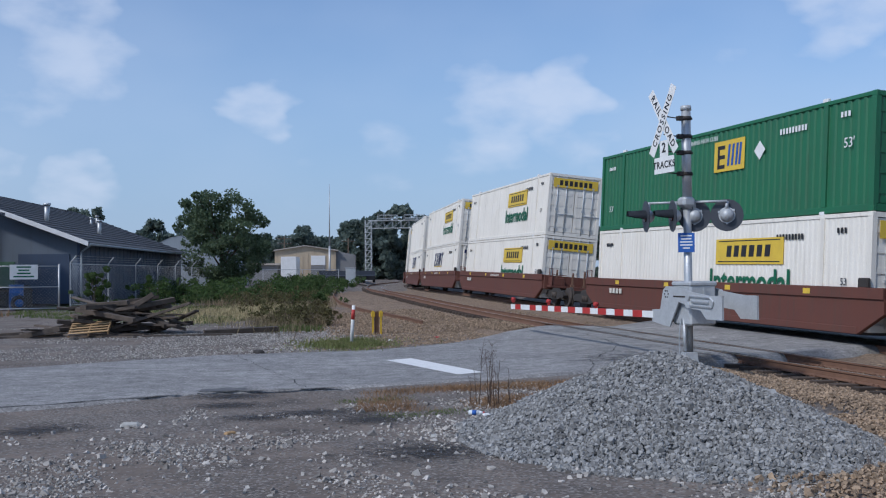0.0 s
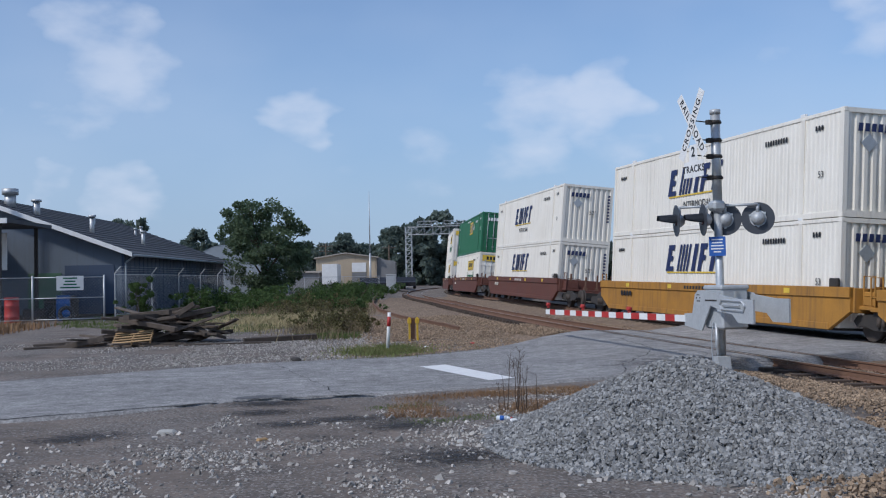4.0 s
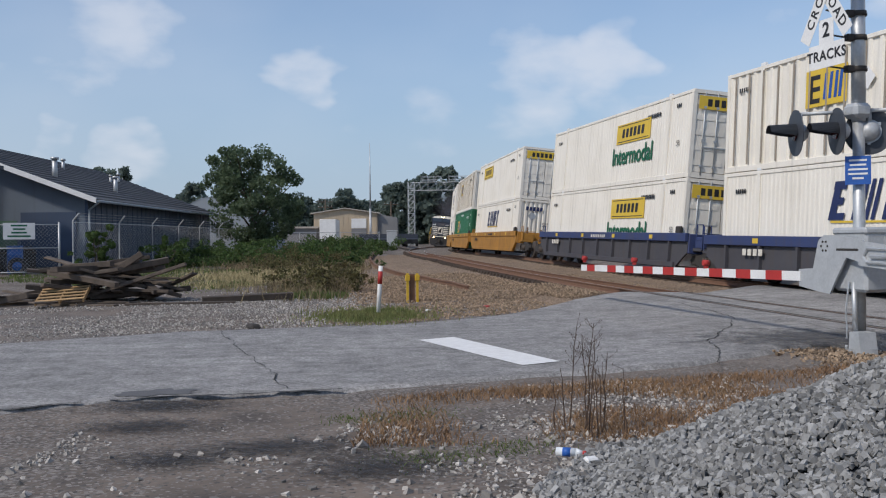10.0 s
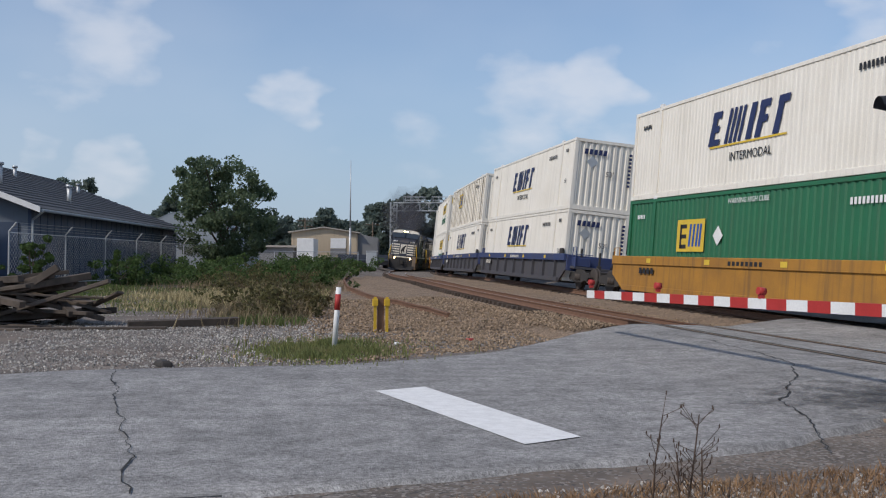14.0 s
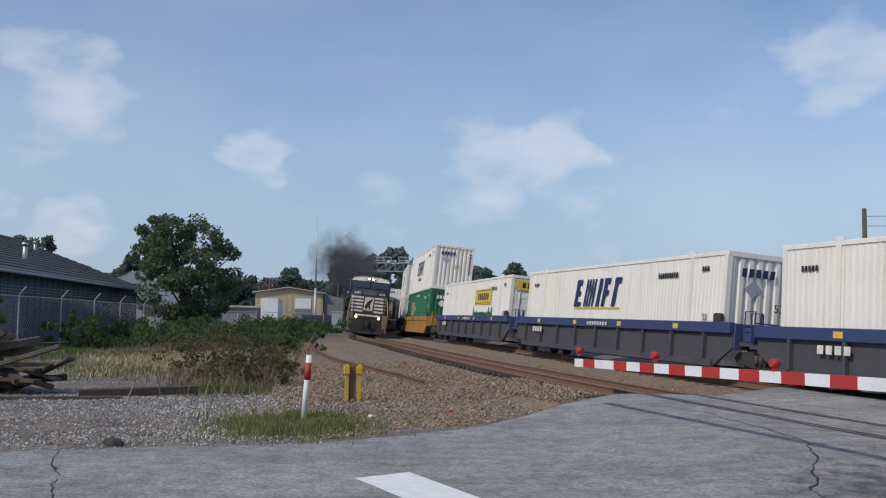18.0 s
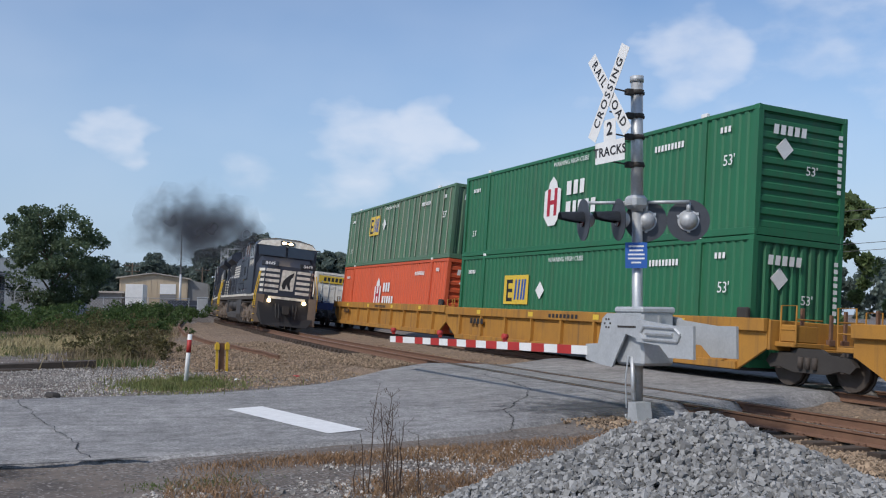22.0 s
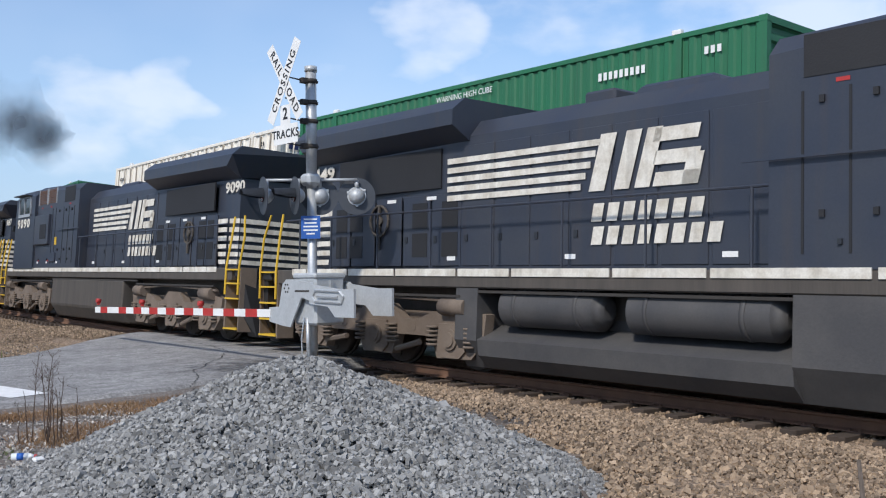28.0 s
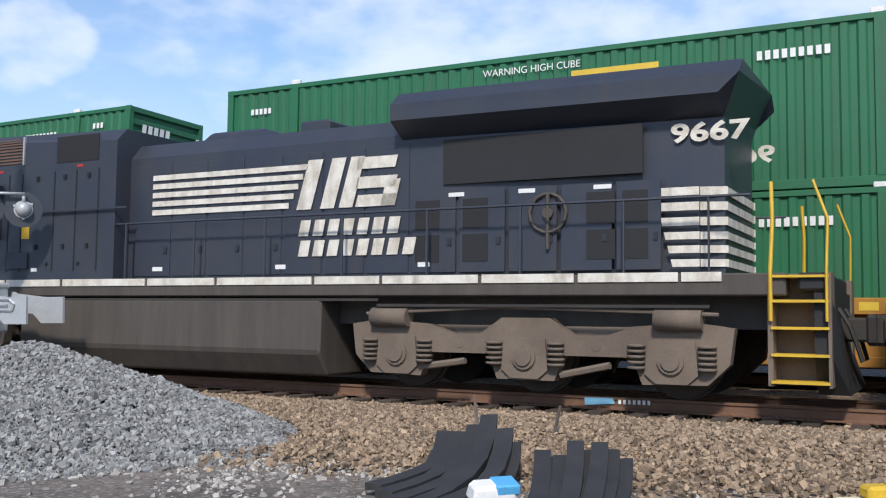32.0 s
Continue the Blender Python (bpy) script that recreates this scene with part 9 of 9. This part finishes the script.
crossing_signal()
far_signal()
posts()
plants()
wood_heap()
fences()
buildings()
masts()
small_things()
smoke()


# ---------------------------------------------------------------- what moves
FRONT = [(0, 213.5), (9, 141.3), (13, 109.3), (19, 61.0), (22, 36.5), (24, 20.8), (25, 12.75), (26, 3.5), (28, -16.5), (29, -26.7), (30, -36.8), (31, -46.8), (32, -57.6), (33.5, -73.6)]


def front_at(t):
    """Where the leading coupler of the freight train is along the near track."""
    ts, ss = zip(*FRONT)
    h = 0.8
    return sum(float(np.interp(t + k * h / 4, ts, ss, left=ss[0] - 8.02 * (t + k * h / 4) if t + k * h / 4 < 0 else None)) for k in range(-2, 3)) / 5


def motions():
    ticks = [0.5 * k for k in range(65)]
    for ob, p0, z in FAR_TRAIN:
        walk(ob, [(t, riding(p0 + SPEED * t, p0 + SPEED * t + BOX_L, SPACING) @ pose(0, 0, z)) for t in ticks])
    for ob, back, turned in LOCOS:
        rows = []
        for t in ticks:
            f = front_at(t) + back
            m = riding(f + 4.3 * LOCO_K, f + 16.9 * LOCO_K, 0.0) @ pose(0, -4.3 * LOCO_K, 0)
            rows.append((t, m @ pose(0, LOCO_L * LOCO_K, 0, 0, 0, 180) if turned else m))
        walk(ob, rows)
    for ob, back, z in NEAR_CARS:
        walk(ob, [(t, riding(front_at(t) + back, front_at(t) + back + BOX_L, 0.0) @ pose(0, 0, z)) for t in ticks])
    beats = [0.07 * k for k in range(458)]
    for ob, k in WHEELS:                             # the engines' wheels roll
        sign = 1 if ob.parent.parent is LOCOS[0][0] else -1
        walk(ob, [(t, pose(0, k, 0.535, sign * math.degrees((213.5 - front_at(t)) / 0.535))) for t in beats])
    for ob, back in SMOKE:
        rows = []
        for t in ticks:
            late = max(0.0, t - 25.2)                # the cloud stays behind and lifts once the engines draw away
            x, y, h = track(front_at(min(t, 25.2)) - 1.2 * late + back + 30, 0.0)
            rows.append((t, pose(x - 0.5 * late, y, 0.35 * late, 0, 0, -math.degrees(h)) @ pose(0, -30, 0)))
        walk(ob, rows)


motions()
